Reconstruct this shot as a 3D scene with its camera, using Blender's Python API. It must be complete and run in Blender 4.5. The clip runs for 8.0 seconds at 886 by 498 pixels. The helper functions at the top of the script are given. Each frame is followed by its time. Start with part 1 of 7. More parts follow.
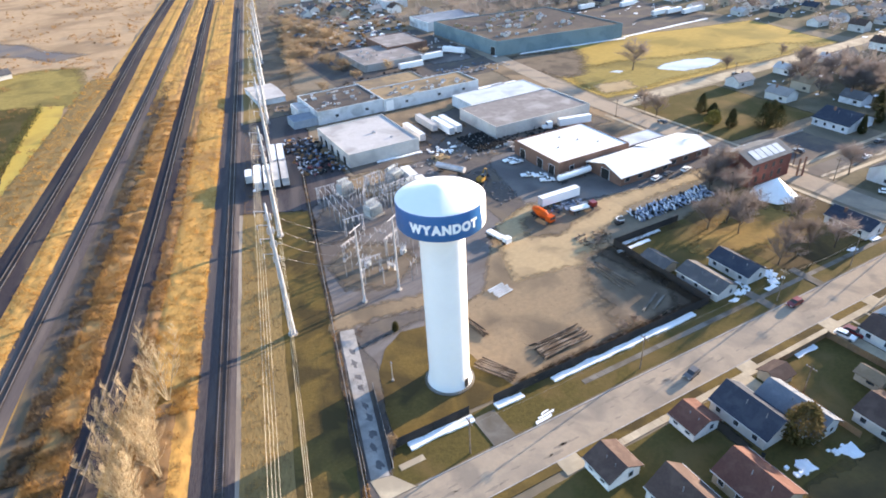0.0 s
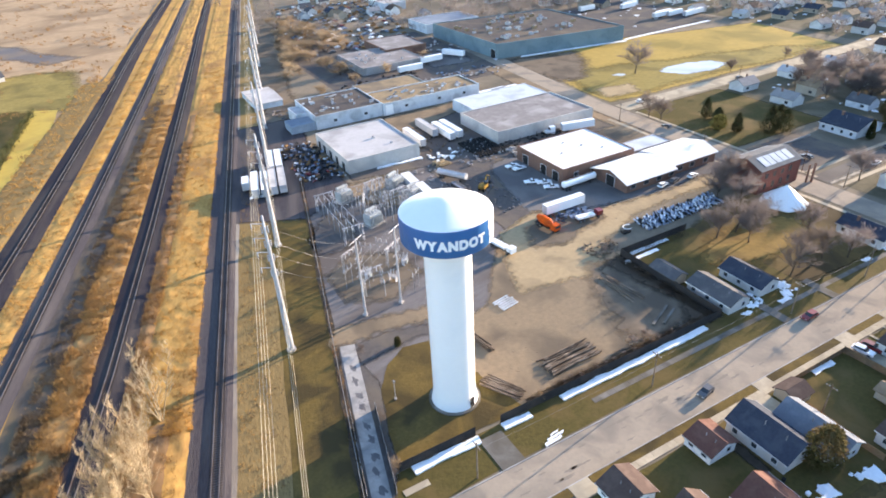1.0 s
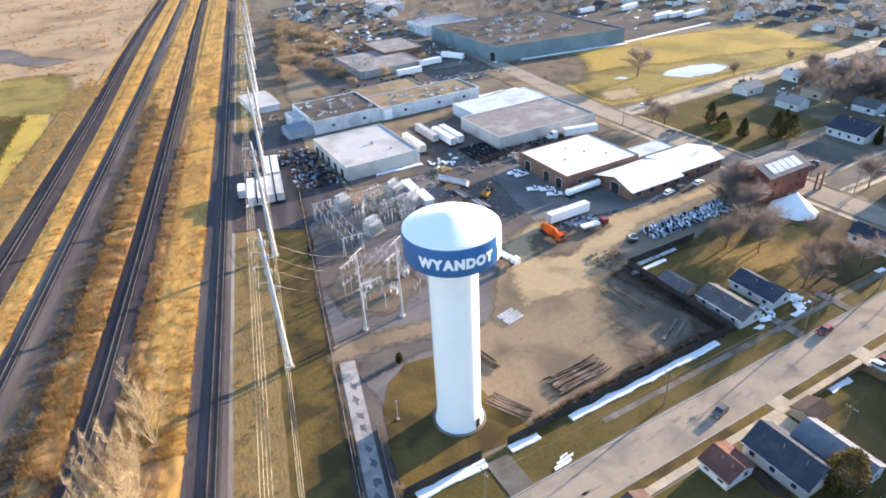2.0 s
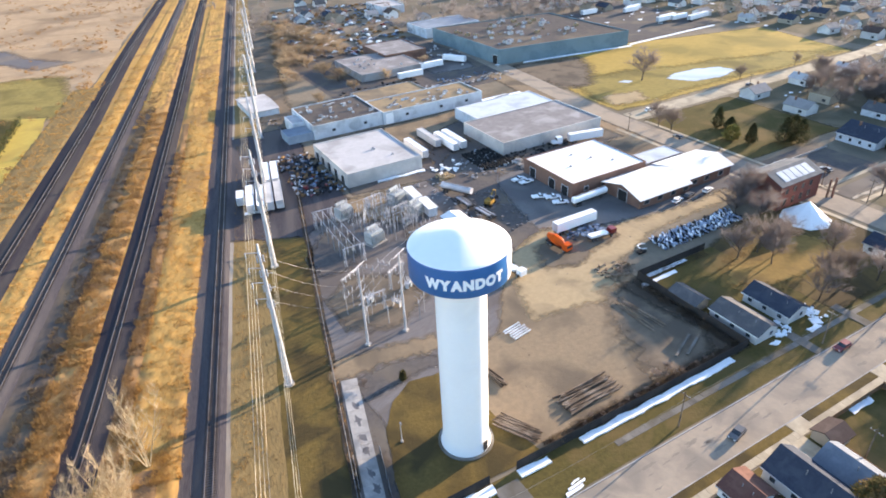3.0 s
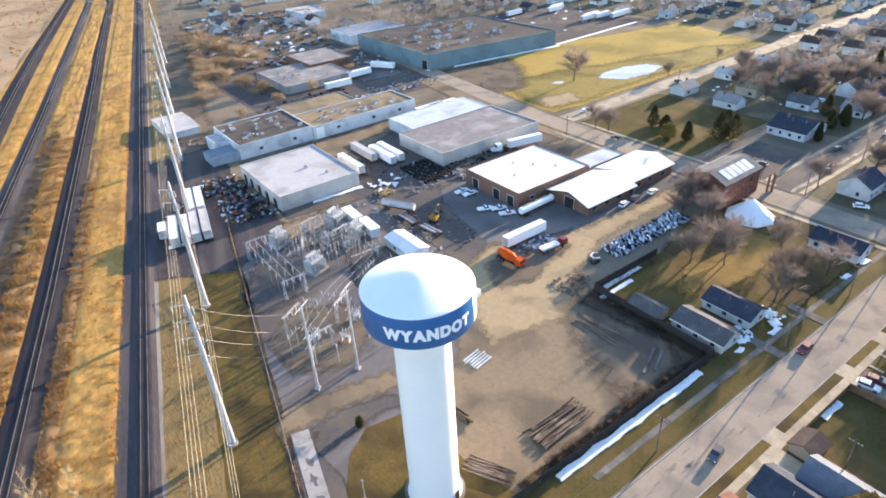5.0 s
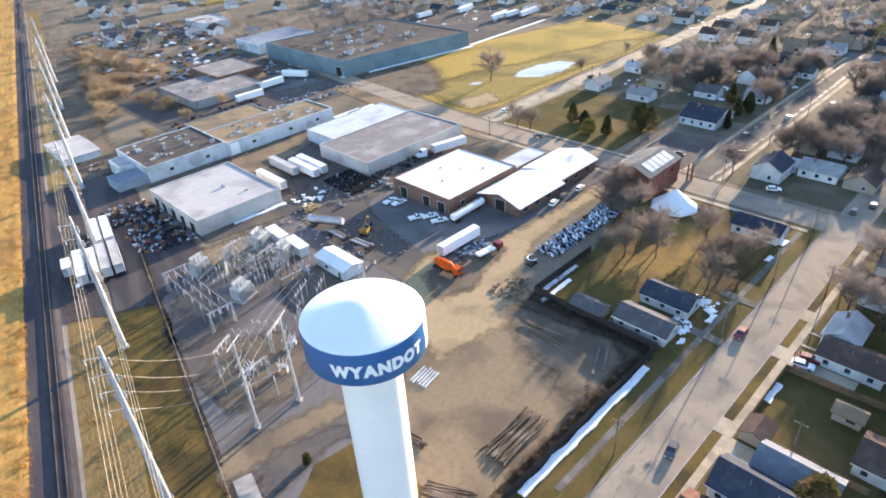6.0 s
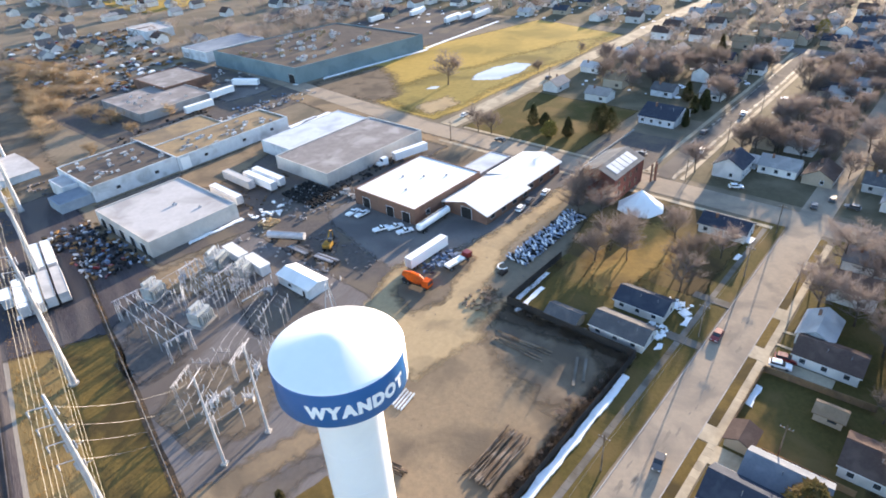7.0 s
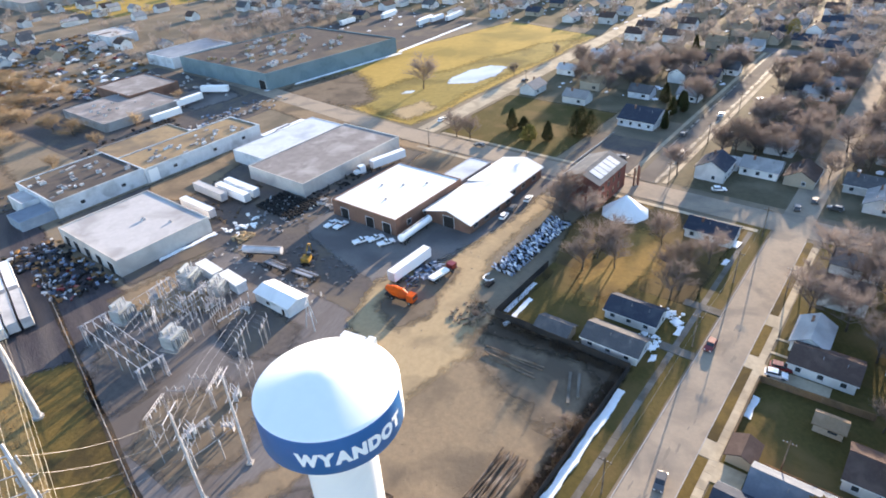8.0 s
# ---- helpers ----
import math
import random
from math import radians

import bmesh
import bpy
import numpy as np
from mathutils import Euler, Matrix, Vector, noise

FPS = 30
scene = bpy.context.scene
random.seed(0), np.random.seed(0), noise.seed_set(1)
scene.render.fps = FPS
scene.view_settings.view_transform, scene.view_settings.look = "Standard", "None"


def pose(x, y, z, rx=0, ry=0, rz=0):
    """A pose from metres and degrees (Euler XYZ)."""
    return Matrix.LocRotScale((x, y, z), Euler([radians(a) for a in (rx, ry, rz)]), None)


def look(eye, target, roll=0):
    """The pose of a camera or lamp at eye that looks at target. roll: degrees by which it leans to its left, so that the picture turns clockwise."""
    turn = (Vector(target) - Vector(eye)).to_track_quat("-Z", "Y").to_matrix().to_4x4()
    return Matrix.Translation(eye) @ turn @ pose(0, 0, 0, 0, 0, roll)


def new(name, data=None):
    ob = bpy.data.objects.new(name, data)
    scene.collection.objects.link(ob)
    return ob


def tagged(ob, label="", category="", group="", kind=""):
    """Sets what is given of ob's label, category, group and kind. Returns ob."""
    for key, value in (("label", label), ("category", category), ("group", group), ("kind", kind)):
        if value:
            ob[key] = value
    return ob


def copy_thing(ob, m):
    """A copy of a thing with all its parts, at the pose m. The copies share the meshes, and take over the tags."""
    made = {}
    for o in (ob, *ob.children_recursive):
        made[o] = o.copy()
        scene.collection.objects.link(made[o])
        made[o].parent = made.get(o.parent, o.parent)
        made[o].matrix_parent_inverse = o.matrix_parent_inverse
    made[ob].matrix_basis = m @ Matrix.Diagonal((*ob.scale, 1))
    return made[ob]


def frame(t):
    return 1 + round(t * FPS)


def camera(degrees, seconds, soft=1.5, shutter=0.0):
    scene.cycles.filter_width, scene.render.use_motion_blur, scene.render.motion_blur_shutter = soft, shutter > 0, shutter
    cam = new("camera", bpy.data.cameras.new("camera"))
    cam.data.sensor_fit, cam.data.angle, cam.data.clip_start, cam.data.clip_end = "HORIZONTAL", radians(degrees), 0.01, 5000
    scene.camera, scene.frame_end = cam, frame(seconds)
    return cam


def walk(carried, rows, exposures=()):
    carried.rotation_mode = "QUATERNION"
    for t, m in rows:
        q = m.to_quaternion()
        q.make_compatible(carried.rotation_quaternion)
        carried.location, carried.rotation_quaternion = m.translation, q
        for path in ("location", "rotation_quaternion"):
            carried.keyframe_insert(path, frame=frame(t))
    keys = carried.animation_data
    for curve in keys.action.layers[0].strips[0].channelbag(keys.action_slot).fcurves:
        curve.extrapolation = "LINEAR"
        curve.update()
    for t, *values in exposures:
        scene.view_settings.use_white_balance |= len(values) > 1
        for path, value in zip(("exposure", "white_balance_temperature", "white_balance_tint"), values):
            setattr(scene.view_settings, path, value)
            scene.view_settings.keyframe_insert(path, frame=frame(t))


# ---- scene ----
cam = camera(71.17, 8.0, 1.8)
# seconds, x, y, z, yaw, pitch, roll
ROWS = [
    (0.0, -47.67, -91.29, 96.20, -27.600, -31.213, -3.183),
    (0.5, -46.94, -88.49, 96.05, -27.659, -31.160, -3.165),
    (1.0, -46.18, -85.53, 95.97, -27.888, -31.150, -3.130),
    (1.5, -45.44, -82.69, 95.94, -28.109, -31.135, -3.100),
    (3.0, -42.91, -74.24, 96.01, -28.288, -31.090, -3.010),
    (3.5, -42.00, -71.42, 96.00, -28.471, -31.067, -2.960),
    (4.0, -40.97, -68.53, 95.90, -29.824, -31.083, -3.082),
    (5.5, -38.19, -59.41, 95.78, -39.033, -31.466, -3.617),
    (6.0, -37.20, -56.30, 95.62, -43.177, -31.600, -3.824),
    (6.5, -35.84, -53.47, 95.36, -45.403, -31.610, -3.950),
    (7.0, -34.45, -50.44, 95.26, -47.585, -31.685, -3.970),
    (7.5, -33.33, -47.12, 95.22, -49.449, -31.760, -3.880),
    (8.0, -31.35, -44.58, 95.11, -50.370, -31.760, -3.876),
]


def aimed(x, y, z, yaw, pitch, roll):
    return pose(x, y, z, 0, 0, yaw) @ pose(0, 0, 0, 90 + pitch) @ pose(0, 0, 0, 0, 0, roll)


walk(cam, [(t, aimed(*r)) for t, *r in ROWS], [(0.0, 2.15, 7050, 17), (8.0, 2.08, 7100, 17)])

# ---- light ----
SUN_EL, SUN_AZ = radians(10.8), radians(8.5)
world = bpy.data.worlds.new("world")
scene.world = world
world.use_nodes = True
sky = world.node_tree.nodes.new("ShaderNodeTexSky")
sky.sky_type, sky.sun_disc = "NISHITA", False
sky.sun_elevation, sky.sun_rotation = SUN_EL, radians(90) - SUN_AZ
sky.air_density, sky.dust_density, sky.ozone_density = 1.0, 0.3, 3.0
background = world.node_tree.nodes["Background"]
background.inputs["Strength"].default_value = 0.15
world.node_tree.links.new(sky.outputs[0], background.inputs["Color"])
sun = new("sun", bpy.data.lights.new("sun", "SUN"))
sun.data.energy, sun.data.angle, sun.data.color = 4.1, radians(0.6), (1.0, 0.86, 0.67)
sun.matrix_basis = look((math.cos(SUN_EL) * math.cos(SUN_AZ) * 400, math.cos(SUN_EL) * math.sin(SUN_AZ) * 400, math.sin(SUN_EL) * 400), (0, 0, 0))


# ---- materials ----
def surf(name, a, b, c=None, fine=3.0, broad=0.12, rough=0.85, metal=0.0, bump=0.3, patch=0.5, piece=0.0, spec=0.03, stretch=None, thin=0.0):
    """Two tones in a fine grain, a third in broad patches, and relief, all at world size."""
    m = bpy.data.materials.new(name)
    m.use_nodes = True
    nt, n = m.node_tree, m.node_tree.nodes
    bsdf = n["Principled BSDF"]
    geo = n.new("ShaderNodeNewGeometry")
    source = geo.outputs["Position"]
    if stretch:
        mp = n.new("ShaderNodeMapping")
        mp.vector_type = "TEXTURE"
        mp.inputs["Scale"].default_value = [1 / k for k in stretch[:3]]
        mp.inputs["Rotation"].default_value = (0, 0, -stretch[3])
        nt.links.new(source, mp.inputs["Vector"])
        source = mp.outputs[0]
    nf, nb = n.new("ShaderNodeTexNoise"), n.new("ShaderNodeTexNoise")
    nf.inputs["Scale"].default_value, nf.inputs["Detail"].default_value, nf.inputs["Roughness"].default_value = fine, 5, 0.65
    nb.inputs["Scale"].default_value, nb.inputs["Detail"].default_value, nb.inputs["Distortion"].default_value = broad, 4, 0.6
    nt.links.new(source, nf.inputs["Vector"])
    nt.links.new(source, nb.inputs["Vector"])
    rf, rb = n.new("ShaderNodeMapRange"), n.new("ShaderNodeMapRange")
    rf.inputs["From Min"].default_value, rf.inputs["From Max"].default_value = 0.32, 0.68
    rb.inputs["From Min"].default_value, rb.inputs["From Max"].default_value = patch - 0.06, patch + 0.12
    nt.links.new(nf.outputs["Fac"], rf.inputs["Value"])
    nt.links.new(nb.outputs["Fac"], rb.inputs["Value"])
    mix1, mix2 = n.new("ShaderNodeMix"), n.new("ShaderNodeMix")
    mix1.data_type = mix2.data_type = "RGBA"
    mix1.inputs[6].default_value, mix1.inputs[7].default_value = (*a, 1), (*b, 1)
    mix2.inputs[7].default_value = (*(c or b), 1)
    nt.links.new(rf.outputs[0], mix1.inputs[0])
    nt.links.new(rb.outputs[0], mix2.inputs[0])
    nt.links.new(mix1.outputs[2], mix2.inputs[6])
    out = mix2.outputs[2]
    if piece:
        info, hsv, mr = n.new("ShaderNodeObjectInfo"), n.new("ShaderNodeHueSaturation"), n.new("ShaderNodeMapRange")
        mr.inputs["To Min"].default_value, mr.inputs["To Max"].default_value = 1 - piece, 1 + piece
        nt.links.new(info.outputs["Random"], mr.inputs["Value"])
        nt.links.new(mr.outputs[0], hsv.inputs["Value"])
        nt.links.new(out, hsv.inputs["Color"])
        out = hsv.outputs[0]
    nt.links.new(out, bsdf.inputs["Base Color"])
    bsdf.inputs["Roughness"].default_value, bsdf.inputs["Metallic"].default_value = rough, metal
    bsdf.inputs["Specular IOR Level"].default_value = spec
    if bump:
        bp = n.new("ShaderNodeBump")
        bp.inputs["Strength"].default_value, bp.inputs["Distance"].default_value = bump, 0.15
        nt.links.new(nf.outputs["Fac"], bp.inputs["Height"])
        nt.links.new(bp.outputs[0], bsdf.inputs["Normal"])
    if thin:
        tr, ms = n.new("ShaderNodeBsdfTranslucent"), n.new("ShaderNodeMixShader")
        ms.inputs[0].default_value = thin
        nt.links.new(out, tr.inputs["Color"])
        nt.links.new(bsdf.outputs[0], ms.inputs[1])
        nt.links.new(tr.outputs[0], ms.inputs[2])
        nt.links.new(ms.outputs[0], n["Material Output"].inputs["Surface"])
    return m


RAIL_A = math.atan(0.2466)
ALONG = (1.0, 0.12, 1.0, RAIL_A)
M = {
    "ground": surf("ground", (0.19, 0.155, 0.115), (0.245, 0.195, 0.14), (0.14, 0.12, 0.09), 0.5, 0.03, bump=0.5),
    "meadow": surf("meadow", (0.46, 0.325, 0.20), (0.37, 0.25, 0.15), (0.27, 0.185, 0.115), 0.16, 0.022, bump=0.25, patch=0.52),
    "gold": surf("gold", (0.52, 0.305, 0.095), (0.37, 0.21, 0.07), (0.29, 0.165, 0.066), 1.3, 0.09, bump=0.4, patch=0.53, stretch=(1.0, 0.45, 1.0, RAIL_A)),
    "rust": surf("rust", (0.275, 0.162, 0.075), (0.215, 0.128, 0.065), (0.155, 0.10, 0.062), 0.5, 0.10, bump=0.35, patch=0.54, stretch=(1.0, 0.5, 1.0, RAIL_A)),
    "gold_blade": surf("gold_blade", (0.53, 0.315, 0.10), (0.43, 0.25, 0.085), (0.31, 0.175, 0.066), 0.9, 0.09, bump=0, patch=0.53, thin=0.6),
    "rust_blade": surf("rust_blade", (0.33, 0.20, 0.09), (0.265, 0.157, 0.075), (0.20, 0.125, 0.07), 0.5, 0.10, bump=0, patch=0.54, thin=0.6),
    "scrub_gold": surf("scrub_gold", (0.40, 0.235, 0.09), (0.30, 0.175, 0.075), (0.20, 0.125, 0.066), 0.8, 0.14, bump=0.35, patch=0.52, stretch=(1.0, 0.6, 1.0, RAIL_A)),
    "scrub_blade": surf("scrub_blade", (0.43, 0.26, 0.10), (0.34, 0.20, 0.085), (0.22, 0.135, 0.07), 0.6, 0.14, bump=0, patch=0.52, thin=0.6),
    "dark_brush": surf("dark_brush", (0.095, 0.07, 0.052), (0.065, 0.05, 0.04), (0.13, 0.095, 0.065), 0.5, 0.2, bump=0, patch=0.55, thin=0.3),
    "brown_blade": surf("brown_blade", (0.19, 0.14, 0.09), (0.145, 0.105, 0.07), (0.11, 0.08, 0.06), 0.5, 0.10, bump=0, patch=0.54, thin=0.5),
    "bare": surf("bare", (0.115, 0.094, 0.08), (0.082, 0.066, 0.057), (0.15, 0.11, 0.07), 0.9, 0.10, bump=0.5, patch=0.53, stretch=(1.0, 0.3, 1.0, RAIL_A)),
    "stubble": surf("stubble", (0.28, 0.19, 0.082), (0.185, 0.125, 0.056), (0.22, 0.148, 0.065), 1.6, 0.08, bump=0.8, stretch=(1.0, 0.3, 1.0, RAIL_A)),
    "olive": surf("olive", (0.120, 0.082, 0.028), (0.160, 0.108, 0.038), (0.068, 0.05, 0.024), 1.3, 0.09, bump=0.5, patch=0.49),
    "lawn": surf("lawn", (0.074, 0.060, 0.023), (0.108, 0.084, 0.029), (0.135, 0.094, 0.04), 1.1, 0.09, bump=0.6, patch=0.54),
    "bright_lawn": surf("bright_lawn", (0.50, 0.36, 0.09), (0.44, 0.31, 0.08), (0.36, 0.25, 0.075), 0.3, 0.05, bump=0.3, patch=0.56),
    "mown": surf("mown", (0.31, 0.235, 0.08), (0.23, 0.175, 0.06), (0.165, 0.128, 0.048), 0.35, 0.045, bump=0.4, patch=0.53),
    "field": surf("field", (0.42, 0.285, 0.085), (0.34, 0.235, 0.07), (0.25, 0.185, 0.06), 0.25, 0.03, bump=0.4, patch=0.51),
    "brown_grass": surf("brown_grass", (0.15, 0.105, 0.045), (0.11, 0.077, 0.035), (0.075, 0.054, 0.03), 0.8, 0.06, bump=0.5, patch=0.52),
    "suburb_lawn": surf("suburb_lawn", (0.125, 0.108, 0.07), (0.095, 0.082, 0.055), (0.17, 0.14, 0.095), 0.5, 0.06, bump=0.4, patch=0.53),
    "park_grass": surf("park_grass", (0.27, 0.175, 0.06), (0.21, 0.135, 0.048), (0.145, 0.095, 0.04), 0.7, 0.09, bump=0.5, patch=0.53),
    "ballast": surf("ballast", (0.085, 0.075, 0.078), (0.055, 0.048, 0.053), (0.11, 0.095, 0.09), 4.0, 0.15, bump=0.8, stretch=ALONG),
    # dark ballast, darkened further to include the shade of the brush
    "shaded_ballast": surf("shaded_ballast", (0.048, 0.042, 0.048), (0.032, 0.028, 0.033), (0.065, 0.056, 0.054), 4.0, 0.15, bump=0.8, stretch=ALONG),
    "path": surf("path", (0.37, 0.315, 0.255), (0.29, 0.245, 0.20), (0.235, 0.19, 0.15), 3.0, 0.2, bump=0.4, stretch=ALONG),
    # streaks near the sun's bearing stand for gantry shadows and tyre tracks
    "gravel": surf("gravel", (0.185, 0.168, 0.162), (0.135, 0.122, 0.118), (0.118, 0.10, 0.09), 1.8, 0.12, bump=0.2, patch=0.52, stretch=(0.22, 1.0, 1.0, -0.25)),
    "dirt": surf("dirt", (0.27, 0.20, 0.13), (0.215, 0.16, 0.107), (0.14, 0.11, 0.08), 0.8, 0.06, bump=0.4, patch=0.50),
    "sand": surf("sand", (0.42, 0.312, 0.185), (0.345, 0.255, 0.15), (0.265, 0.20, 0.125), 0.7, 0.09, bump=0.35, patch=0.55),
    "mud": surf("mud", (0.15, 0.118, 0.088), (0.19, 0.15, 0.11), (0.115, 0.092, 0.07), 0.6, 0.08, bump=0.5),
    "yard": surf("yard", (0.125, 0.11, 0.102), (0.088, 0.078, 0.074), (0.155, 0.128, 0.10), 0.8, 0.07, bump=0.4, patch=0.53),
    "asphalt": surf("asphalt", (0.19, 0.175, 0.165), (0.15, 0.14, 0.135), (0.12, 0.112, 0.11), 1.5, 0.05, rough=0.75, bump=0.2),
    "street": surf("street", (0.345, 0.28, 0.212), (0.295, 0.242, 0.188), (0.225, 0.19, 0.155), 0.8, 0.11, rough=0.95, bump=0.25, patch=0.52, spec=0.08),
    # darker street tone for the painted tree shadows
    "shaded_street": surf("shaded_street", (0.25, 0.21, 0.168), (0.215, 0.182, 0.148), None, 0.8, 0.11, rough=0.95, bump=0.25, spec=0.08),
    # dark base stands for the shaded road between the bright gutters
    "wet_street": surf("wet_street", (0.085, 0.078, 0.075), (0.11, 0.10, 0.094), (0.16, 0.14, 0.122), 0.3, 0.06, rough=0.9, bump=0.12, patch=0.55, spec=0.03),
    # pale base carries the sun glare on wet gutter and trodden snow
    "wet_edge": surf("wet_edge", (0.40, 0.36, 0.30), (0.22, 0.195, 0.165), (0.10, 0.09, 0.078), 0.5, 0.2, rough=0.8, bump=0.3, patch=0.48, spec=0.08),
    "walkway": surf("walkway", (0.48, 0.40, 0.29), (0.40, 0.335, 0.245), (0.32, 0.27, 0.20), 1.2, 0.15, bump=0.2, piece=0.08),
    "old_walk": surf("old_walk", (0.19, 0.175, 0.155), (0.155, 0.142, 0.126), (0.12, 0.106, 0.086), 1.2, 0.15, bump=0.2, piece=0.15),
    "concrete": surf("concrete", (0.42, 0.39, 0.36), (0.34, 0.32, 0.30), (0.26, 0.25, 0.24), 1.5, 0.2, bump=0.2, piece=0.08),
    "stain": surf("stain", (0.12, 0.115, 0.12), (0.16, 0.15, 0.15), None, 1.5, 0.2, bump=0.2),
    "snow": surf("snow", (0.86, 0.88, 0.90), (0.80, 0.82, 0.86), (0.70, 0.72, 0.75), 1.2, 0.3, rough=0.6, bump=0.6, patch=0.6),
    "ice": surf("ice", (0.52, 0.56, 0.60), (0.46, 0.50, 0.54), (0.38, 0.42, 0.46), 0.2, 0.05, rough=0.25, bump=0.05),
    "white_paint": surf("white_paint", (0.88, 0.88, 0.875), (0.86, 0.86, 0.86), (0.82, 0.825, 0.83), 0.8, 0.1, rough=0.4, bump=0.02, patch=0.6, spec=0.5),
    "blue_paint": surf("blue_paint", (0.020, 0.125, 0.33), (0.023, 0.135, 0.35), (0.018, 0.115, 0.31), 0.8, 0.1, rough=0.35, bump=0.02, spec=0.5),
    "letter_paint": surf("letter_paint", (0.84, 0.86, 0.88), (0.80, 0.83, 0.86), None, 2, 0.3, rough=0.4, bump=0),
    "steel": surf("steel", (0.52, 0.52, 0.54), (0.44, 0.44, 0.47), (0.38, 0.38, 0.40), 1.5, 0.3, rough=0.5, metal=0.15, bump=0.05),
    "rail": surf("rail", (0.30, 0.27, 0.26), (0.24, 0.2, 0.18), (0.2, 0.15, 0.12), 2, 0.2, rough=0.35, metal=0.8, bump=0.05),
    "tie": surf("tie", (0.10, 0.082, 0.07), (0.065, 0.055, 0.05), None, 2, 0.2, bump=0.3),
    "wire": surf("wire", (0.62, 0.56, 0.44), (0.55, 0.49, 0.38), None, 2, 0.2, rough=0.5, metal=0.2, bump=0),
    "cable": surf("cable", (0.34, 0.33, 0.32), (0.28, 0.27, 0.26), None, 2, 0.2, rough=0.5, metal=0.3, bump=0),
    "red_brick": surf("red_brick", (0.21, 0.085, 0.068), (0.165, 0.066, 0.054), (0.135, 0.06, 0.05), 2.5, 0.15, bump=0.3, patch=0.56),
    "fence_dark": surf("fence_dark", (0.030, 0.029, 0.031), (0.045, 0.042, 0.04), (0.06, 0.05, 0.045), 2, 0.2, bump=0.2),
    "fence_wood": surf("fence_wood", (0.26, 0.16, 0.09), (0.20, 0.12, 0.07), (0.15, 0.10, 0.065), 2.5, 0.3, bump=0.3, piece=0.15),
    "galvanised": surf("galvanised", (0.26, 0.26, 0.275), (0.21, 0.21, 0.22), None, 3, 0.3, rough=0.6, metal=0.1, bump=0),
    "pond": surf("pond", (0.13, 0.115, 0.115), (0.16, 0.14, 0.13), (0.24, 0.175, 0.12), 0.1, 0.03, rough=0.6, bump=0.05, patch=0.52),
    "soil": surf("soil", (0.062, 0.048, 0.037), (0.09, 0.07, 0.052), (0.045, 0.036, 0.029), 0.9, 0.12, bump=0.6, patch=0.52),
    "dark_dirt": surf("dark_dirt", (0.20, 0.155, 0.112), (0.158, 0.124, 0.092), (0.11, 0.088, 0.068), 0.6, 0.09, bump=0.5, patch=0.51),
    "log": surf("log", (0.15, 0.11, 0.078), (0.095, 0.07, 0.053), (0.22, 0.17, 0.13), 2.5, 0.3, bump=0.4, piece=0.25),
    "bark": surf("bark", (0.12, 0.092, 0.07), (0.075, 0.058, 0.046), None, 2, 0.3, bump=0.3, piece=0.2),
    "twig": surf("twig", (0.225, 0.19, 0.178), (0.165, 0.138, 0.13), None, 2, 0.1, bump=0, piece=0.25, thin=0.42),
    # paler copy of twig, with the distance haze put into its colour
    "hazy_twig": surf("hazy_twig", (0.32, 0.283, 0.262), (0.245, 0.215, 0.20), None, 2, 0.1, bump=0, thin=0.42),
    "pale_bark": surf("pale_bark", (0.55, 0.45, 0.31), (0.44, 0.35, 0.23), None, 2, 0.3, bump=0, thin=0.25),
    "amber_twig": surf("amber_twig", (0.44, 0.34, 0.22), (0.28, 0.21, 0.145), None, 2, 0.1, bump=0, piece=0.3, thin=0.4),
    "needle": surf("needle", (0.062, 0.07, 0.032), (0.09, 0.095, 0.042), (0.085, 0.075, 0.034), 1.5, 0.3, bump=0, piece=0.25, thin=0.35),
    "pine": surf("pine", (0.115, 0.095, 0.035), (0.085, 0.07, 0.026), (0.14, 0.10, 0.045), 1.0, 0.3, bump=0, thin=0.3),
    "willow": surf("willow", (0.26, 0.21, 0.05), (0.19, 0.155, 0.04), None, 1.2, 0.3, bump=0.3),
    "roof_white": surf("roof_white", (0.80, 0.79, 0.765), (0.755, 0.745, 0.725), (0.64, 0.625, 0.605), 0.35, 0.08, rough=0.7, bump=0.05, patch=0.57),
    "roof_pale": surf("roof_pale", (0.50, 0.478, 0.465), (0.44, 0.42, 0.41), (0.34, 0.322, 0.312), 0.5, 0.08, bump=0.1, patch=0.54),
    "roof_patchy": surf("roof_patchy", (0.27, 0.245, 0.235), (0.215, 0.195, 0.185), (0.36, 0.335, 0.32), 0.35, 0.11, bump=0.15, patch=0.55),
    "roof_blue_white": surf("roof_blue_white", (0.56, 0.595, 0.635), (0.48, 0.515, 0.555), (0.38, 0.41, 0.445), 0.5, 0.09, rough=0.6, bump=0.05, patch=0.55),
    "roof_blue": surf("roof_blue", (0.215, 0.25, 0.295), (0.175, 0.205, 0.245), (0.26, 0.295, 0.335), 0.4, 0.08, bump=0.08, patch=0.55),
    "roof_tar": surf("roof_tar", (0.12, 0.102, 0.092), (0.085, 0.073, 0.067), (0.16, 0.13, 0.10), 0.4, 0.05, bump=0.2, patch=0.53),
    "roof_gravel": surf("roof_gravel", (0.34, 0.25, 0.15), (0.27, 0.2, 0.125), (0.19, 0.15, 0.11), 0.6, 0.07, bump=0.2, patch=0.54),
    "roof_grey": surf("roof_grey", (0.30, 0.28, 0.27), (0.24, 0.225, 0.22), (0.19, 0.18, 0.175), 0.5, 0.07, bump=0.1, patch=0.55),
    "brick": surf("brick", (0.235, 0.135, 0.10), (0.18, 0.105, 0.08), (0.15, 0.09, 0.07), 2.5, 0.15, bump=0.3, patch=0.56),
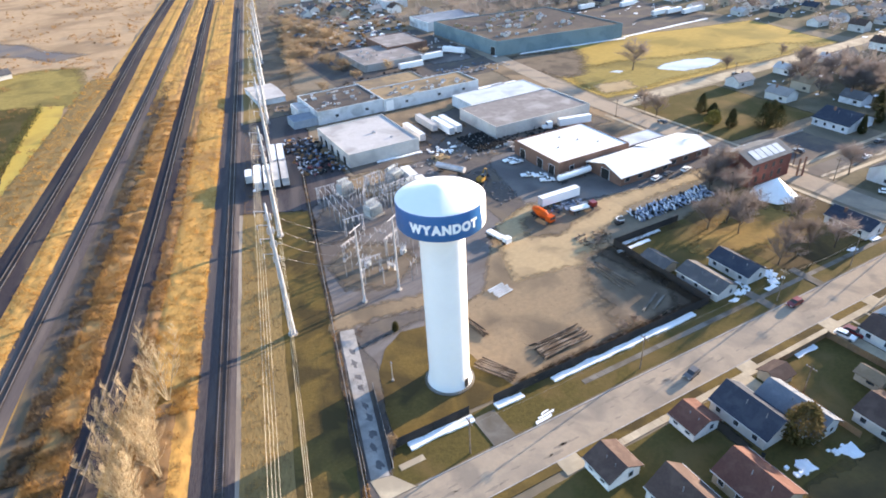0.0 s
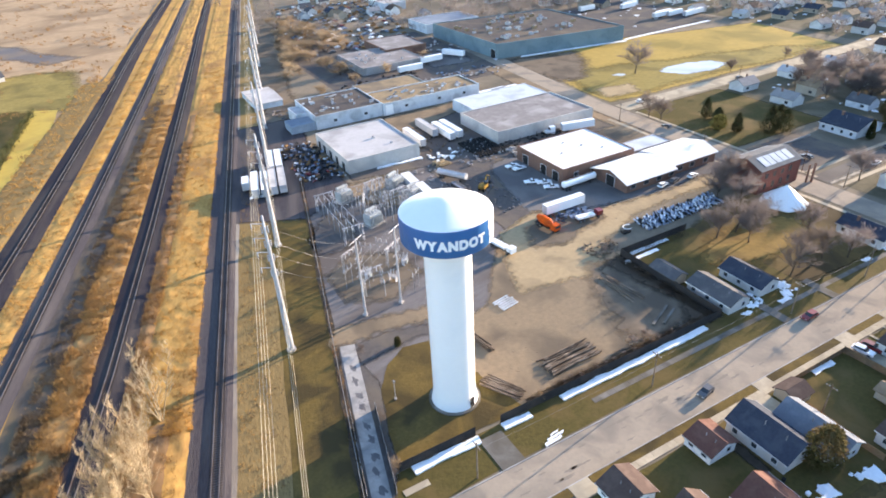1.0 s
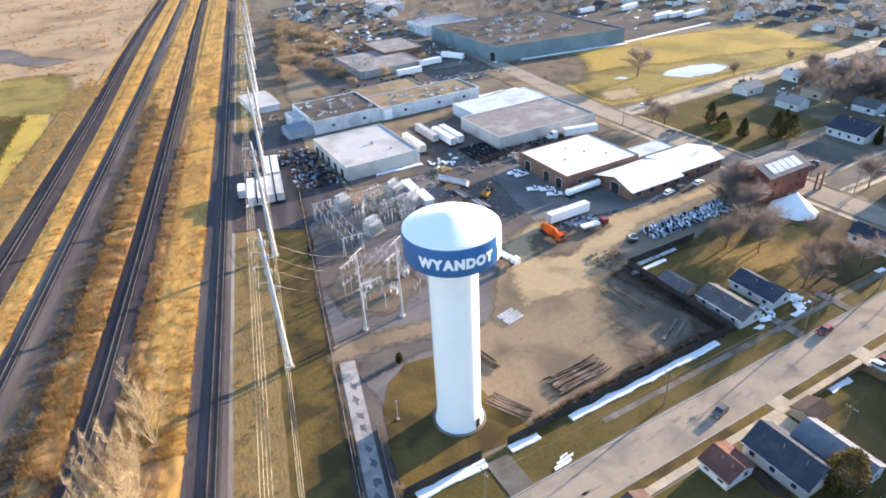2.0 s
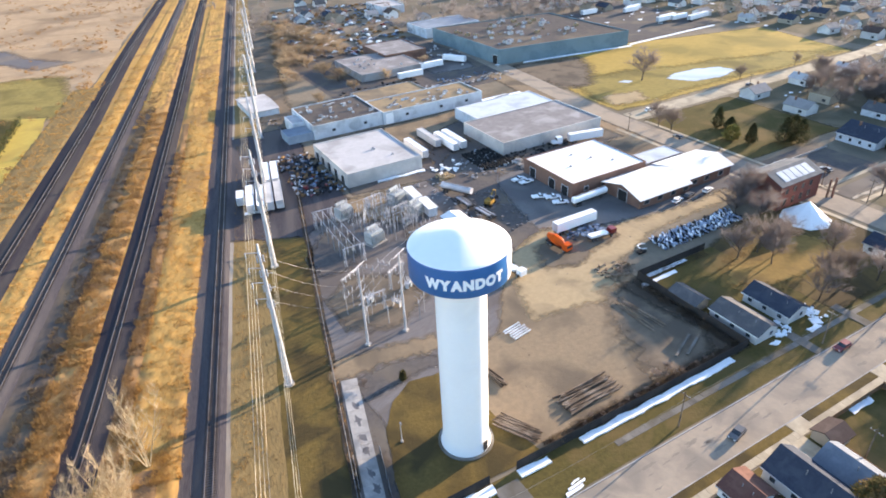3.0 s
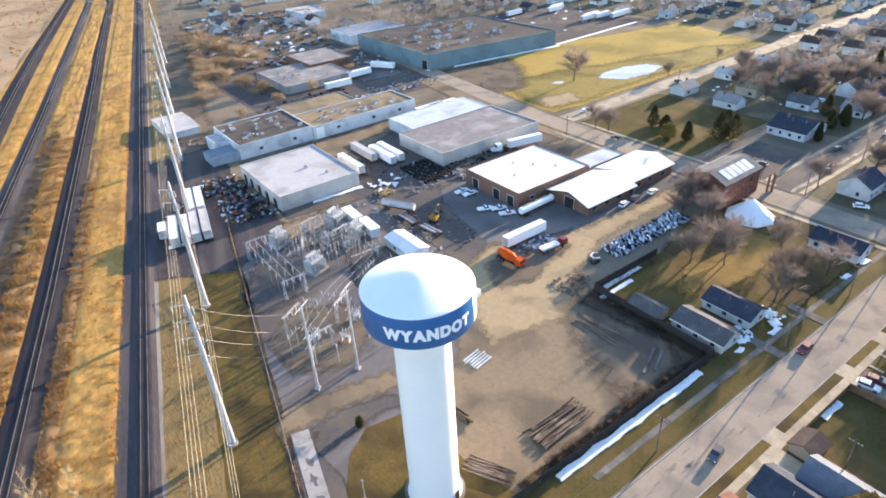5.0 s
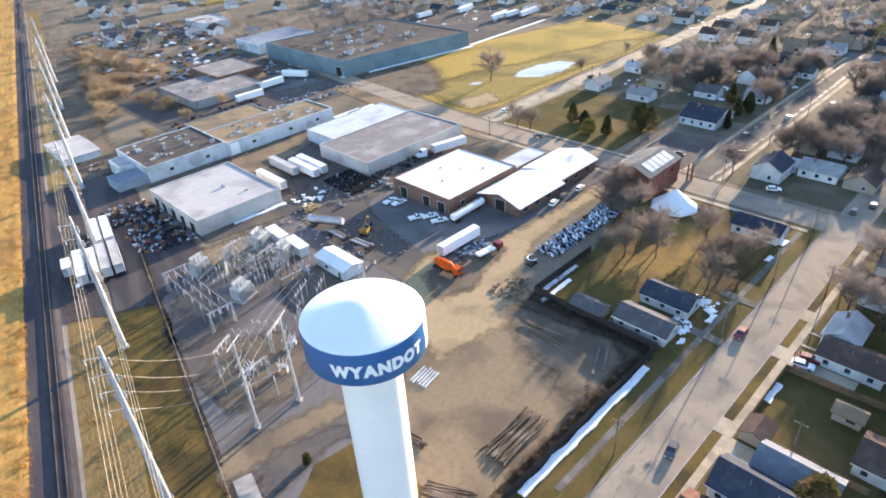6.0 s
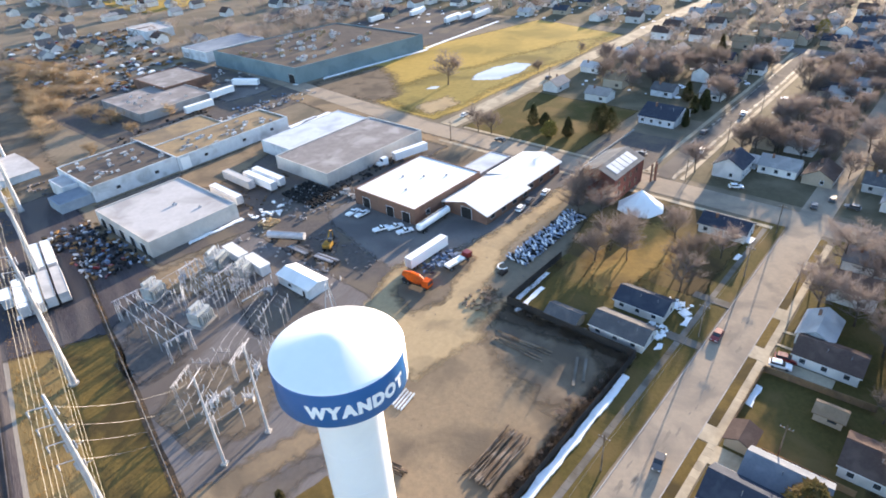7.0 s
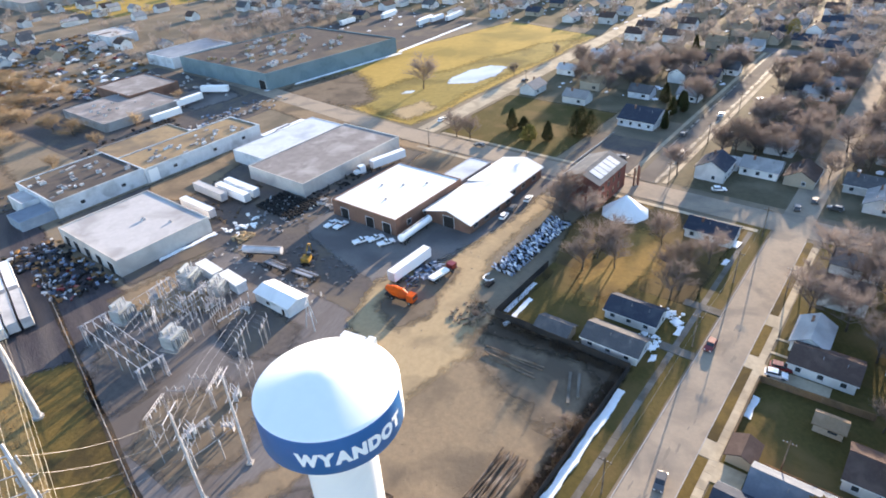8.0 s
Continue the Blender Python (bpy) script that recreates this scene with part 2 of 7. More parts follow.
    "wall_white": surf("wall_white", (0.62, 0.65, 0.68), (0.52, 0.55, 0.585), (0.38, 0.40, 0.42), 0.7, 0.16, bump=0.1, patch=0.54),
    "wall_cream": surf("wall_cream", (0.56, 0.53, 0.50), (0.48, 0.455, 0.43), (0.38, 0.36, 0.345), 0.7, 0.1, bump=0.1, patch=0.55),
    "wall_teal": surf("wall_teal", (0.15, 0.215, 0.245), (0.125, 0.185, 0.21), (0.18, 0.25, 0.275), 0.5, 0.08, rough=0.55, bump=0.1),
    "wall_blue": surf("wall_blue", (0.27, 0.32, 0.38), (0.22, 0.265, 0.315), (0.34, 0.38, 0.43), 0.6, 0.12, bump=0.1),
    "wall_grey": surf("wall_grey", (0.38, 0.37, 0.36), (0.31, 0.30, 0.295), (0.25, 0.24, 0.235), 0.6, 0.1, bump=0.1),
    "dark": surf("dark", (0.022, 0.022, 0.024), (0.035, 0.034, 0.034), None, 2, 0.3, rough=0.6, bump=0.1),
    "rubber": surf("rubber", (0.018, 0.018, 0.018), (0.03, 0.03, 0.03), None, 4, 0.4, rough=0.8, bump=0.1),
    "glass": surf("glass", (0.03, 0.035, 0.042), (0.04, 0.045, 0.05), None, 1, 0.3, rough=0.08, bump=0, spec=0.6),
    "siding": surf("siding", (0.68, 0.665, 0.64), (0.62, 0.605, 0.585), (0.53, 0.52, 0.505), 1.5, 0.2, bump=0.1, piece=0.25),
    "siding_tan": surf("siding_tan", (0.42, 0.35, 0.27), (0.36, 0.3, 0.23), None, 1.5, 0.2, bump=0.1, piece=0.15),
    "red_paint": surf("red_paint", (0.20, 0.014, 0.016), (0.17, 0.012, 0.014), None, 2, 0.3, rough=0.3, bump=0, spec=0.5),
    "orange_paint": surf("orange_paint", (0.72, 0.11, 0.015), (0.6, 0.085, 0.012), (0.45, 0.075, 0.02), 1.5, 0.4, rough=0.45, bump=0.05),
    "yellow_paint": surf("yellow_paint", (0.34, 0.20, 0.045), (0.27, 0.16, 0.04), (0.19, 0.12, 0.04), 1.5, 0.4, rough=0.6, bump=0.05),
    "car_grey": surf("car_grey", (0.10, 0.10, 0.105), (0.085, 0.085, 0.09), None, 2, 0.3, rough=0.3, bump=0, spec=0.5),
    "scrap_blue": surf("scrap_blue", (0.10, 0.16, 0.26), (0.30, 0.36, 0.45), (0.05, 0.06, 0.08), 1.2, 0.3, rough=0.5, bump=0.2),
    "transformer": surf("transformer", (0.42, 0.45, 0.46), (0.36, 0.39, 0.40), (0.28, 0.30, 0.31), 1, 0.3, rough=0.5, bump=0.1),
    "insulator": surf("insulator", (0.48, 0.48, 0.50), (0.40, 0.40, 0.42), None, 3, 0.5, rough=0.35, bump=0),
    "pipe_blue": surf("pipe_blue", (0.34, 0.42, 0.55), (0.50, 0.56, 0.66), (0.20, 0.25, 0.34), 2.5, 0.6, rough=0.4, bump=0.1),
}
for n, (a, b, c) in {
    "shingle_grey": ((0.10, 0.10, 0.107), (0.08, 0.08, 0.085), (0.13, 0.125, 0.125)),
    "shingle_hall": ((0.15, 0.155, 0.16), (0.12, 0.125, 0.13), (0.19, 0.19, 0.19)),
    "shingle_slate": ((0.046, 0.055, 0.075), (0.036, 0.043, 0.06), (0.06, 0.068, 0.085)),
    "shingle_brown": ((0.095, 0.066, 0.057), (0.075, 0.052, 0.046), (0.115, 0.082, 0.07)),
    "shingle_red": ((0.135, 0.066, 0.052), (0.105, 0.052, 0.042), (0.155, 0.082, 0.064)),
    "shingle_blue": ((0.16, 0.18, 0.21), (0.135, 0.15, 0.175), (0.19, 0.205, 0.23)),
    "shingle_tan": ((0.27, 0.19, 0.125), (0.22, 0.155, 0.10), (0.31, 0.22, 0.15)),
    "shingle_pale": ((0.29, 0.285, 0.285), (0.24, 0.235, 0.235), (0.34, 0.33, 0.325)),
}.items():
    M[n] = surf(n, a, b, c, 2.2, 0.35, rough=0.85, bump=0.08, patch=0.55, spec=0.06)


# ---- building helpers ----
class Geo:
    """A mesh under construction: verts and faces."""

    def __init__(self):
        self.v, self.f = [], []

    def add(self, verts, faces):
        k = len(self.v)
        self.v += [tuple(p) for p in verts]
        self.f += [tuple(i + k for i in f) for f in faces]
        return self

    def box(self, x0, y0, z0, x1, y1, z1, rot=0.0, cx=0.0, cy=0.0):
        c, s = math.cos(rot), math.sin(rot)
        pts = [(x, y, z) for z in (z0, z1) for x, y in ((x0, y0), (x1, y0), (x1, y1), (x0, y1))]
        if rot:
            pts = [(cx + (x - cx) * c - (y - cy) * s, cy + (x - cx) * s + (y - cy) * c, z) for x, y, z in pts]
        return self.add(pts, [(3, 2, 1, 0), (4, 5, 6, 7), (0, 1, 5, 4), (1, 2, 6, 5), (2, 3, 7, 6), (3, 0, 4, 7)])

    def tube(self, p, q, r0, r1=None, n=6, caps=True):
        p, q, r1 = Vector(p), Vector(q), r0 if r1 is None else r1
        d = (q - p).normalized()
        e = d.cross(Vector((0, 0, 1)) if abs(d.z) < 0.9 else Vector((1, 0, 0))).normalized()
        g = d.cross(e)
        ring = [e * math.cos(2 * math.pi * i / n) + g * math.sin(2 * math.pi * i / n) for i in range(n)]
        faces = [(i, (i + 1) % n, n + (i + 1) % n, n + i) for i in range(n)]
        if caps:
            faces += [tuple(range(n))[::-1], tuple(range(n, 2 * n))]
        return self.add([p + r * r0 for r in ring] + [q + r * r1 for r in ring], faces)

    def path(self, pts, radii, n=3):
        """One bent rod through the points."""
        pts = [Vector(p) for p in pts]
        k = len(self.v)
        for i, p in enumerate(pts):
            d = (pts[min(i + 1, len(pts) - 1)] - pts[max(i - 1, 0)]).normalized()
            e = d.cross(Vector((0, 0, 1)) if abs(d.z) < 0.9 else Vector((1, 0, 0))).normalized()
            g = d.cross(e)
            r = radii[i] if isinstance(radii, (list, tuple)) else radii
            self.v += [tuple(p + (e * math.cos(2 * math.pi * j / n) + g * math.sin(2 * math.pi * j / n)) * r) for j in range(n)]
        self.f += [(k + i * n + j, k + i * n + (j + 1) % n, k + (i + 1) * n + (j + 1) % n, k + (i + 1) * n + j) for i in range(len(pts) - 1) for j in range(n)]
        return self

    def turned(self, profile, n=48, x=0.0, y=0.0):
        """A body turned round the upright axis from (radius, height) rows."""
        verts = [(x + r * math.cos(2 * math.pi * i / n), y + r * math.sin(2 * math.pi * i / n), z) for r, z in profile for i in range(n)]
        faces = [(j * n + i, j * n + (i + 1) % n, (j + 1) * n + (i + 1) % n, (j + 1) * n + i) for j in range(len(profile) - 1) for i in range(n)]
        return self.add(verts, faces)

    def prism(self, outline, z0, z1):
        n = len(outline)
        return self.add([(x, y, z0) for x, y in outline] + [(x, y, z1) for x, y in outline], [tuple(range(n))[::-1], tuple(range(n, 2 * n))] + [(i, (i + 1) % n, n + (i + 1) % n, n + i) for i in range(n)])

    def along_x(self, outline, x0, x1):
        """An outline in y, z drawn out along x."""
        n = len(outline)
        return self.add([(x0, y, z) for y, z in outline] + [(x1, y, z) for y, z in outline], [tuple(range(n))[::-1], tuple(range(n, 2 * n))] + [(i, (i + 1) % n, n + (i + 1) % n, n + i) for i in range(n)])

    def mesh(self, name, mat, smooth=False):
        me = bpy.data.meshes.new(name)
        me.from_pydata(self.v, [], self.f)
        me.materials.append(mat)
        if smooth:
            me.polygons.foreach_set("use_smooth", [True] * len(me.polygons))
        me.update()
        if len(self.f) < 4000:
            b = bmesh.new()
            b.from_mesh(me)
            bmesh.ops.recalc_face_normals(b, faces=b.faces)
            b.to_mesh(me)
            b.free()
        return me


def part(name, geo, mat, parent, label="", smooth=False):
    ob = new(name, geo if isinstance(geo, bpy.types.Mesh) else geo.mesh(name, M[mat], smooth))
    ob.parent = parent
    return tagged(ob, label)


def thing(name, label, category, x=0.0, y=0.0, z=0.0, turn=0.0, group="", kind=""):
    ob = new(name)
    ob.empty_display_size = 0.3
    ob.matrix_basis = pose(x, y, z, 0, 0, turn)
    return tagged(ob, label, category, group, kind)


def solid(name, geo, mat, label, category, group="", kind="", smooth=False):
    return tagged(new(name, geo.mesh(name, M[mat], smooth)), label, category, group, kind)


def rail_xy(u, v):
    return (-50.63 + v * math.sin(RAIL_A) + u * math.cos(RAIL_A), v * math.cos(RAIL_A) - u * math.sin(RAIL_A))


def ragged(outline, wobble, step):
    """The outline cut into short steps and bent by broad and fine waves."""
    out = []
    for (x0, y0), (x1, y1) in zip(outline, outline[1:] + outline[:1]):
        n = max(1, int(math.hypot(x1 - x0, y1 - y0) / step * 2))
        for i in range(n):
            x, y = x0 + (x1 - x0) * i / n, y0 + (y1 - y0) * i / n
            p = Vector((x, y, 0)) / step
            q = Vector((9.3, 3.7, 5.1))
            out.append((x + wobble * (noise.noise(p * 0.17) + 0.35 * noise.noise(p * 0.7)), y + wobble * (noise.noise(p * 0.17 + q) + 0.35 * noise.noise(p * 0.7 + q))))
    return out


def feathered(name):
    """The same ground, thinning out in ragged specks towards the rim of its patch."""
    if name + "_rim" not in M:
        m = M[name].copy()
        m.name = name + "_rim"
        nt, n = m.node_tree, m.node_tree.nodes
        at, pos, noi, add, rng = n.new("ShaderNodeAttribute"), n.new("ShaderNodeNewGeometry"), n.new("ShaderNodeTexNoise"), n.new("ShaderNodeMath"), n.new("ShaderNodeMapRange")
        at.attribute_name = "cover"
        noi.inputs["Scale"].default_value, noi.inputs["Detail"].default_value = 0.45, 6
        rng.inputs["From Min"].default_value, rng.inputs["From Max"].default_value = 0.72, 1.28
        nt.links.new(pos.outputs["Position"], noi.inputs["Vector"])
        nt.links.new(at.outputs["Fac"], add.inputs[0])
        nt.links.new(noi.outputs["Fac"], add.inputs[1])
        nt.links.new(add.outputs[0], rng.inputs["Value"])
        clear, mix = n.new("ShaderNodeBsdfTransparent"), n.new("ShaderNodeMixShader")
        nt.links.new(rng.outputs[0], mix.inputs[0])
        nt.links.new(clear.outputs[0], mix.inputs[1])
        nt.links.new(n["Principled BSDF"].outputs[0], mix.inputs[2])
        nt.links.new(mix.outputs[0], n["Material Output"].inputs["Surface"])
        M[name + "_rim"] = m
    return name + "_rim"


def patch_of(name, outline, z, mat, label, category, wobble=0.0, step=2.0, depth=0.0, feather=0.0):
    g = Geo()
    pts = ragged(outline, wobble, step) if wobble else outline
    if depth:
        g.prism(pts, z - depth, z)
    elif feather:
        p = np.array(pts)
        q = np.roll(p, -1, axis=0)
        lo, hi = p.min(axis=0), p.max(axis=0)
        cell = max(feather / 3, (hi - lo).max() / 130)
        nx, ny = int((hi[0] - lo[0]) / cell) + 2, int((hi[1] - lo[1]) / cell) + 2
        X, Y = np.meshgrid(lo[0] + cell * np.arange(nx), lo[1] + cell * np.arange(ny), indexing="ij")
        w = np.stack([X.ravel(), Y.ravel()], axis=1)
        near, inside = np.full(len(w), 1e9), np.zeros(len(w), bool)
        for (ax, ay), (bx, by) in zip(p, q):
            dx, dy = bx - ax, by - ay
            k = np.clip(((w[:, 0] - ax) * dx + (w[:, 1] - ay) * dy) / max(dx * dx + dy * dy, 1e-9), 0, 1)
            near = np.minimum(near, np.hypot(w[:, 0] - ax - k * dx, w[:, 1] - ay - k * dy))
            if dy:
                inside ^= ((ay > w[:, 1]) != (by > w[:, 1])) & (w[:, 0] < ax + (w[:, 1] - ay) * dx / dy)
        deep = np.where(inside, near, -near)
        keep = [(i * ny + j, (i + 1) * ny + j, (i + 1) * ny + j + 1, i * ny + j + 1) for i in range(nx - 1) for j in range(ny - 1)]
        keep = [f for f in keep if max(deep[k] for k in f) > -feather * 0.5]
        used = sorted({k for f in keep for k in f})
        slot = {k: i for i, k in enumerate(used)}
        g.add([(w[k, 0], w[k, 1], z) for k in used], [tuple(slot[k] for k in f) for f in keep])
        n = len(used)
        ob = solid(name, g, feathered(mat), label, category, kind="structure")
        cover = ob.data.attributes.new("cover", "FLOAT", "POINT")
        cover.data.foreach_set("value", [float(min(max(0.5 + deep[k] / feather, 0), 1)) for k in used])
        return ob
    else:
        g.add([(x, y, z) for x, y in pts], [tuple(range(len(pts)))])
    return solid(name, g, mat, label, category, kind="structure")


def rect(x0, y0, x1, y1):
    return [(x0, y0), (x1, y0), (x1, y1), (x0, y1)]


def band(u0, u1, v0=-160, v1=900):
    return [rail_xy(u0, v0), rail_xy(u1, v0), rail_xy(u1, v1), rail_xy(u0, v1)]

# ---- ground ----
g = Geo()
g.add([(-3500, -2500, 0), (3500, -2500, 0), (3500, 4500, 0), (-3500, 4500, 0)], [(0, 1, 2, 3)])
solid("ground", g, "ground", "brown winter ground of bare soil and thin dry grass", "ground", kind="structure")
patch_of("meadow", band(-560, -76, -200, 1400), 0.02, "meadow", "open dry meadow beyond the railway tracks", "meadow", 6, 12)
patch_of("grass_strip_gold", band(-76, -4.5, -160, 1000), 0.03, "gold", "golden dry grass between the railway tracks", "grass")
patch_of("bare_strip", band(-44.5, -35.5, -160, 420), 0.04, "bare", "bare grey strip beside the railway track", "ground", 1.2, 6)
patch_of("scrub_strip", band(-37.5, -29, -160, 420), 0.05, "rust", "rusty brown scrub beside the railway track", "scrub", 1.2, 4)
patch_of("scrub_strip", band(-21.0, -16.6, -160, 200), 0.05, "rust", "rusty brown scrub beside the railway track", "scrub", 1.4, 4)
patch_of("gravel_path", band(1.2, 3.8, -160, 700), 0.035, "path", "pale gravel path beside the railway track", "path", 0.5, 5)
patch_of("stubble_strip", band(3.7, 14.5, -160, 700), 0.03, "stubble", "dry stubble strip with mown rows beside the path", "grass", 0.8, 5)
patch_of("power_line_verge", band(14, 30, 100, 520), 0.038, "mud", "dark weedy ground under the far power line", "ground", 3.0, 5, feather=6)
patch_of("power_line_grass", band(14, 26.4, -160, 112), 0.04, "olive", "worn olive grass under the power line", "grass", 0.8, 5)
patch_of("fence_weeds", band(25.5, 27.2, -20, 165), 0.075, "soil", "dark weeds along the chain-link fence", "weeds", 0.6, 2)
# asphalt tone darkened to hold the shade of trailers and warehouse
patch_of("trackside_lot", [rail_xy(1.5, 112), rail_xy(26.4, 106), (22, 113), (22, 160), (30, 200), rail_xy(1.5, 205)], 0.065, "ballast", "asphalt lot beside the railway, building shade in its dark colour", "parking lot", 0.8, 4, feather=3)
patch_of("lawn_west", [(-150, 160), (-98, 150), (-96, 205), (-84, 292), (-66, 284), (-58, 330), (-60, 378), (-88, 388), (-150, 372)], 0.05, "mown", "yellow-green mown lawn beyond the railway", "lawn", 5, 8, feather=16)
patch_of("lawn_west_gold", [(-97, 160), (-85, 165), (-74, 250), (-71, 290), (-82, 296), (-96, 196)], 0.06, "bright_lawn", "bright yellow lawn beside a hedge", "lawn", 1, 5)
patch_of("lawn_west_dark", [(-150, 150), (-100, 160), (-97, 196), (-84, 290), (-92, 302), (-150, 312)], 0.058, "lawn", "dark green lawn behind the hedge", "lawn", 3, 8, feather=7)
patch_of("pond_west", [(-140, 512), (-108, 500), (-92, 486), (-80, 448), (-54, 414), (-74, 404), (-92, 436), (-112, 452), (-140, 452)], 0.05, "pond", "blue-grey pond in the meadow", "water", 4, 8, feather=12)
# yards
patch_of("substation_gravel", [rail_xy(26.4, -2), rail_xy(26.4, 118), (52, 112), (50, 46), (24, 24), (9, 20), (7, 14), (-12, 8), (-18, 6)], 0.05, "gravel", "grey gravel of the substation, shadow stripes and tyre tracks in its colour", "gravel", 0.6, 3, feather=2)
patch_of("storage_yard", [(48, 44), (50, 112), (24, 116), (30, 175), (150, 172), (150, 46), (100, 40)], 0.04, "yard", "dark muddy ground of the storage yard", "yard", 1, 4, feather=3)
patch_of("dirt_yard", [(8, 21), (24, 24), (44, 50), (60, 58), (80, 50), (68.6, 24), (68.6, -10.8), (6, -10.8), (6, 4)], 0.06, "dirt", "tan trampled dirt yard", "yard", 1.5, 4, feather=3)
patch_of("sandy_track", [(34, 24), (46, 52), (64, 58), (82, 48.5), (108, 46), (132, 46), (132, 41), (108, 40.5), (86, 38), (72, 33), (56, 20)], 0.075, "sand", "pale sandy vehicle track across the yard", "track", 1.6, 3, feather=5)
patch_of("truck_mud", [(50, 41), (55, 51), (66, 53), (81, 48), (80, 43), (70, 41), (60, 36)], 0.082, "mud", "dark churned mud round the mixer truck", "mud", 1.8, 3, feather=5)
patch_of("mud_patch", [(42, -9), (67, -9), (67, 21), (58, 25), (52, 14), (48, 4)], 0.08, "dark_dirt", "darker dirt along the fence", "dirt", 3.5, 3, feather=9)
patch_of("fence_soil", [(20, -11.2), (68.7, -11.2), (68.7, 23), (62, 23), (63.5, 12), (65, -2), (60, -7.2), (45, -8.6), (30, -8.4), (20, -9.6)], 0.085, "soil", "dark brush and wet soil along the fence", "ground", 1.5, 3, feather=4)
patch_of("asphalt_lot", [(63, 60), (70, 92), (76, 100), (150, 102), (150, 46), (100, 46.5), (80, 51)], 0.055, "asphalt", "grey worn asphalt lot around the brick workshop", "parking lot", 0.5, 4, feather=4)
patch_of("tower_grass", [(-18.2, -10.5), (-16, 0), (-12.5, 11), (-8, 17), (-2.5, 20.5), (5.5, 19.5), (8, 12), (8, 2), (11, -10.5)], 0.085, "olive", "olive grass plot around the water tower", "grass", 0.7, 2)
patch_of("alley", [rail_xy(26.4, -30), rail_xy(26.4, 12), (-13, 28), (-12, 12), (-18.5, -10), (-22, -16.5)], 0.065, "yard", "dark worn ground beside the concrete driveway", "ground", 0.4, 3, feather=1.5)
patch_of("verge_north", rect(-30, -20.9, 146, -11.4), 0.05, "lawn", "olive grass verge along the street", "grass", 0.3, 3)
patch_of("house_lots", rect(69.2, -14.5, 98, 23.2), 0.06, "lawn", "dark green lawn of the two small houses", "lawn", 0.5, 3)
patch_of("park_lot", [(98, -14.5), (143, -14.5), (143, 28), (120, 29), (96, 23)], 0.055, "brown_grass", "brown grass lot under bare trees", "grass", 0.8, 3, feather=3)
patch_of("brown_lawn", [(34, -62), (40, -57), (60, -58), (80, -62), (80, -90), (34, -90)], 0.07, "brown_grass", "worn brown lawn behind the houses", "lawn", 1.5, 4, feather=5)
patch_of("side_drive", [(36.4, -34.5), (40.0, -34.5), (40.0, -47.0), (37.6, -47.0), (37.4, -41.0)], 0.075, "soil", "dark bare strip between garage and house", "ground", 0.6, 2, feather=1.2)
patch_of("lots_south", rect(-30, -140, 150, -34.4), 0.04, "lawn", "brown green lawns between the houses", "lawn", 0.5, 4)
patch_of("sports_field", [(160, 126), (336, 124.5), (350, 196), (256, 218), (166, 215)], 0.05, "field", "golden dry sports field", "field", 2, 6, feather=4)
patch_of("field_olive", [(164, 130), (330, 127), (300, 148), (232, 168), (192, 178), (168, 184)], 0.055, "mown", "olive worn part of the sports field", "field", 6, 6, feather=12)
patch_of("bare_corner", [(158, 172), (176, 168), (200, 190), (210, 212), (168, 222)], 0.06, "dark_dirt", "worn brown corner of the field", "ground", 6, 6, feather=14)
patch_of("bare_patch", [(166, 132), (186, 132), (190, 144), (168, 146)], 0.06, "sand", "bare tan patch of the field", "ground", 4, 3, feather=6)
patch_of("frozen_pond", [(216, 150), (222, 138), (240, 135), (254, 138), (252, 148), (240, 153), (225, 154)], 0.07, "ice", "pale frozen puddle on the sports field", "ice", 3, 3, feather=3)
patch_of("frozen_puddle", [(191, 160), (194, 156), (199, 157), (197, 161)], 0.07, "ice", "small frozen puddle on the sports field", "ice", 1, 1.5, feather=1.2)
patch_of("corner_lawn", rect(160, 57, 215, 111), 0.05, "lawn", "olive lawn with evergreen trees", "lawn", 0.8, 5, feather=3)
patch_of("dark_lot", rect(160, 29, 192, 54), 0.055, "yard", "dark asphalt parking lot beside the corner", "parking lot", 0.4, 4)

patch_of("sub_track", [(-17, 29), (-14, 36.5), (-2, 34.5), (10, 32.5), (14, 26), (4, 27.5), (-6, 29)], 0.08, "dirt", "tan vehicle track across the substation gravel", "track", 1.2, 3, feather=4)
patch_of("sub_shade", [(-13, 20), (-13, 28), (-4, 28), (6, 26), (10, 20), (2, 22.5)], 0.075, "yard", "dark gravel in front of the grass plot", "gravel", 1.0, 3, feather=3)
patch_of("park_gold", [(84, 9), (98, 15.5), (121, 16), (128, 8), (118, -3), (95, -1)], 0.075, "park_grass", "golden brown leaf litter under the bare trees", "grass", 2.0, 4, feather=8)
patch_of("tan_ground", [(18, 115), (37, 111), (38, 98), (31, 85), (20, 96)], 0.07, "dirt", "tan sandy ground behind the transformers", "ground", 2.0, 3, feather=6)
patch_of("brown_ground", [(-7, 60), (4, 68), (15, 60), (17, 47), (4, 40), (-7, 45)], 0.07, "mud", "brown worn ground among the switches", "ground", 2.0, 3, feather=6)
patch_of("dark_gravel", [(22, 67), (30, 85), (40, 79), (39, 61), (30, 55)], 0.075, "yard", "dark gravel forecourt of the control building", "gravel", 1.0, 3, feather=5)
patch_of("dark_gravel", [(-3, 84), (4, 96), (12, 90), (9, 76), (3, 70), (-5, 73)], 0.075, "yard", "dark gravel of the substation", "gravel", 1.0, 3, feather=5)
patch_of("tan_drive", [(56, 160), (64, 151), (82, 155), (98, 161), (118, 164), (118, 174), (64, 174)], 0.07, "dirt", "tan dirt drive along the factory wall", "track", 1.2, 3, feather=4)
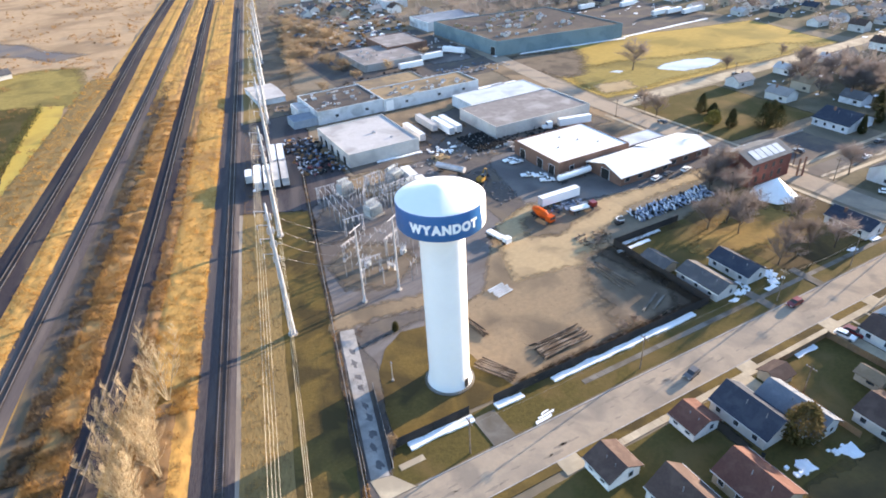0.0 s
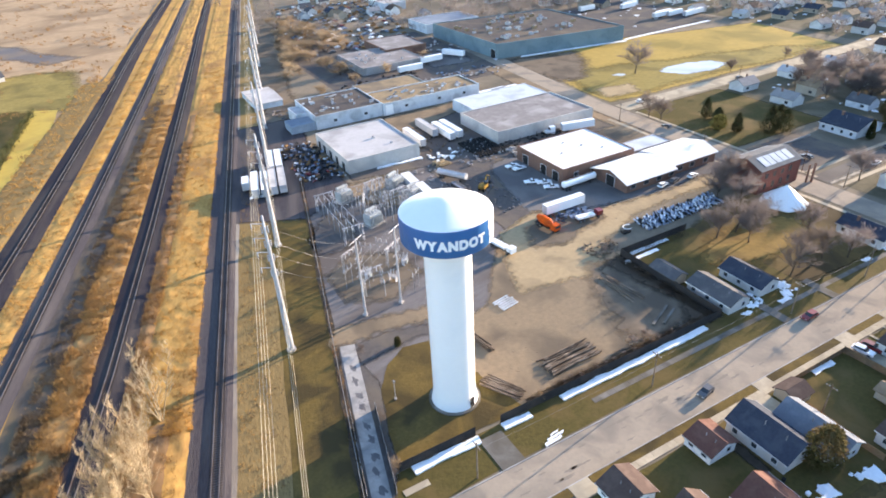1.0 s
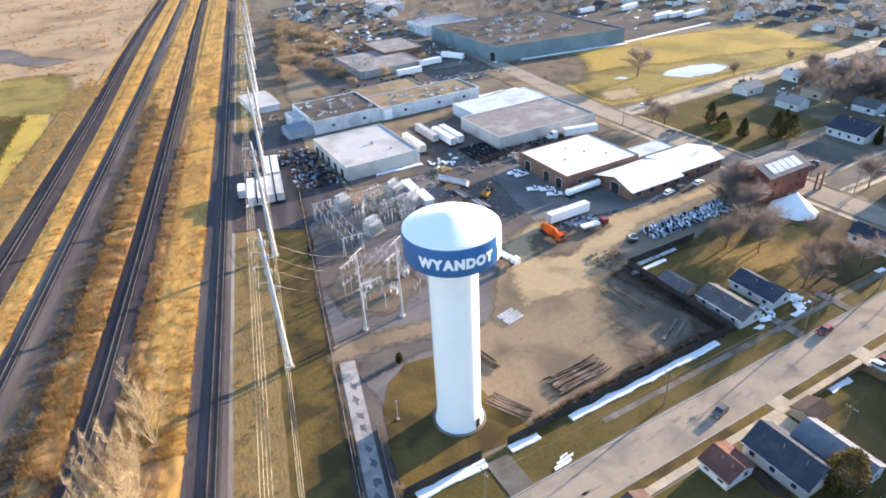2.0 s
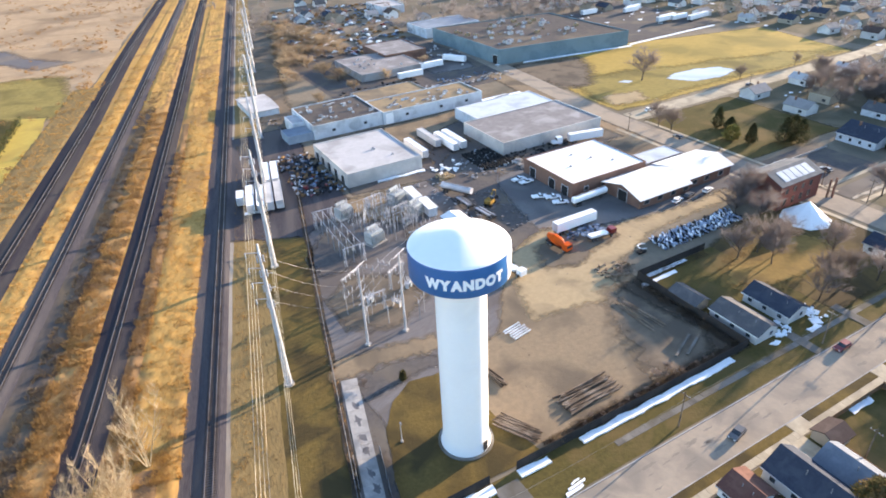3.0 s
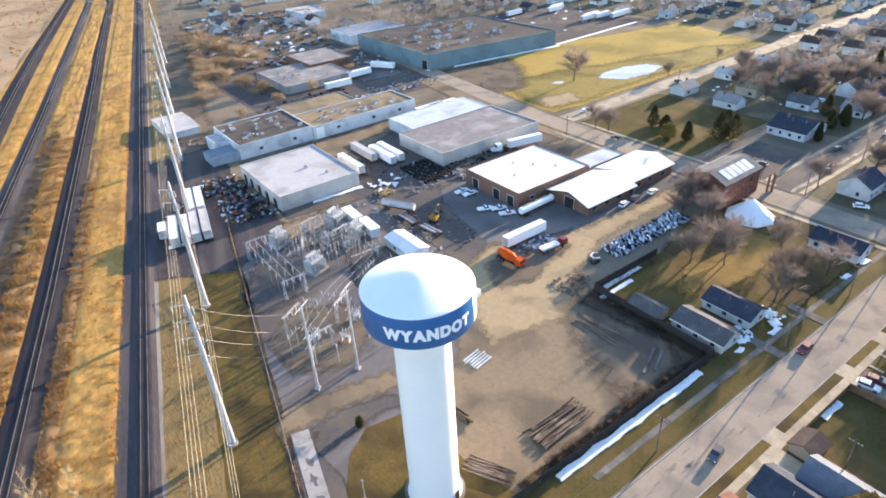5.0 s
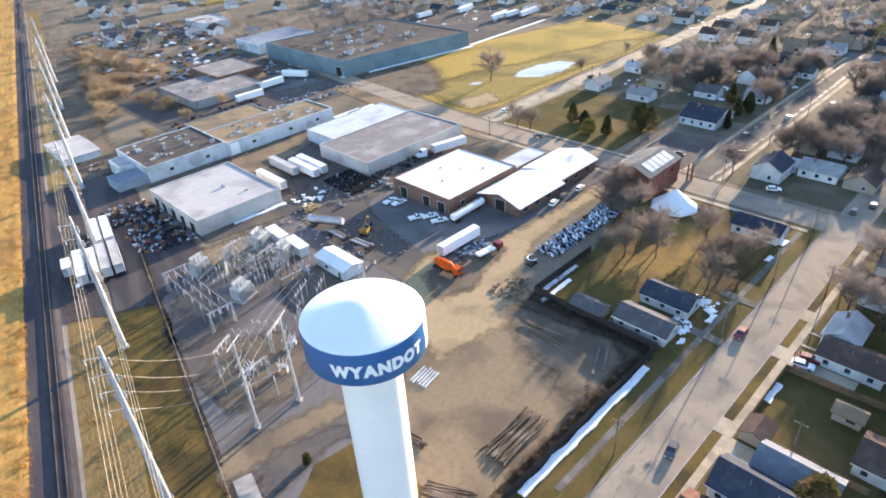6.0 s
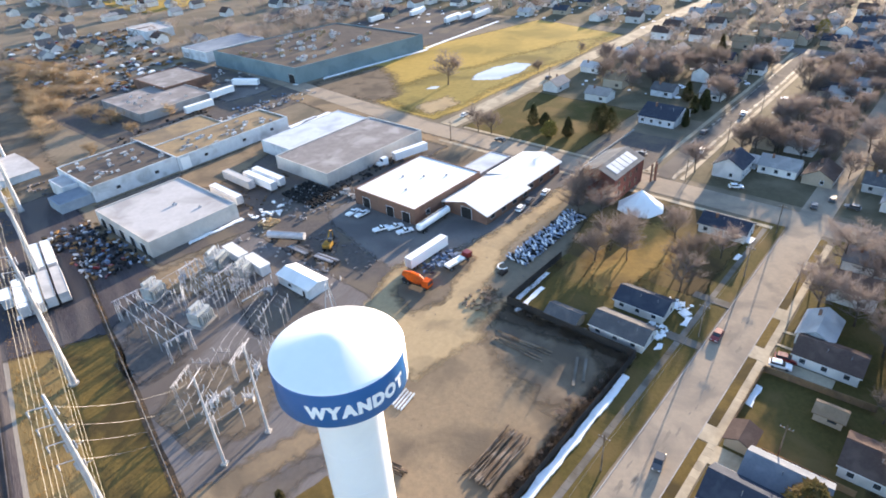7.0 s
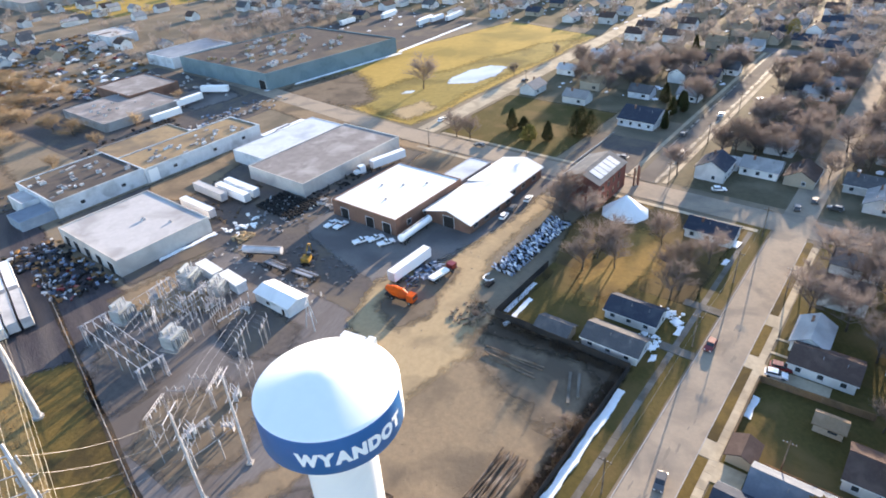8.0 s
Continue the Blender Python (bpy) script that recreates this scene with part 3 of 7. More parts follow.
patch_of("tan_lot", [(121, 84), (146, 84), (146.3, 130), (152, 172), (158, 215), (146, 215), (139.5, 165), (139.5, 102), (121, 102)], 0.07, "dirt", "tan gravel lot beside the avenue", "ground", 1.5, 4, feather=4)
for x0, x1 in ((-18, 5.6), (10.4, 55), (60, 83.6), (88.4, 100.6), (105.4, 125.6), (130.4, 144)):
    patch_of("verge_south", rect(x0, -32.5, x1, -30.62), 0.16, "olive", "olive grass verge between kerb and sidewalk", "grass", depth=0.14)

# lawn sheets whose darker tone includes the shade of the trees
for y0, y1, x0 in ((14.6, 29.2, 349), (-140, 14.6, 161), (29.2, 112.6, 216), (124, 420, 352)):
    patch_of("lots_east", rect(x0, y0, 760, y1), 0.035, "suburb_lawn", "brown lawns between the suburban houses, tree shade in their tone", "lawn")

# roads
for name, pts, label in (
    ("street_south", rect(-90, -30.4, 900, -21.6), "worn pale concrete residential street"),
    ("street_east", rect(158.5, 18.6, 346, 25.4), "sunlit wet residential street"),
    ("street_north", rect(158.5, 113.5, 900, 122.5), "pale street beside the sports field"),
    ("avenue", [(146, -400), (157.5, -400), (157.5, 130), (178, 340), (167, 340), (146.5, 130)], "pale grey avenue crossing the side streets"),
):
    z = 0.09 if name == "avenue" else 0.08
    patch_of(name, pts, z, {"street_east": "wet_street", "street_north": "walkway"}.get(name, "street"), label, "road")
g = Geo()
for y in (-87, -150):
    g.box(158, y - 4, 0.02, 900, y + 4, 0.085)
solid("street_far", g, "street", "pale residential side streets", "road", kind="structure")

# gutter strips whose pale colour holds the sun glare
patch_of("wet_gutter", rect(159, 17.4, 338, 19.2), 0.11, "wet_edge", "wet gutter and trodden snow with sun glare in the colour", "gutter", 0.9, 2, feather=1.4)
patch_of("wet_gutter", rect(190, 24.6, 338, 25.8), 0.11, "wet_edge", "wet gutter along the far kerb with sun glare in the colour", "gutter", 0.7, 2, feather=1.2)
patch_of("cross_street", rect(338, -90, 348, 113), 0.09, "asphalt", "grey residential cross street", "road")
for y in (15.6, 28.2):
    patch_of("sidewalk_east", rect(160, y - 0.8, 337, y + 0.8), 0.1, "walkway", "pale sidewalk beside the sunlit street", "sidewalk")
for x in (143.6, 160.0):
    patch_of("sidewalk_avenue", rect(x - 0.8, -18 if x < 150 else 24, x + 0.8, 110), 0.1, "walkway", "pale sidewalk beside the avenue", "sidewalk")
KERBS = [(-19, -21.6, 140), (-19, -30.4, 144)]
n = 0
for x0, y, x1 in KERBS:
    side = 1 if y > -25 else -1
    kerb = Geo()
    kerb.box(x0, min(y, y + side * 0.2), 0, x1, max(y, y + side * 0.2), 0.2)
    solid("kerb", kerb, "concrete", "pale concrete kerb along the street", "kerb", "street kerbs", "structure")
slab_a = Geo().box(-0.985, -0.8, 0, 0.985, 0.8, 0.15).mesh("slab", M["walkway"])
for name, y, x0, x1, mt in (("sidewalk_south", -33.3, 6, 142, "walkway"), ("sidewalk_north", -16.6, 24, 142, "old_walk")):
    walkw = thing(name, "pale concrete slab sidewalk along the street", "sidewalk", x0, y, 0.0, kind="structure")
    me = slab_a if mt == "walkway" else Geo().box(-0.985, -0.62, 0, 0.985, 0.75, 0.09).mesh("slab", M["old_walk"])
    for i in range(int((x1 - x0) / 2)):
        s = part("slab", me, mt, walkw)
        s.location = (2 * i + 1, 0, 0.0)
drive = Geo()
drive.box(96.7, -40.5, 0.02, 97.4, -34.02, 0.12)
drive.box(91.2, -38.8, 0.02, 91.9, -34.02, 0.12)
drive.box(82.6, -47.0, 0.02, 86.6, -34.02, 0.13)
drive.box(50.6, -39.0, 0.02, 55.6, -34.02, 0.13)
for x in (8, 57.5, 86, 103, 128):
    drive.box(x - 2.3, -34.0, 0, x + 2.3, -30.42, 0.17)
paths = Geo()
paths.box(-2.1, -21.58, 0, 3.1, -13.0, 0.16)
for x in (80.8, 99.5):
    paths.box(x - 1.3, -21.58, 0, x + 1.3, -12.4, 0.15)
solid("garden_path", paths, "old_walk", "grey concrete paths from the houses to the street", "path", kind="structure")
solid("driveway_apron", drive, "walkway", "pale concrete driveway aprons", "driveway", kind="structure")

# concrete lane beside the tower
lane = thing("concrete_lane", "pale concrete lane with dark blotches inside the fence", "driveway", kind="structure")
for i in range(14):
    v0, v1 = -9.5 + i * 3.3, -9.5 + (i + 1) * 3.3 - 0.04
    part("slab", Geo().prism([rail_xy(27.6, v0), rail_xy(31.2, v0), rail_xy(31.2, v1), rail_xy(27.6, v1)], 0.02, 0.12), "concrete", lane)
for i in range(9):
    c = rail_xy(29.4 + random.uniform(-0.7, 0.7), -7 + i * 4.3 + random.uniform(-1, 1))
    n = 14
    blot = [(c[0] + random.uniform(0.3, 1.0) * math.cos(k), c[1] + random.uniform(0.4, 1.9) * math.sin(k)) for k in np.linspace(0, 5.8, n)]
    part("stain", Geo().add([(x, y, 0.125) for x, y in blot], [tuple(range(n))]), "stain", lane, "dark irregular blotch")


apron = Geo()
apron.prism([rail_xy(27.4, -9.6), rail_xy(31.6, -9.6), (-19.4, -21.4), (-26.0, -21.4)], 0.02, 0.11)
apron.box(-20.2, -16.9, 0.02, -15.0, -15.5, 0.125)
solid("lane_apron", apron, "walkway", "pale concrete apron where the lane meets the street", "driveway", kind="structure")


# ---- railway ----
def railway(line, v0, v1, bed, label, half=2.9):
    """A track along rows of (distance along the line, offset across it)."""
    t = thing("railway_track", label, "railway track", group="railway tracks", kind="structure")
    vs = np.arange(v0, v1, 15.0)
    at = lambda u, v: rail_xy(float(np.interp(v, [p[0] for p in line], [p[1] for p in line])) + u, v)
    gb = Geo()
    rows = [(-half, 0.06), (-1.7, 0.32), (1.7, 0.32), (half, 0.06)]
    gb.add([(*at(u, v), z) for v in vs for u, z in rows], [(4 * i + k, 4 * i + k + 1, 4 * i + 5 + k, 4 * i + 4 + k) for i in range(len(vs) - 1) for k in range(3)])
    part("ballast_bed", gb, bed, t)
    ties = Geo()
    for v in np.arange(v0, min(v1, 330), 0.62):
        x, y = at(0, v)
        ties.box(x - 1.3, y - 0.12, 0.28, x + 1.3, y + 0.12, 0.40, -RAIL_A, x, y)
    tagged(part("ties", ties, "tie", t), "dark wooden ties", kind="stuff")
    for s in (-0.75, 0.75):
        gr = Geo()
        prof = [(-0.07, 0.40), (-0.07, 0.56), (0.07, 0.56), (0.07, 0.40)]
        gr.add([(*at(s + u, v), z) for v in vs for u, z in prof], [(4 * i + k, 4 * i + k + 1, 4 * i + 5 + k, 4 * i + 4 + k) for i in range(len(vs) - 1) for k in range(3)])
        part("rail", gr, "rail", t, "worn steel rail")


railway([(0, 0.0)], -150, 900, "ballast", "nearest railway track on grey ballast beside the gravel path")
# these darker beds are widened to take in the brush shade
railway([(-150, -27.5), (0, -26.4), (40, -24.8), (120, -24.2), (290, -25.0), (450, -27.0), (600, -28.0), (900, -30.0)], -150, 900, "shaded_ballast", "railway track between scrub strips, brush shade in its dark ballast", 4.2)
railway([(-150, -49.5), (30, -48.4), (126, -47.4), (300, -46.6), (600, -48.0), (900, -50.0)], -150, 900, "ballast", "railway track on grey ballast beside a bare strip", 3.8)
railway([(-150, -64.0), (150, -64.3), (254, -65.0), (380, -68.0), (480, -69.3), (900, -69.0)], -150, 900, "shaded_ballast", "outermost railway track, brush shade in its dark ballast", 5.4)
solid("service_road", Geo().add([(*rail_xy(u, v), 0.05) for v in (-150, 900) for u in (-5.6, -2.9)], [(0, 1, 3, 2)]), "ballast", "grey gravel shoulder along the track", "road", kind="structure")


def rough_strip(name, u0, u1, v0, v1, height, mat, label):
    """Uneven low growth between two lines along the railway, sunk at its ragged edges."""
    vs = [v0]
    while vs[-1] < v1:
        vs.append(vs[-1] + max(0.8, (vs[-1] + 60) * 0.006))
    nu, nv = max(3, int((u1 - u0) / 0.6)), len(vs) - 1
    g = Geo()
    for v in vs:
        for i in range(nu + 1):
            u = u0 + (u1 - u0) * i / nu
            x, y = rail_xy(u, v)
            k = min(1.0, (u - u0) / 2.0, (u1 - u) / 2.0, (v - v0) / 12, (v1 - v) / 12)
            h = 0.45 + 0.5 * noise.noise(Vector((x * 0.5, y * 0.5, 0))) + 0.35 * noise.noise(Vector((x * 1.3, y * 1.3, 7))) + 0.5 * noise.noise(Vector((x * 0.13, y * 0.13, 3)))
            g.v.append((x, y, -0.06 + (0.12 + max(0.0, h) * height) * k + 0.1 * (k - 0.4) * noise.noise(Vector((x * 0.8, y * 0.8, 11)))))
    g.f += [(j * (nu + 1) + i, j * (nu + 1) + i + 1, (j + 1) * (nu + 1) + i + 1, (j + 1) * (nu + 1) + i) for j in range(nv) for i in range(nu)]
    solid(name, g, mat, label, "grass", kind="stuff", smooth=True)


rough_strip("grass_bank", -17.4, -5.0, -60, 700, 0.36, "gold", "uneven bank of golden dry grass")
rough_strip("scrub_bank", -20.6, -16.4, -60, 240, 0.45, "rust", "uneven bank of brown scrub")
rough_strip("grass_bank", -21.0, -13.0, 236, 700, 0.5, "gold", "uneven bank of golden dry grass far along the line")
rough_strip("scrub_bank", -17.5, -8.0, -40, 34, 0.5, "rust", "low brown scrub under the pale trees")
rough_strip("scrub_bank", -36.6, -28.6, -60, 420, 0.55, "scrub_gold", "uneven bank of rusty gold scrub between tracks")
rough_strip("scrub_bank", -41.0, -35.4, 20, 300, 0.4, "bare", "uneven brown scrub between the middle tracks")
rough_strip("grass_bank", -43.0, -30.0, 260, 700, 0.6, "gold", "uneven bank of golden dry grass between tracks")
rough_strip("grass_bank", -58.8, -51.0, -60, 700, 0.38, "gold", "uneven bank of golden grass between outer tracks")
rough_strip("grass_bank", -86.0, -70.0, 40, 330, 0.4, "stubble", "uneven golden grass at the meadow edge")


def tufts(name, u0, u1, v0, v1, count, h, mat, label):
    """Bundles of bent dry blades."""
    g = Geo()
    for _ in range(count):
        u, v = random.uniform(u0, u1), v0 + (v1 - v0) * random.random() ** 1.6
        x, y = rail_xy(u, v)
        if noise.noise(Vector((x * 0.25, y * 0.25, 3.0))) + random.uniform(-0.4, 0.4) < 0.0:
            continue
        s = h * random.uniform(0.5, 1.3)
        for k in range(9):
            b = random.random() * 6.28
            dx, dy = math.cos(b) * s, math.sin(b) * s
            px, py = x + dx * 0.3, y + dy * 0.3
            g.add([(px - dy * 0.06, py + dx * 0.06, 0.05), (px + dy * 0.06, py - dx * 0.06, 0.05), (px + dx * 0.4, py + dy * 0.4, s * random.uniform(0.6, 1.1))], [(0, 1, 2)])
    solid(name, g, mat, label, "grass", kind="stuff")


tufts("tall_grass", -17.2, -5.2, 20, 330, 17000, 0.6, "gold_blade", "tall golden dry grass beside the railway")
tufts("scrub", -19.0, -7.5, -40, 36, 3500, 0.8, "rust_blade", "rusty scrub under the pale trees")
tufts("scrub", -20.4, -16.4, -40, 200, 7000, 0.9, "rust_blade", "rusty brown scrub beside the railway")
tufts("scrub", -36.6, -28.8, -40, 260, 22000, 1.0, "scrub_blade", "rusty brown scrub between the tracks")
tufts("scrub", -41.0, -35.4, 10, 300, 12000, 0.8, "brown_blade", "dull brown scrub between the middle tracks")
tufts("tall_grass", -43, -30, 240, 420, 4000, 0.6, "gold_blade", "tall dry grass between the far tracks")
tufts("tall_grass", -58.6, -51.2, -20, 400, 9000, 0.7, "gold_blade", "tall golden dry grass between outer tracks")
tufts("tall_grass", -86, -70.5, 40, 340, 7000, 0.9, "gold_blade", "tall golden grass at the meadow edge")
tufts("weeds", 4.4, 13.5, -30, 220, 4500, 0.35, "brown_blade", "brown weeds in the stubble rows")
tufts("stubble", 4.2, 11, -20, 200, 5000, 0.3, "gold_blade", "short dry stubble")
tufts("fence_scrub", 25.7, 26.9, -20, 165, 1800, 0.4, "rust_blade", "dark scrub and weeds along the fence")

# ---- water tower ----
tower = thing("water_tower", "white pedestal water tower with a blue lettered band", "water tower")
part("foundation", Geo().turned([(0, 0.0), (5.5, 0.0), (5.5, 0.3), (5.1, 0.42), (0, 0.42)], 48), "old_walk", tower, "grey round concrete foundation")
prof = [(4.95, 0.4), (4.8, 1.0), (4.6, 1.9), (4.45, 3.2)] + [(4.45, z) for z in (10, 16, 22, 28, 34)] + [(4.45, 38.6), (4.7, 39.2), (5.4, 39.7)]
part("column", Geo().turned(prof, 64), "white_paint", tower, "white painted steel column", smooth=True)
for z in (8.2, 15.4, 22.6, 29.8, 36.4):
    part("weld_seam", Geo().turned([(4.452, z), (4.475, z + 0.03), (4.475, z + 0.09), (4.452, z + 0.12)], 64), "white_paint", tower)
part("tank_floor", Geo().turned([(5.4, 39.7), (7.6, 39.95), (8.3, 40.2)], 64), "white_paint", tower, smooth=True)
part("tank_band", Geo().turned([(8.3, 40.2), (8.45, 40.45), (8.45, 45.25), (8.40, 45.4)], 96), "blue_paint", tower, "blue painted band round the tank", smooth=True)
# white stretch standing for sun glare on the band, round to the far side
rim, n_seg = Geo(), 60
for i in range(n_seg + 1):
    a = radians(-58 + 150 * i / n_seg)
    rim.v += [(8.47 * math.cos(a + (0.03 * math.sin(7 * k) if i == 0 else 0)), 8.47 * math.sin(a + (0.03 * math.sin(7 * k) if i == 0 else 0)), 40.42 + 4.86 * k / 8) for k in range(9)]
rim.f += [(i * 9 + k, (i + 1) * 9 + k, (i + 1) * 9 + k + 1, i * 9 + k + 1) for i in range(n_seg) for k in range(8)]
part("band_panel", rim, "white_paint", tower, "white stretch standing for sun glare on the band", smooth=True)
dome = [(8.40, 45.4), (8.2, 45.55)] + [(8.0 - 0.5 * k, 45.62 + 0.152 * k) for k in range(14)] + [(1.1, 47.67), (0.7, 47.74), (0.35, 47.78), (0.01, 47.79)]
part("tank_roof", Geo().turned(dome, 96), "white_paint", tower, "white conical tank roof", smooth=True)
part("door", Geo().box(-0.55, -0.08, 0.4, 0.55, 0.08, 2.6), "dark", tower, "dark steel door").matrix_basis = pose(4.85 * math.cos(radians(-70)), 4.85 * math.sin(radians(-70)), 0.1, 0, 0, 20)
part("ladder_rail", Geo().tube((4.6, -0.3, 3), (4.6, -0.3, 39), 0.06).tube((4.6, 0.3, 3), (4.6, 0.3, 39), 0.06), "steel", tower)


def lettering(word, first, step, z, height, parent):
    """Painted letters laid on the band, from the first one's bearing in degrees on."""
    wides = [{"W": 1.42, "T": 0.95, "O": 1.12, "Y": 1.0}.get(ch, 1.06) for ch in word]
    at = [0.0]
    for p, q in zip(wides, wides[1:]):
        at.append(at[-1] + (p + q) / 2)
    at = [first + step * (len(word) - 1) * k / at[-1] for k in at]
    for i, ch in enumerate(word):
        cu = bpy.data.curves.new("letter", "FONT")
        cu.body, cu.size, cu.align_x, cu.offset, cu.extrude, cu.shear = ch, height * 1.36, "CENTER", 0.17, 0.0, 0.0
        tmp = bpy.data.objects.new("letter_source", cu)
        scene.collection.objects.link(tmp)
        me = bpy.data.meshes.new_from_object(tmp.evaluated_get(bpy.context.evaluated_depsgraph_get()))
        bpy.data.objects.remove(tmp)
        b = bmesh.new()
        b.from_mesh(me)
        bmesh.ops.subdivide_edges(b, edges=[e for e in b.edges if e.calc_length() > 0.3], cuts=2)
        bmesh.ops.triangulate(b, faces=b.faces)
        wide = 0.92
        for v in b.verts:
            a = radians(at[i]) + v.co.x * wide / 8.45
            v.co = Vector((8.475 * math.cos(a), 8.475 * math.sin(a), z - height / 2 + v.co.y))
        b.to_mesh(me)
        b.free()
        me.materials.clear()
        me.materials.append(M["letter_paint"])
        part("letter", me, "letter_paint", parent, "white painted letter " + ch)


lettering("WYANDOT", -150.5, 12.75, 42.7, 1.75, tower)


# ---- power line ----
ARMS = [34.5, 31.0, 27.5, 23.5]


def steel_pole(u, v):
    x, y = rail_xy(u, v)
    p = thing("transmission_pole", "tall tapered pale steel transmission pole with crossarms", "utility pole", x, y, 0, -math.degrees(RAIL_A), "transmission poles")
    part("footing", Geo().turned([(1.15, 0), (1.15, 0.5), (0, 0.5)], 16), "concrete", p)
    part("shaft", Geo().turned([(0.80, 0.3), (0.60, 14), (0.40, 28), (0.22, 36.5), (0, 36.6)], 14), "steel", p, smooth=True)
    for z in ARMS:
        arm = part("crossarm", Geo().tube((-2.6, 0, z + 0.5), (0, 0, z), 0.055, 0.11), "steel", p)
        part("insulator", Geo().turned([(0.05, z + 0.5), (0.16, z + 0.3), (0.08, z - 0.1), (0.16, z - 0.4), (0.05, z - 0.9)], 8, -2.6, 0), "insulator", arm)
    for z in ARMS:
        for sx in (-1, 1):
            part("insulator", Geo().turned([(0.06, z - 2.3), (0.2, z - 2.0), (0.1, z - 1.7), (0.2, z - 1.4), (0.1, z - 1.1), (0.2, z - 0.8), (0.06, z - 0.5)], 7, sx * 0.62, 0.1), "insulator", p)
    for z in ARMS[1:]:
        part("insulator", Geo().tube((0, 0, z - 1.6), (1.7, 0, z - 1.4), 0.09, 0.05), "insulator", p)
    return p


POLES = [(16.4, 39.6), (15.7, 91.6), (15.4, 147.0), (15.2, 203.0), (15.0, 260.0), (15.0, 320.0), (15.0, 385.0)]
for u, v in POLES:
    steel_pole(u, v)
steel_pole(16.8, -104.0)


def wire(p, q, sag, r, n=12, mat="wire"):
    pts = [Vector(p).lerp(Vector(q), i / n) - Vector((0, 0, 4 * sag * (i / n) * (1 - i / n))) for i in range(n + 1)]
    return solid("power_wire", Geo().path(pts, r), mat, "thin bright power line wire between poles", "power line", "power line wires")


spans = [(16.8, -104.0)] + POLES
for (ua, va), (ub, vb) in zip(spans, spans[1:]):
    for k, z in enumerate(ARMS):
        wire((*rail_xy(ua - 2.6, va), z - 0.9), (*rail_xy(ub - 2.6, vb), z - 0.9), 2.4 if va < -50 else 1.0, 0.025)
    for k, z in enumerate(ARMS[1:]):
        wire((*rail_xy(ua + 1.7, va), z - 1.4), (*rail_xy(ub + 1.7, vb), z - 1.4), 2.6 if va < -50 else 1.1, 0.022)
for z, top in zip(ARMS, (22.2, 17.9, 15.4, 12.9)):
    wire((*rail_xy(17.0, 39.6), z - 0.6), (-6.0, 37.0, top), 1.6, 0.02, 8, "cable")


# ---- fences ----
def fence(p, q, h, mat, label, pitch=3.0, slats=True, post="galvanised"):
    (x0, y0), (x1, y1) = p, q
    L, a = math.hypot(x1 - x0, y1 - y0), math.atan2(y1 - y0, x1 - x0)
    f = thing("fence", label, "fence", x0, y0, 0, math.degrees(a), "yard fences")
    n = max(1, round(L / pitch))
    me_post = Geo().tube((0, 0, 0), (0, 0, h + 0.12), 0.07, n=6).mesh("post", M[post])
    me_panel = Geo().box(0.07, -0.03, 0.08, L / n - 0.07, 0.03, h).mesh("panel", M[mat])
    for i in range(n + 1):
        part("post", me_post, post, f).location = (i * L / n, 0, 0)
        if i < n and slats:
            part("panel", me_panel, mat, f).location = (i * L / n, 0, 0)
    if not slats:
        for z in (0.1, 1.1):
            part("line_wire", Geo().tube((0, 0, z), (L, 0, z), 0.012, n=3), post, f)
    part("top_rail", Geo().tube((0, 0, h + 0.06), (L, 0, h + 0.06), 0.035, n=5), post, f)
    return f


DARK = "chain-link fence with dark privacy slats"
fence((-18.6, -11.3), (-1.9, -11.3), 2.3, "fence_dark", DARK, post="fence_dark")
fence((4.2, -11.3), (68.9, -11.3), 2.3, "fence_dark", DARK, post="fence_dark")
fence((68.9, -11.3), (68.9, 23.2), 2.2, "fence_dark", DARK, post="fence_dark")
fence((68.9, 23.2), (95.0, 23.2), 2.2, "fence_dark", DARK, post="fence_dark")
fence(rail_xy(26.3, -18), rail_xy(26.3, 150), 2.2, "fence_dark", "rusty chain-link fence along the power line strip", 2.5, False)
for v0, v1 in ((-9, -1), (1, 5), (7, 14)):
    fence(rail_xy(26.9, v0), rail_xy(26.9, v1), 1.4, "fence_dark", "short dark slatted fence beside the lane")
fence(rail_xy(32.2, -8), rail_xy(32.2, 14), 2.0, "fence_dark", "dark slatted fence beside the concrete lane")
for x0, x1, y, w in ((-16.4, -1.8, -12.7, 1.9), (3.9, 10.8, -12.7, 1.7), (18.8, 62.6, -12.5, 1.6)):
    ol = ragged([(x0, y - w / 2), (x1, y - w / 2), (x1, y + w / 2), (x0, y + w / 2)], 0.45, 0.7)
    solid("snow_bank", Geo().prism(ol, 0.05, 0.42), "snow", "long bank of old snow along the fence", "snow", "snow banks")
for pts in ([(66.8, 18.8), (67.4, 20.1), (80.2, 20.2), (79.8, 18.9)], [(72, 21.4), (72, 22.6), (86.8, 22.8), (86.6, 21.6)], [(8.2, -20.9), (8.4, -20.3), (12.6, -20.2), (12.4, -20.8)], [(9.4, -20.1), (9.6, -19.6), (13.8, -19.6), (13.4, -20.0)], [(10.6, -19.4), (10.8, -19.0), (13.0, -19.0), (12.8, -19.3)], [(-12.5, 122.8), (-3, 121.4), (-2.4, 123.0), (-12, 124.6)], [(69.0, -36.0), (69.2, -34.4), (76.3, -34.6), (76.0, -35.8)]):
    solid("snow_patch", Geo().prism(ragged(pts, 0.5, 0.7), 0.05, 0.2), "snow", "patch of old snow on the grass", "snow", "snow patches")


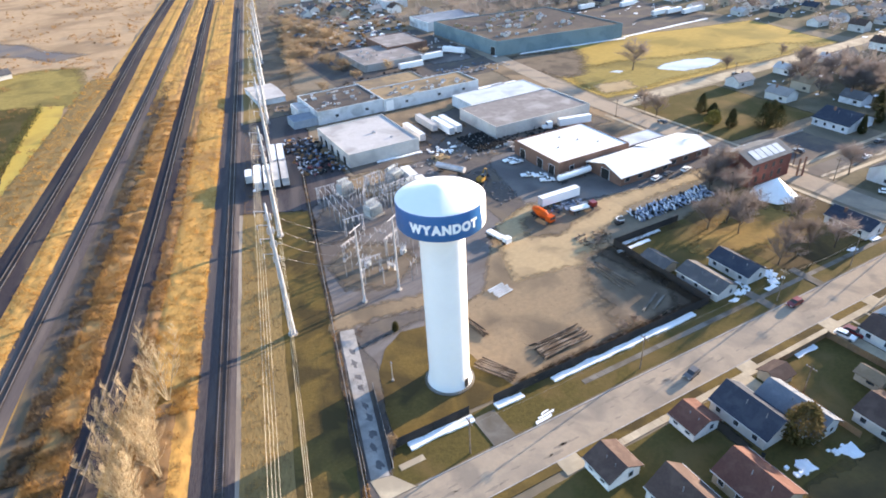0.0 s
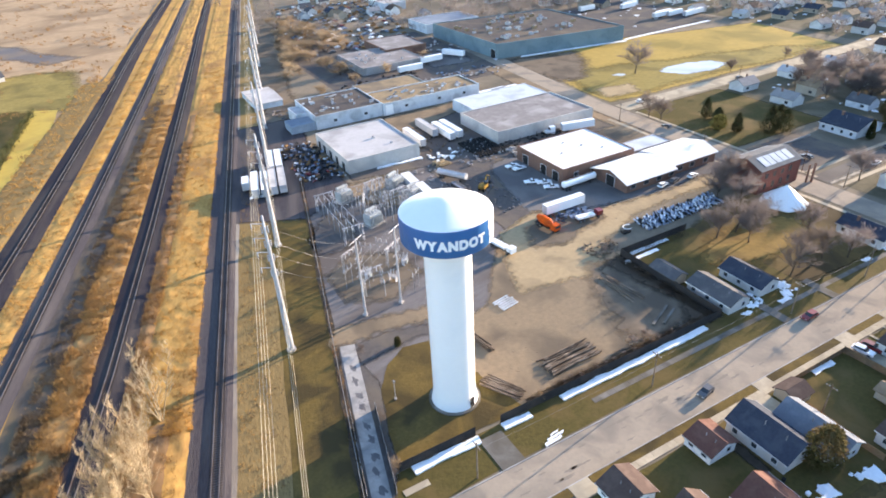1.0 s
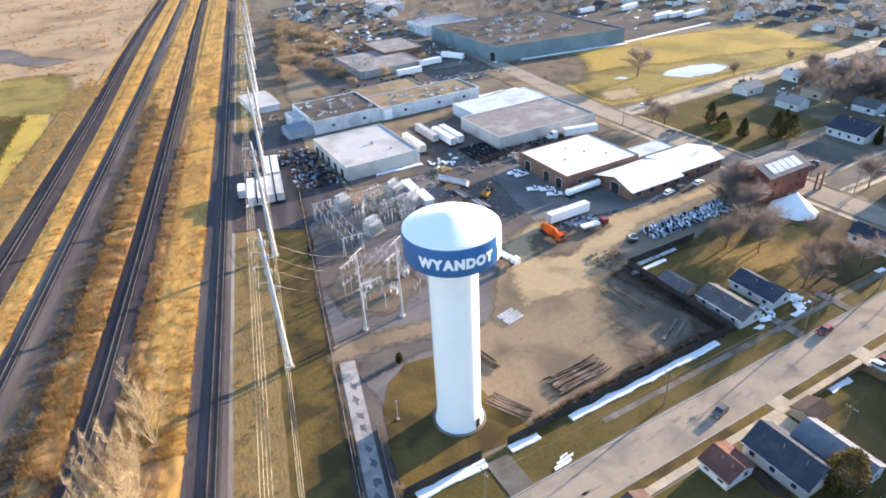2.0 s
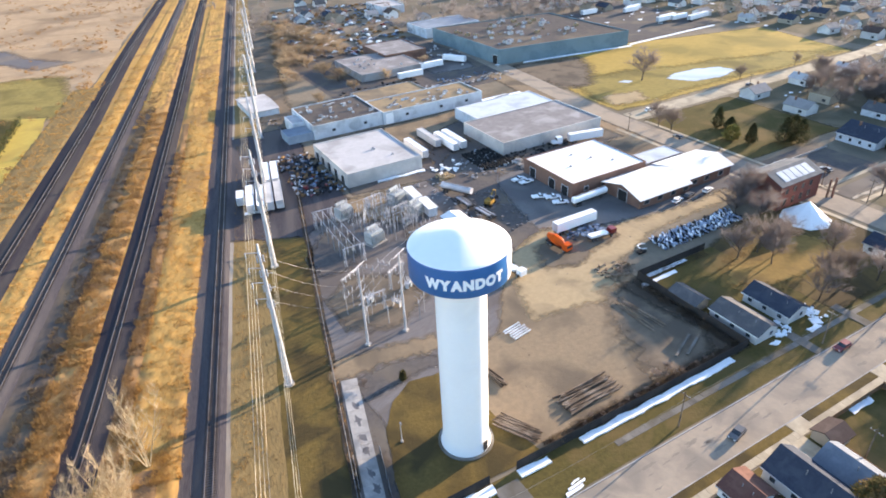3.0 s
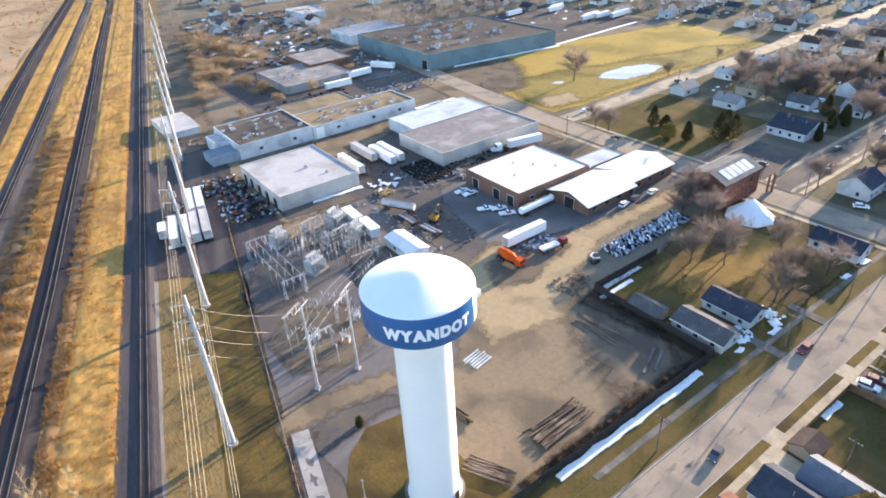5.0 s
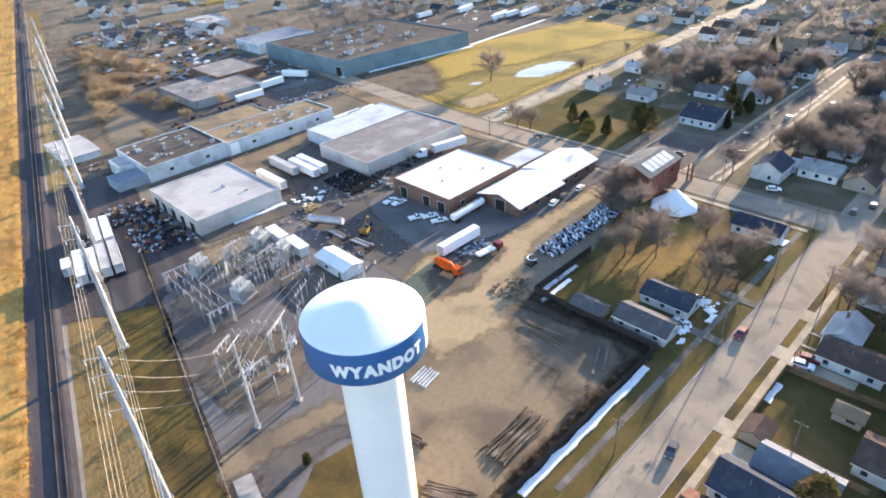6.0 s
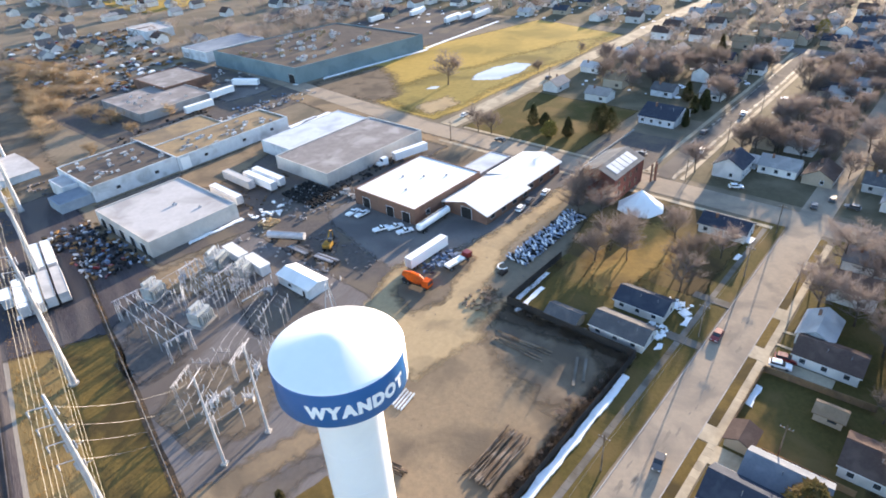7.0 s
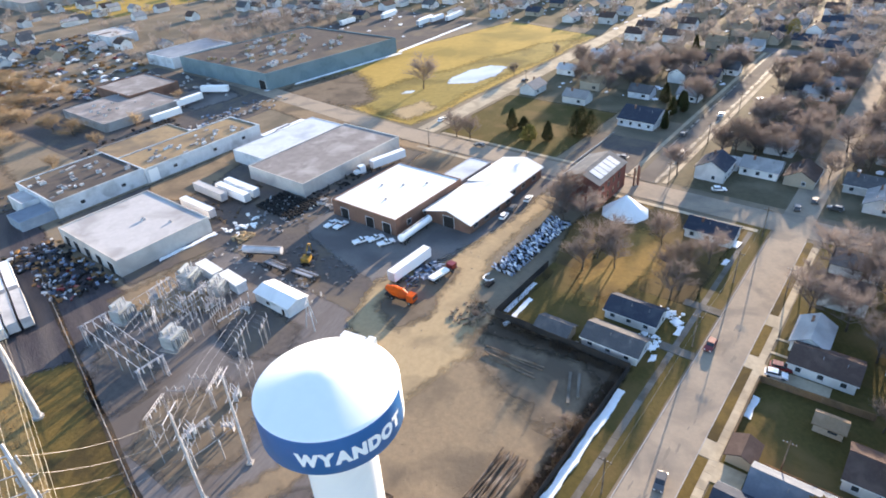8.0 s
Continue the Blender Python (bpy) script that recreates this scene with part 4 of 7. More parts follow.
def brush(name, x0, y0, x1, y1, count, h, mat, label):
    """A strip of bent dead stalks from one end to the other."""
    g = Geo()
    for _ in range(count):
        x, y = random.uniform(x0, x1), random.uniform(y0, y1)
        s = h * random.uniform(0.4, 1.2) * (0.6 + 0.6 * noise.noise(Vector((x * 0.3, y * 0.3, 2.0))))
        b = random.random() * 6.28
        dx, dy = math.cos(b) * s * 0.5, math.sin(b) * s * 0.5
        w = 0.09
        g.add([(x - dy * w, y + dx * w, 0.06), (x + dy * w, y - dx * w, 0.06), (x + dx, y + dy, s)], [(0, 1, 2)])
    return solid(name, g, mat, label, "brush", kind="stuff")


brush("fence_brush", 12, -11.0, 68.5, -8.6, 9000, 1.3, "dark_brush", "dark dead brush along the inside of the fence")
brush("fence_brush", -18, -11.1, -2, -10.0, 1500, 0.9, "dark_brush", "dark weeds along the inside of the fence")
brush("fence_brush", 65.8, -9, 68.6, 23, 5000, 1.2, "dark_brush", "dark dead brush along the side fence")
brush("fence_brush", 69.2, 20.4, 94, 23.0, 2500, 0.9, "dark_brush", "dark dead brush behind the gardens")
brush("lane_weeds", -18.8, -8, -15.0, 12, 1500, 0.6, "brown_blade", "brown weeds between lane and grass plot")

# ---- buildings ----
def flat_building(name, label, x0, y0, x1, y1, h, wall, roof, parapet=0.5, dip=0.0, category="building"):
    """A flat-roofed hall; dip shifts the east side along y."""
    b = thing(name, label, category, x0, y0)
    w, d = x1 - x0, y1 - y0
    o = [(0, 0), (w, dip), (w, d + dip), (0, d)]
    i_ = [(0.35, 0.35), (w - 0.35, 0.35 + dip), (w - 0.35, d + dip - 0.35), (0.35, d - 0.35)]
    g = Geo()
    top = h + parapet
    g.add([(x, y, 0) for x, y in o] + [(x, y, top) for x, y in o] + [(x, y, top) for x, y in i_] + [(x, y, h - 0.1) for x, y in i_],
          [f for k in range(4) for f in ((k, (k + 1) % 4, 4 + (k + 1) % 4, 4 + k), (4 + k, 4 + (k + 1) % 4, 8 + (k + 1) % 4, 8 + k), (8 + k, 8 + (k + 1) % 4, 12 + (k + 1) % 4, 12 + k))])
    part("wall", g, wall, b)
    part("roof", Geo().prism(i_, h - 0.3, h), roof, b)
    return b


def opening(b, name, x, y, z, w, h, face, mat="glass", label="", trim="wall_white"):
    """A framed window or door set on a wall that faces s, n, e or w, in the building's own metres."""
    t = {"s": 0, "e": 90, "n": 180, "w": -90}[face]
    fr = Geo().box(-w / 2 - 0.12, -0.10, -0.12, w / 2 + 0.12, 0.05, 0.0).box(-w / 2 - 0.12, -0.10, h, w / 2 + 0.12, 0.05, h + 0.12).box(-w / 2 - 0.12, -0.10, 0, -w / 2, 0.05, h).box(w / 2, -0.10, 0, w / 2 + 0.12, 0.05, h)
    f = part(name, fr, trim, b)
    f.matrix_basis = pose(x, y, z, 0, 0, t)
    part("pane" if mat == "glass" else "leaf", Geo().box(-w / 2, -0.05, 0, w / 2, 0.03, h), mat, f, label)
    return f


def rooftop_unit(b, x, y, z, s=1.0, mat="steel"):
    u = part("rooftop_unit", Geo().box(x - 0.8 * s, y - 0.6 * s, z, x + 0.8 * s, y + 0.6 * s, z + 0.9 * s), mat, b, "metal rooftop ventilation unit")
    part("fan_cowl", Geo().turned([(0.45 * s, z + 0.9 * s), (0.45 * s, z + 1.15 * s), (0.3 * s, z + 1.2 * s), (0, z + 1.2 * s)], 10, x, y), "galvanised", u)


def gable_roof(g, x0, x1, y0, y1, eave, ridge, over=0.5, thick=0.22, mid=None):
    mid = (y0 + y1) / 2 if mid is None else mid
    up0 = (ridge - eave) / (mid - y0)
    up1 = (ridge - eave) / (y1 - mid)
    g.along_x([(y0 - over, eave - over * up0), (mid, ridge), (y1 + over, eave - over * up1), (y1 + over, eave - over * up1 + thick), (mid, ridge + thick), (y0 - over, eave - over * up0 + thick)], x0 - over, x1 + over)
    return g


pale = flat_building("pale_warehouse", "low warehouse with pale flat roof and cream walls", 25.3, 122.2, 55.7, 158.4, 5.2, "wall_cream", "roof_pale", 0.35)
for y in (5, 12, 19, 26, 32):
    opening(pale, "loading_door", 0, y, 0, 3.2, 3.4, "w", "dark")
rooftop_unit(pale, 18, 17, 5.2, 0.8), rooftop_unit(pale, 22, 8, 5.2, 0.6)
longb = flat_building("long_factory", "long white-walled factory with patchy brown roof", 32.0, 176.5, 64.5, 207, 5.8, "wall_white", "roof_tar", 0.4)
longc = flat_building("factory_wing", "pale blue-white factory wing with gravel roof", 64.6, 175.6, 117.5, 196, 5.4, "wall_white", "roof_gravel", 0.4)
flat_building("factory_annex", "small white annex at the end of the long factory", 26.2, 188, 31.9, 200, 5.0, "wall_white", "roof_pale", 0.2)
flat_building("factory_shed", "low blue-grey shed at the end of the long factory", 20.6, 177.5, 31.8, 187.8, 3.4, "wall_blue", "roof_blue", 0.2)
opening(longc, "loading_door", 3.0, 0, 0, 4.0, 5.0, "s", "white_paint", "large white sliding door")
for b, xs in ((longb, (9, 24)), (longc, (12, 30, 44))):
    for x in xs:
        opening(b, "window", x, 0, 2.2, 1.6, 1.2, "s")
for x, y in ((8, 9), (14, 16), (22, 12), (26, 22), (30, 6)):
    rooftop_unit(longb, x, y, 5.8, random.uniform(0.8, 1.3))
for x, y in ((8, 8), (18, 12), (30, 7), (38, 10), (45, 8)):
    rooftop_unit(longc, x, y, 5.4, random.uniform(0.7, 1.2))
for b, w, d, z, n in ((longb, 31, 29, 5.8, 24), (longc, 51, 19, 5.4, 26)):
    for _ in range(n):
        x, y = random.uniform(1.5, w - 1.5), random.uniform(1.5, d - 1.5)
        a = random.uniform(0.3, 1.1)
        part("roof_vent", Geo().box(x - a, y - 0.4, z, x + a, y + 0.4, z + random.uniform(0.3, 0.9)), random.choice(("galvanised", "roof_pale", "wall_white")), b)
flat_building("grey_workshop", "grey-walled workshop with a grey flat roof", 88, 114.5, 138, 144.5, 4.9, "wall_cream", "roof_patchy", 0.35)
flat_building("white_roofed_workshop", "workshop wing with a snowy white roof", 95, 144.7, 136.5, 163.5, 5.0, "wall_white", "roof_blue_white", 0.15)
brick = flat_building("brick_workshop", "red-brown brick workshop with white flat roof", 85.1, 69.6, 118.5, 97, 5.4, "brick", "roof_white", 0.25)
for x in (4, 11, 27):
    opening(brick, "loading_door", 0, x if x < 27 else 22, 0, 3.2, 3.6, "w", "dark")
for x in (6, 14, 22):
    opening(brick, "window", x, 0, 1.8, 1.8, 1.5, "s")
for x, y in ((9, 12), (16, 20), (25, 8), (20, 14)):
    rooftop_unit(brick, x, y, 5.4, 0.5)
ga = thing("gabled_workshop", "brick workshop with a wide white gabled metal roof", "building", 98, 50.5)
part("wall", Geo().along_x([(1, 0), (18, 0), (18, 3.5), (9, 5.9), (1, 3.5)], 0, 23), "brick", ga)
part("wall", Geo().along_x([(2.6, 0), (18, 0), (18, 3.5), (9, 5.85), (2.6, 3.9)], 23, 45.0), "brick", ga)
part("roof", gable_roof(Geo(), 0, 22.4, 1, 18, 3.55, 6.0, 0.8, mid=9), "roof_white", ga, "white standing-seam metal roof")
part("roof", gable_roof(Geo(), 24.0, 45.0, 2.8, 18, 4.0, 5.95, 0.8, mid=9), "roof_white", ga, "white standing-seam metal roof")
for x in (3, 9, 15, 21, 27, 33, 40):
    opening(ga, "window", x, 1 if x < 23 else 2.6, 1.2, 2.2, 1.6, "s", trim="wall_grey")
opening(ga, "loading_door", 0, 9, 0, 4, 3.8, "w", "dark")
mid = flat_building("link_building", "low link building with pale roof", 119, 72, 140, 81, 2.8, "wall_grey", "roof_blue_white", 0.15)
ch = thing("brick_hall", "tall red brick hall with a gabled grey roof and skylight", "building", 131.8, 26.4)
part("wall", Geo().along_x([(0, 0), (12.9, 0), (12.9, 8.3), (6.3, 10.9), (0, 8.3)], 0, 20.2), "red_brick", ch)
hall_roof = part("roof", gable_roof(Geo(), 0, 20.2, 0, 12.9, 8.4, 11.0, 0.35, 0.2, mid=6.3), "shingle_hall", ch)
for k in range(5):
    part("skylight", Geo().add([(3 + 3 * k, 1.0, 8.98), (5.6 + 3 * k, 1.0, 8.98), (5.6 + 3 * k, 5.0, 10.63), (3 + 3 * k, 5.0, 10.63), (3 + 3 * k, 1.0, 9.12), (5.6 + 3 * k, 1.0, 9.12), (5.6 + 3 * k, 5.0, 10.77), (3 + 3 * k, 5.0, 10.77)], [(3, 2, 1, 0), (4, 5, 6, 7), (0, 1, 5, 4), (1, 2, 6, 5), (2, 3, 7, 6), (3, 0, 4, 7)]), "roof_blue_white", hall_roof, "pale glazed skylight")
part("coping", Geo().box(-0.4, 12.8, 8.2, 20.6, 13.3, 8.5), "wall_white", ch, "white eaves board")
for x in (3, 7, 11, 15):
    opening(ch, "window", x, 0, 1.4, 1.4, 2.2, "s", trim="brick")
    opening(ch, "window", x, 0, 5.2, 1.4, 1.8, "s", trim="brick")
for y in (3, 7, 11):
    opening(ch, "window", 0, y, 1.6, 1.4, 2.2, "w", trim="brick")
green = flat_building("green_factory", "huge blue-green metal factory with dark cluttered roof", 162.5, 227, 251, 306, 8.4, "wall_teal", "roof_tar", 0.5, -12)
for _ in range(60):
    rooftop_unit(green, random.uniform(5, 84), random.uniform(6, 64), 8.4, random.uniform(0.7, 2.0), random.choice(("steel", "roof_pale", "roof_gravel")))
opening(green, "loading_door", 0.0, 4, 0, 5, 5, "w", "dark")
patch_of("snow_strip", [(253, 214.0), (334, 217.6), (334, 219.8), (253, 216.4)], 0.2, "snow", "long strip of snow along the field edge", "snow", 0.8, 3, 0.15)
patch_of("snow_strip", [(176, 222.0), (251, 211.0), (251.5, 213.8), (178, 224.2)], 0.2, "snow", "long strip of snow along the factory wall", "snow", 1.0, 3, 0.15)
flat_building("small_brick_building", "brick building with a pale flat roof", 111, 272, 139, 306, 5, "brick", "roof_patchy", 0.3)
solid("dark_lot_north", Geo().add([(60, 205, 0.03), (160, 200, 0.03), (160, 330, 0.03), (60, 330, 0.03)], [(0, 1, 2, 3)]), "yard", "dark factory yard", "yard", kind="structure")
tr = thing("trackside_shed", "pale corrugated shed beside the tracks", "shed", 16, 222)
part("wall", Geo().box(0, 0, 0, 14, 27, 2.8), "wall_white", tr)
part("roof", Geo().along_x([(-0.4, 2.8), (27.4, 2.8), (27.4, 3.0), (13.5, 3.8), (-0.4, 3.0)], -0.4, 14.4), "roof_pale", tr)
ks = thing("control_building", "pale metal substation control building with gabled roof", "building", 39.7, 64.1)
part("wall", Geo().along_x([(0, 0), (6.6, 0), (6.6, 3.0), (3.3, 3.9), (0, 3.0)], -6.7, 6.7), "wall_white", ks).matrix_basis = pose(3.3, 8.6, 0, 0, 0, 90) @ pose(0, -3.3, 0)
part("roof", gable_roof(Geo(), -6.7, 6.7, 0, 6.6, 3.05, 3.95, 0.3, 0.12), "roof_white", ks).matrix_basis = pose(3.3, 8.6, 0, 0, 0, 90) @ pose(0, -3.3, 0)
opening(ks, "door", 0, 4, 0, 1.1, 2.1, "w", "dark"), opening(ks, "window", 0, 10, 1.0, 1.4, 1.1, "w")
sd = thing("salt_dome", "white many-sided conical storage dome", "storage dome", 133.6, 18.0)
part("wall", Geo().turned([(6.6, 0), (6.6, 1.2)], 8), "wall_white", sd)
part("roof", Geo().turned([(7.4, 0.5), (7.4, 0.7), (0.05, 6.6)], 8), "white_paint", sd, "white conical roof")


# ---- long white wall and brick piers by the hall ----
solid("long_wall", Geo().box(156.5, 48.6, 0, 193, 48.9, 0.7), "concrete", "long low concrete wall beside the dark lot", "wall")
for x, y in ((153.2, 23.6), (154.6, 22.6), (156.0, 23.4)):
    solid("brick_pier", Geo().box(x - 0.25, y - 0.25, 0, x + 0.25, y + 0.25, 6.5), "brick", "tall slim red brick pier beside the hall", "pier", "brick piers")
for pts in ([(79, -11.5), (81.2, -13), (78.6, -13.6), (77, -12.8)], [(74, -13.2), (76, -13), (76.6, -14.2), (74.6, -14.2)], [(82, -11), (83.4, -11.2), (83, -12.4), (82.2, -12)], [(89.4, -12.6), (92, -13.4), (90.4, -15.0), (88.6, -14.2)], [(86, -14.6), (89, -14.4), (89.4, -15.6), (86.4, -15.8)], [(92.4, -10), (94, -10.4), (93.4, -11.6), (92.6, -11.2)], [(131.4, -13.6), (135.2, -14.4), (134.6, -16.4), (131.0, -15.6)], [(120.6, -14.6), (123.6, -14.8), (123.2, -16.2), (120.8, -16.0)], [(42, -53.6), (45.5, -54), (45, -56.8), (42.2, -56.4)], [(52, -55.6), (56, -55.8), (55, -58.6), (52.4, -58.2)], [(36, 120.4), (55.5, 119.6), (55.5, 121.2), (37, 121.8)]):
    solid("snow_patch", Geo().prism(ragged(pts, 0.8, 0.6), 0.05, 0.35), "snow", "heap of old snow beside the house", "snow", "snow patches")


def heap(name, x0, y0, x1, y1, count, size, mat, label, category, tall=1.0, z=0.06):
    """Loose junk of many small boxes lying about."""
    g = Geo()
    for _ in range(count):
        x, y = random.uniform(x0, x1), random.uniform(y0, y1)
        a, b, c = (size * random.uniform(0.4, 1.3) for _ in range(3))
        zz = z + max(0, random.uniform(-1, tall))
        g.box(x - a, y - b / 2, zz, x + a, y + b / 2, zz + c * 0.8, random.uniform(0, 3.1), x, y)
    return solid(name, g, mat, label, category, kind="stuff")


heap("scrap_heap", 8, 122, 24, 164, 50, 0.6, "wall_white", "white discarded appliances beside the warehouse", "scrap", 1.2)
heap("scrap_heap", 8, 120, 24, 164, 60, 0.8, "rust", "rusty scrap metal beside the warehouse", "scrap", 1.0)
heap("scrap_heap", 9, 122, 24, 164, 120, 0.8, "dark", "dark scrap heaped beside the warehouse", "scrap")
heap("scrap_heap", 9, 122, 24, 164, 80, 0.7, "scrap_blue", "blue and white scrap beside the warehouse", "scrap", 1.5)
heap("scrap_heap", 9, 122, 20, 140, 14, 0.7, "red_paint", "red scrap parts beside the warehouse", "scrap", 1.2)
heap("scrap_heap", 67, 47.5, 80, 52.5, 60, 0.7, "scrap_blue", "blue and white scrap beside the trailer", "scrap")
heap("rubble_heap", 61, 25, 72, 33, 70, 0.5, "log", "brown rubble and timber heap", "rubble", 0.6)
heap("rubble_heap", 56, 108, 62, 113, 60, 0.6, "sand", "tan rubble heap in the yard", "rubble", 0.8)
heap("junk", 58, 112, 70, 121, 26, 0.7, "white_paint", "white discarded panels in the yard", "junk", 0.6)
heap("junk", 86, 99, 92, 108, 30, 0.7, "wall_grey", "grey machine parts behind the workshop", "junk", 0.8)
g = Geo()
for i in range(150):
    x, y = 74.5 + (i % 10) * 1.3 + random.uniform(-0.4, 0.4), 107 + (i // 10) * 1.2 + random.uniform(-0.3, 0.3)
    g.turned([(0.0, 0.9), (0.35, 0.9), (0.55, 0.75), (0.55, 0.2), (0.4, 0.06)], 8, x, y)
solid("tyre_stacks", g, "rubber", "rows of dark stacked tyres in the yard", "tyres", kind="stuff")
heap("crate", 74, 106, 89, 125, 46, 0.6, "transformer", "pale green crates among the tyres", "crates", 0.4)

bits = Geo()
for _ in range(900):
    x, y = random.uniform(162, 640), random.uniform(-130, 330)
    if x < 350 and 108 < y < 225 or (x < 222 and 22 < y < 112) or abs(y - 22) < 8 or abs(y + 26) < 6 or (x < 176 and y < 24):
        continue
    r = random.uniform(0.6, 2.4)
    o = [(x + r * random.uniform(0.5, 1.2) * math.cos(k), y + r * random.uniform(0.3, 0.9) * math.sin(k)) for k in np.linspace(0, 5.5, 8)]
    bits.prism(o, 0.05, 0.25)
solid("snow_remnants", bits, "snow", "scattered remnants of old snow among the houses", "snow", kind="stuff")
bush = Geo()
for _ in range(1300):
    u, v = -80 - 260 * random.random() ** 1.4, random.uniform(90, 760)
    x, y = rail_xy(u, v)
    if noise.noise(Vector((x * 0.02, y * 0.02, 1.0))) < random.uniform(-0.25, 0.15):
        continue
    r = random.uniform(0.8, 2.6)
    for _ in range(26):
        c = Vector((x + random.gauss(0, r * 0.5), y + random.gauss(0, r * 0.5), random.uniform(0.1, r * 0.8)))
        e = Vector((random.uniform(-1, 1), random.uniform(-1, 1), random.uniform(-1, 1))) * 0.5
        bush.add([c, c + e, c + Vector((-e.y, e.x, 0.6))], [(0, 1, 2)])
solid("meadow_bushes", bush, "rust_blade", "low brown bushes scattered over the meadow", "bushes", kind="stuff")

# ---- far yards north of the factories ----
CARS = {"white_paint": "white", "car_grey": "dark grey", "scrap_blue": "blue", "red_paint": "red", "rust": "rusty"}
for m, word in CARS.items():
    g = Geo()
    for _ in range({"red_paint": 16, "white_paint": 55, "scrap_blue": 55}.get(m, 130)):
        u, v = random.uniform(34, 120), random.uniform(330, 520)
        x, y = rail_xy(u, v)
        a = random.choice((0.2, 1.7)) + random.uniform(-0.2, 0.2)
        g.box(x - 2.1, y - 0.85, 0.25, x + 2.1, y + 0.85, 0.95, a, x, y)
        g.box(x - 1.1, y - 0.75, 0.95, x + 0.9, y + 0.75, 1.45, a, x, y)
    solid("scrapyard_cars", g, m, "distant rows of %s cars in a scrapyard" % word, "cars", kind="stuff")
flat_building("distant_shed", "distant pale blue industrial shed", 163, 316, 206, 345, 6, "wall_white", "roof_blue", 0.3)
flat_building("distant_shed", "distant white industrial hall", 176, 415, 196, 448, 6, "wall_white", "roof_pale", 0.3)
flat_building("distant_hall", "distant long white industrial hall", 330, 640, 480, 690, 8, "wall_white", "roof_white", 0.3)
flat_building("distant_hall", "distant grey industrial hall", 210, 640, 290, 700, 8, "wall_grey", "roof_grey", 0.3)
patch_of("trailer_lot", [(253, 218), (345, 222), (350, 330), (256, 310)], 0.06, "yard", "dark asphalt trailer lot behind the field", "parking lot", 1, 6, feather=4)
flat_building("tarred_hall", "low hall with dark tarred roof behind the factory", 66, 197.5, 100, 218, 4.0, "wall_grey", "roof_gravel", 0.3)
low = flat_building("low_hall", "low factory hall with a wide pinkish grey roof", 84, 245, 123, 286, 4.0, "wall_grey", "roof_patchy", 0.25)
for _ in range(14):
    rooftop_unit(low, random.uniform(3, 36), random.uniform(3, 38), 4.4, random.uniform(0.5, 1.0), random.choice(("steel", "roof_pale")))
patch_of("grey_lot", [(124, 236), (150, 232), (156, 268), (126, 268)], 0.05, "asphalt", "grey asphalt factory lot", "parking lot", 1.5, 6, feather=6)
patch_of("far_meadow", [(230, 520), (330, 520), (340, 640), (236, 640)], 0.06, "field", "distant golden meadow", "meadow", 5, 12, feather=12)
heap("junk", 62, 200, 110, 212, 70, 0.9, "wall_white", "pale junk behind the factory", "junk", 1.0)
heap("junk", 62, 200, 110, 236, 90, 0.9, "dark", "dark junk behind the factory", "junk", 1.0)
heap("junk", 110, 203, 150, 222, 40, 0.8, "scrap_blue", "blue crates beside the factory", "junk", 0.6)
heap("crate", 140, 238, 160, 300, 30, 0.9, "wall_cream", "pale crates along the green factory", "crates", 0.5)

# clutter of the working yards
heap("junk", 66, 102, 84, 122, 60, 0.6, "galvanised", "grey metal parts among the tyres", "junk", 0.5)
heap("junk", 86, 108, 118, 116, 70, 0.6, "dark", "dark machine parts beside the workshop", "junk", 0.7)
heap("junk", 60, 122, 86, 140, 40, 0.6, "log", "brown parts along the trailers", "junk", 0.6)
heap("junk", 56, 62, 66, 92, 55, 0.55, "stain", "dark parts in the muddy yard", "junk", 0.5)
heap("junk", 46, 66, 54, 112, 45, 0.5, "wall_grey", "grey parts along the substation fence", "junk", 0.5)
heap("junk", 20, 200, 60, 214, 60, 0.8, "stain", "dark junk behind the long factory", "junk", 1.0)
heap("junk", 100, 206, 160, 216, 60, 0.8, "wall_grey", "grey junk beside the green factory", "junk", 0.8)
heap("debris", 12, -8, 66, 22, 40, 0.13, "log", "small brown debris strewn over the dirt yard", "debris", 0.05)
heap("debris", 46, 26, 110, 46, 45, 0.16, "stain", "small dark debris along the sandy track", "debris", 0.05)

# flat dark smudges in place of tree shadows, densest at the west end
smudges = Geo()
for _ in range(60):
    x, y = -20 + 120 * random.random() ** 1.6, random.uniform(-29.4, -22.6)
    r = random.uniform(0.3, 1.0)
    smudges.add([(x + r * random.uniform(0.9, 2.6) * math.cos(k), y + r * random.uniform(0.15, 0.5) * math.sin(k), 0.085) for k in np.linspace(0, 5.8, 13)], [tuple(range(13))])
solid("tar_patches", smudges, "shaded_street", "small dark smudges standing for tree shadows on the street", "road patches", kind="stuff")


# ---- houses ----
def drift(r, L, W, eave, ridge):
    """Vent pipes on a roof."""
    for k in (-0.3, 0.05):
        part("vent_pipe", Geo().tube((L * k, W * 0.18, (eave + ridge) / 2), (L * k, W * 0.18, ridge + 0.25), 0.09), "galvanised", r)


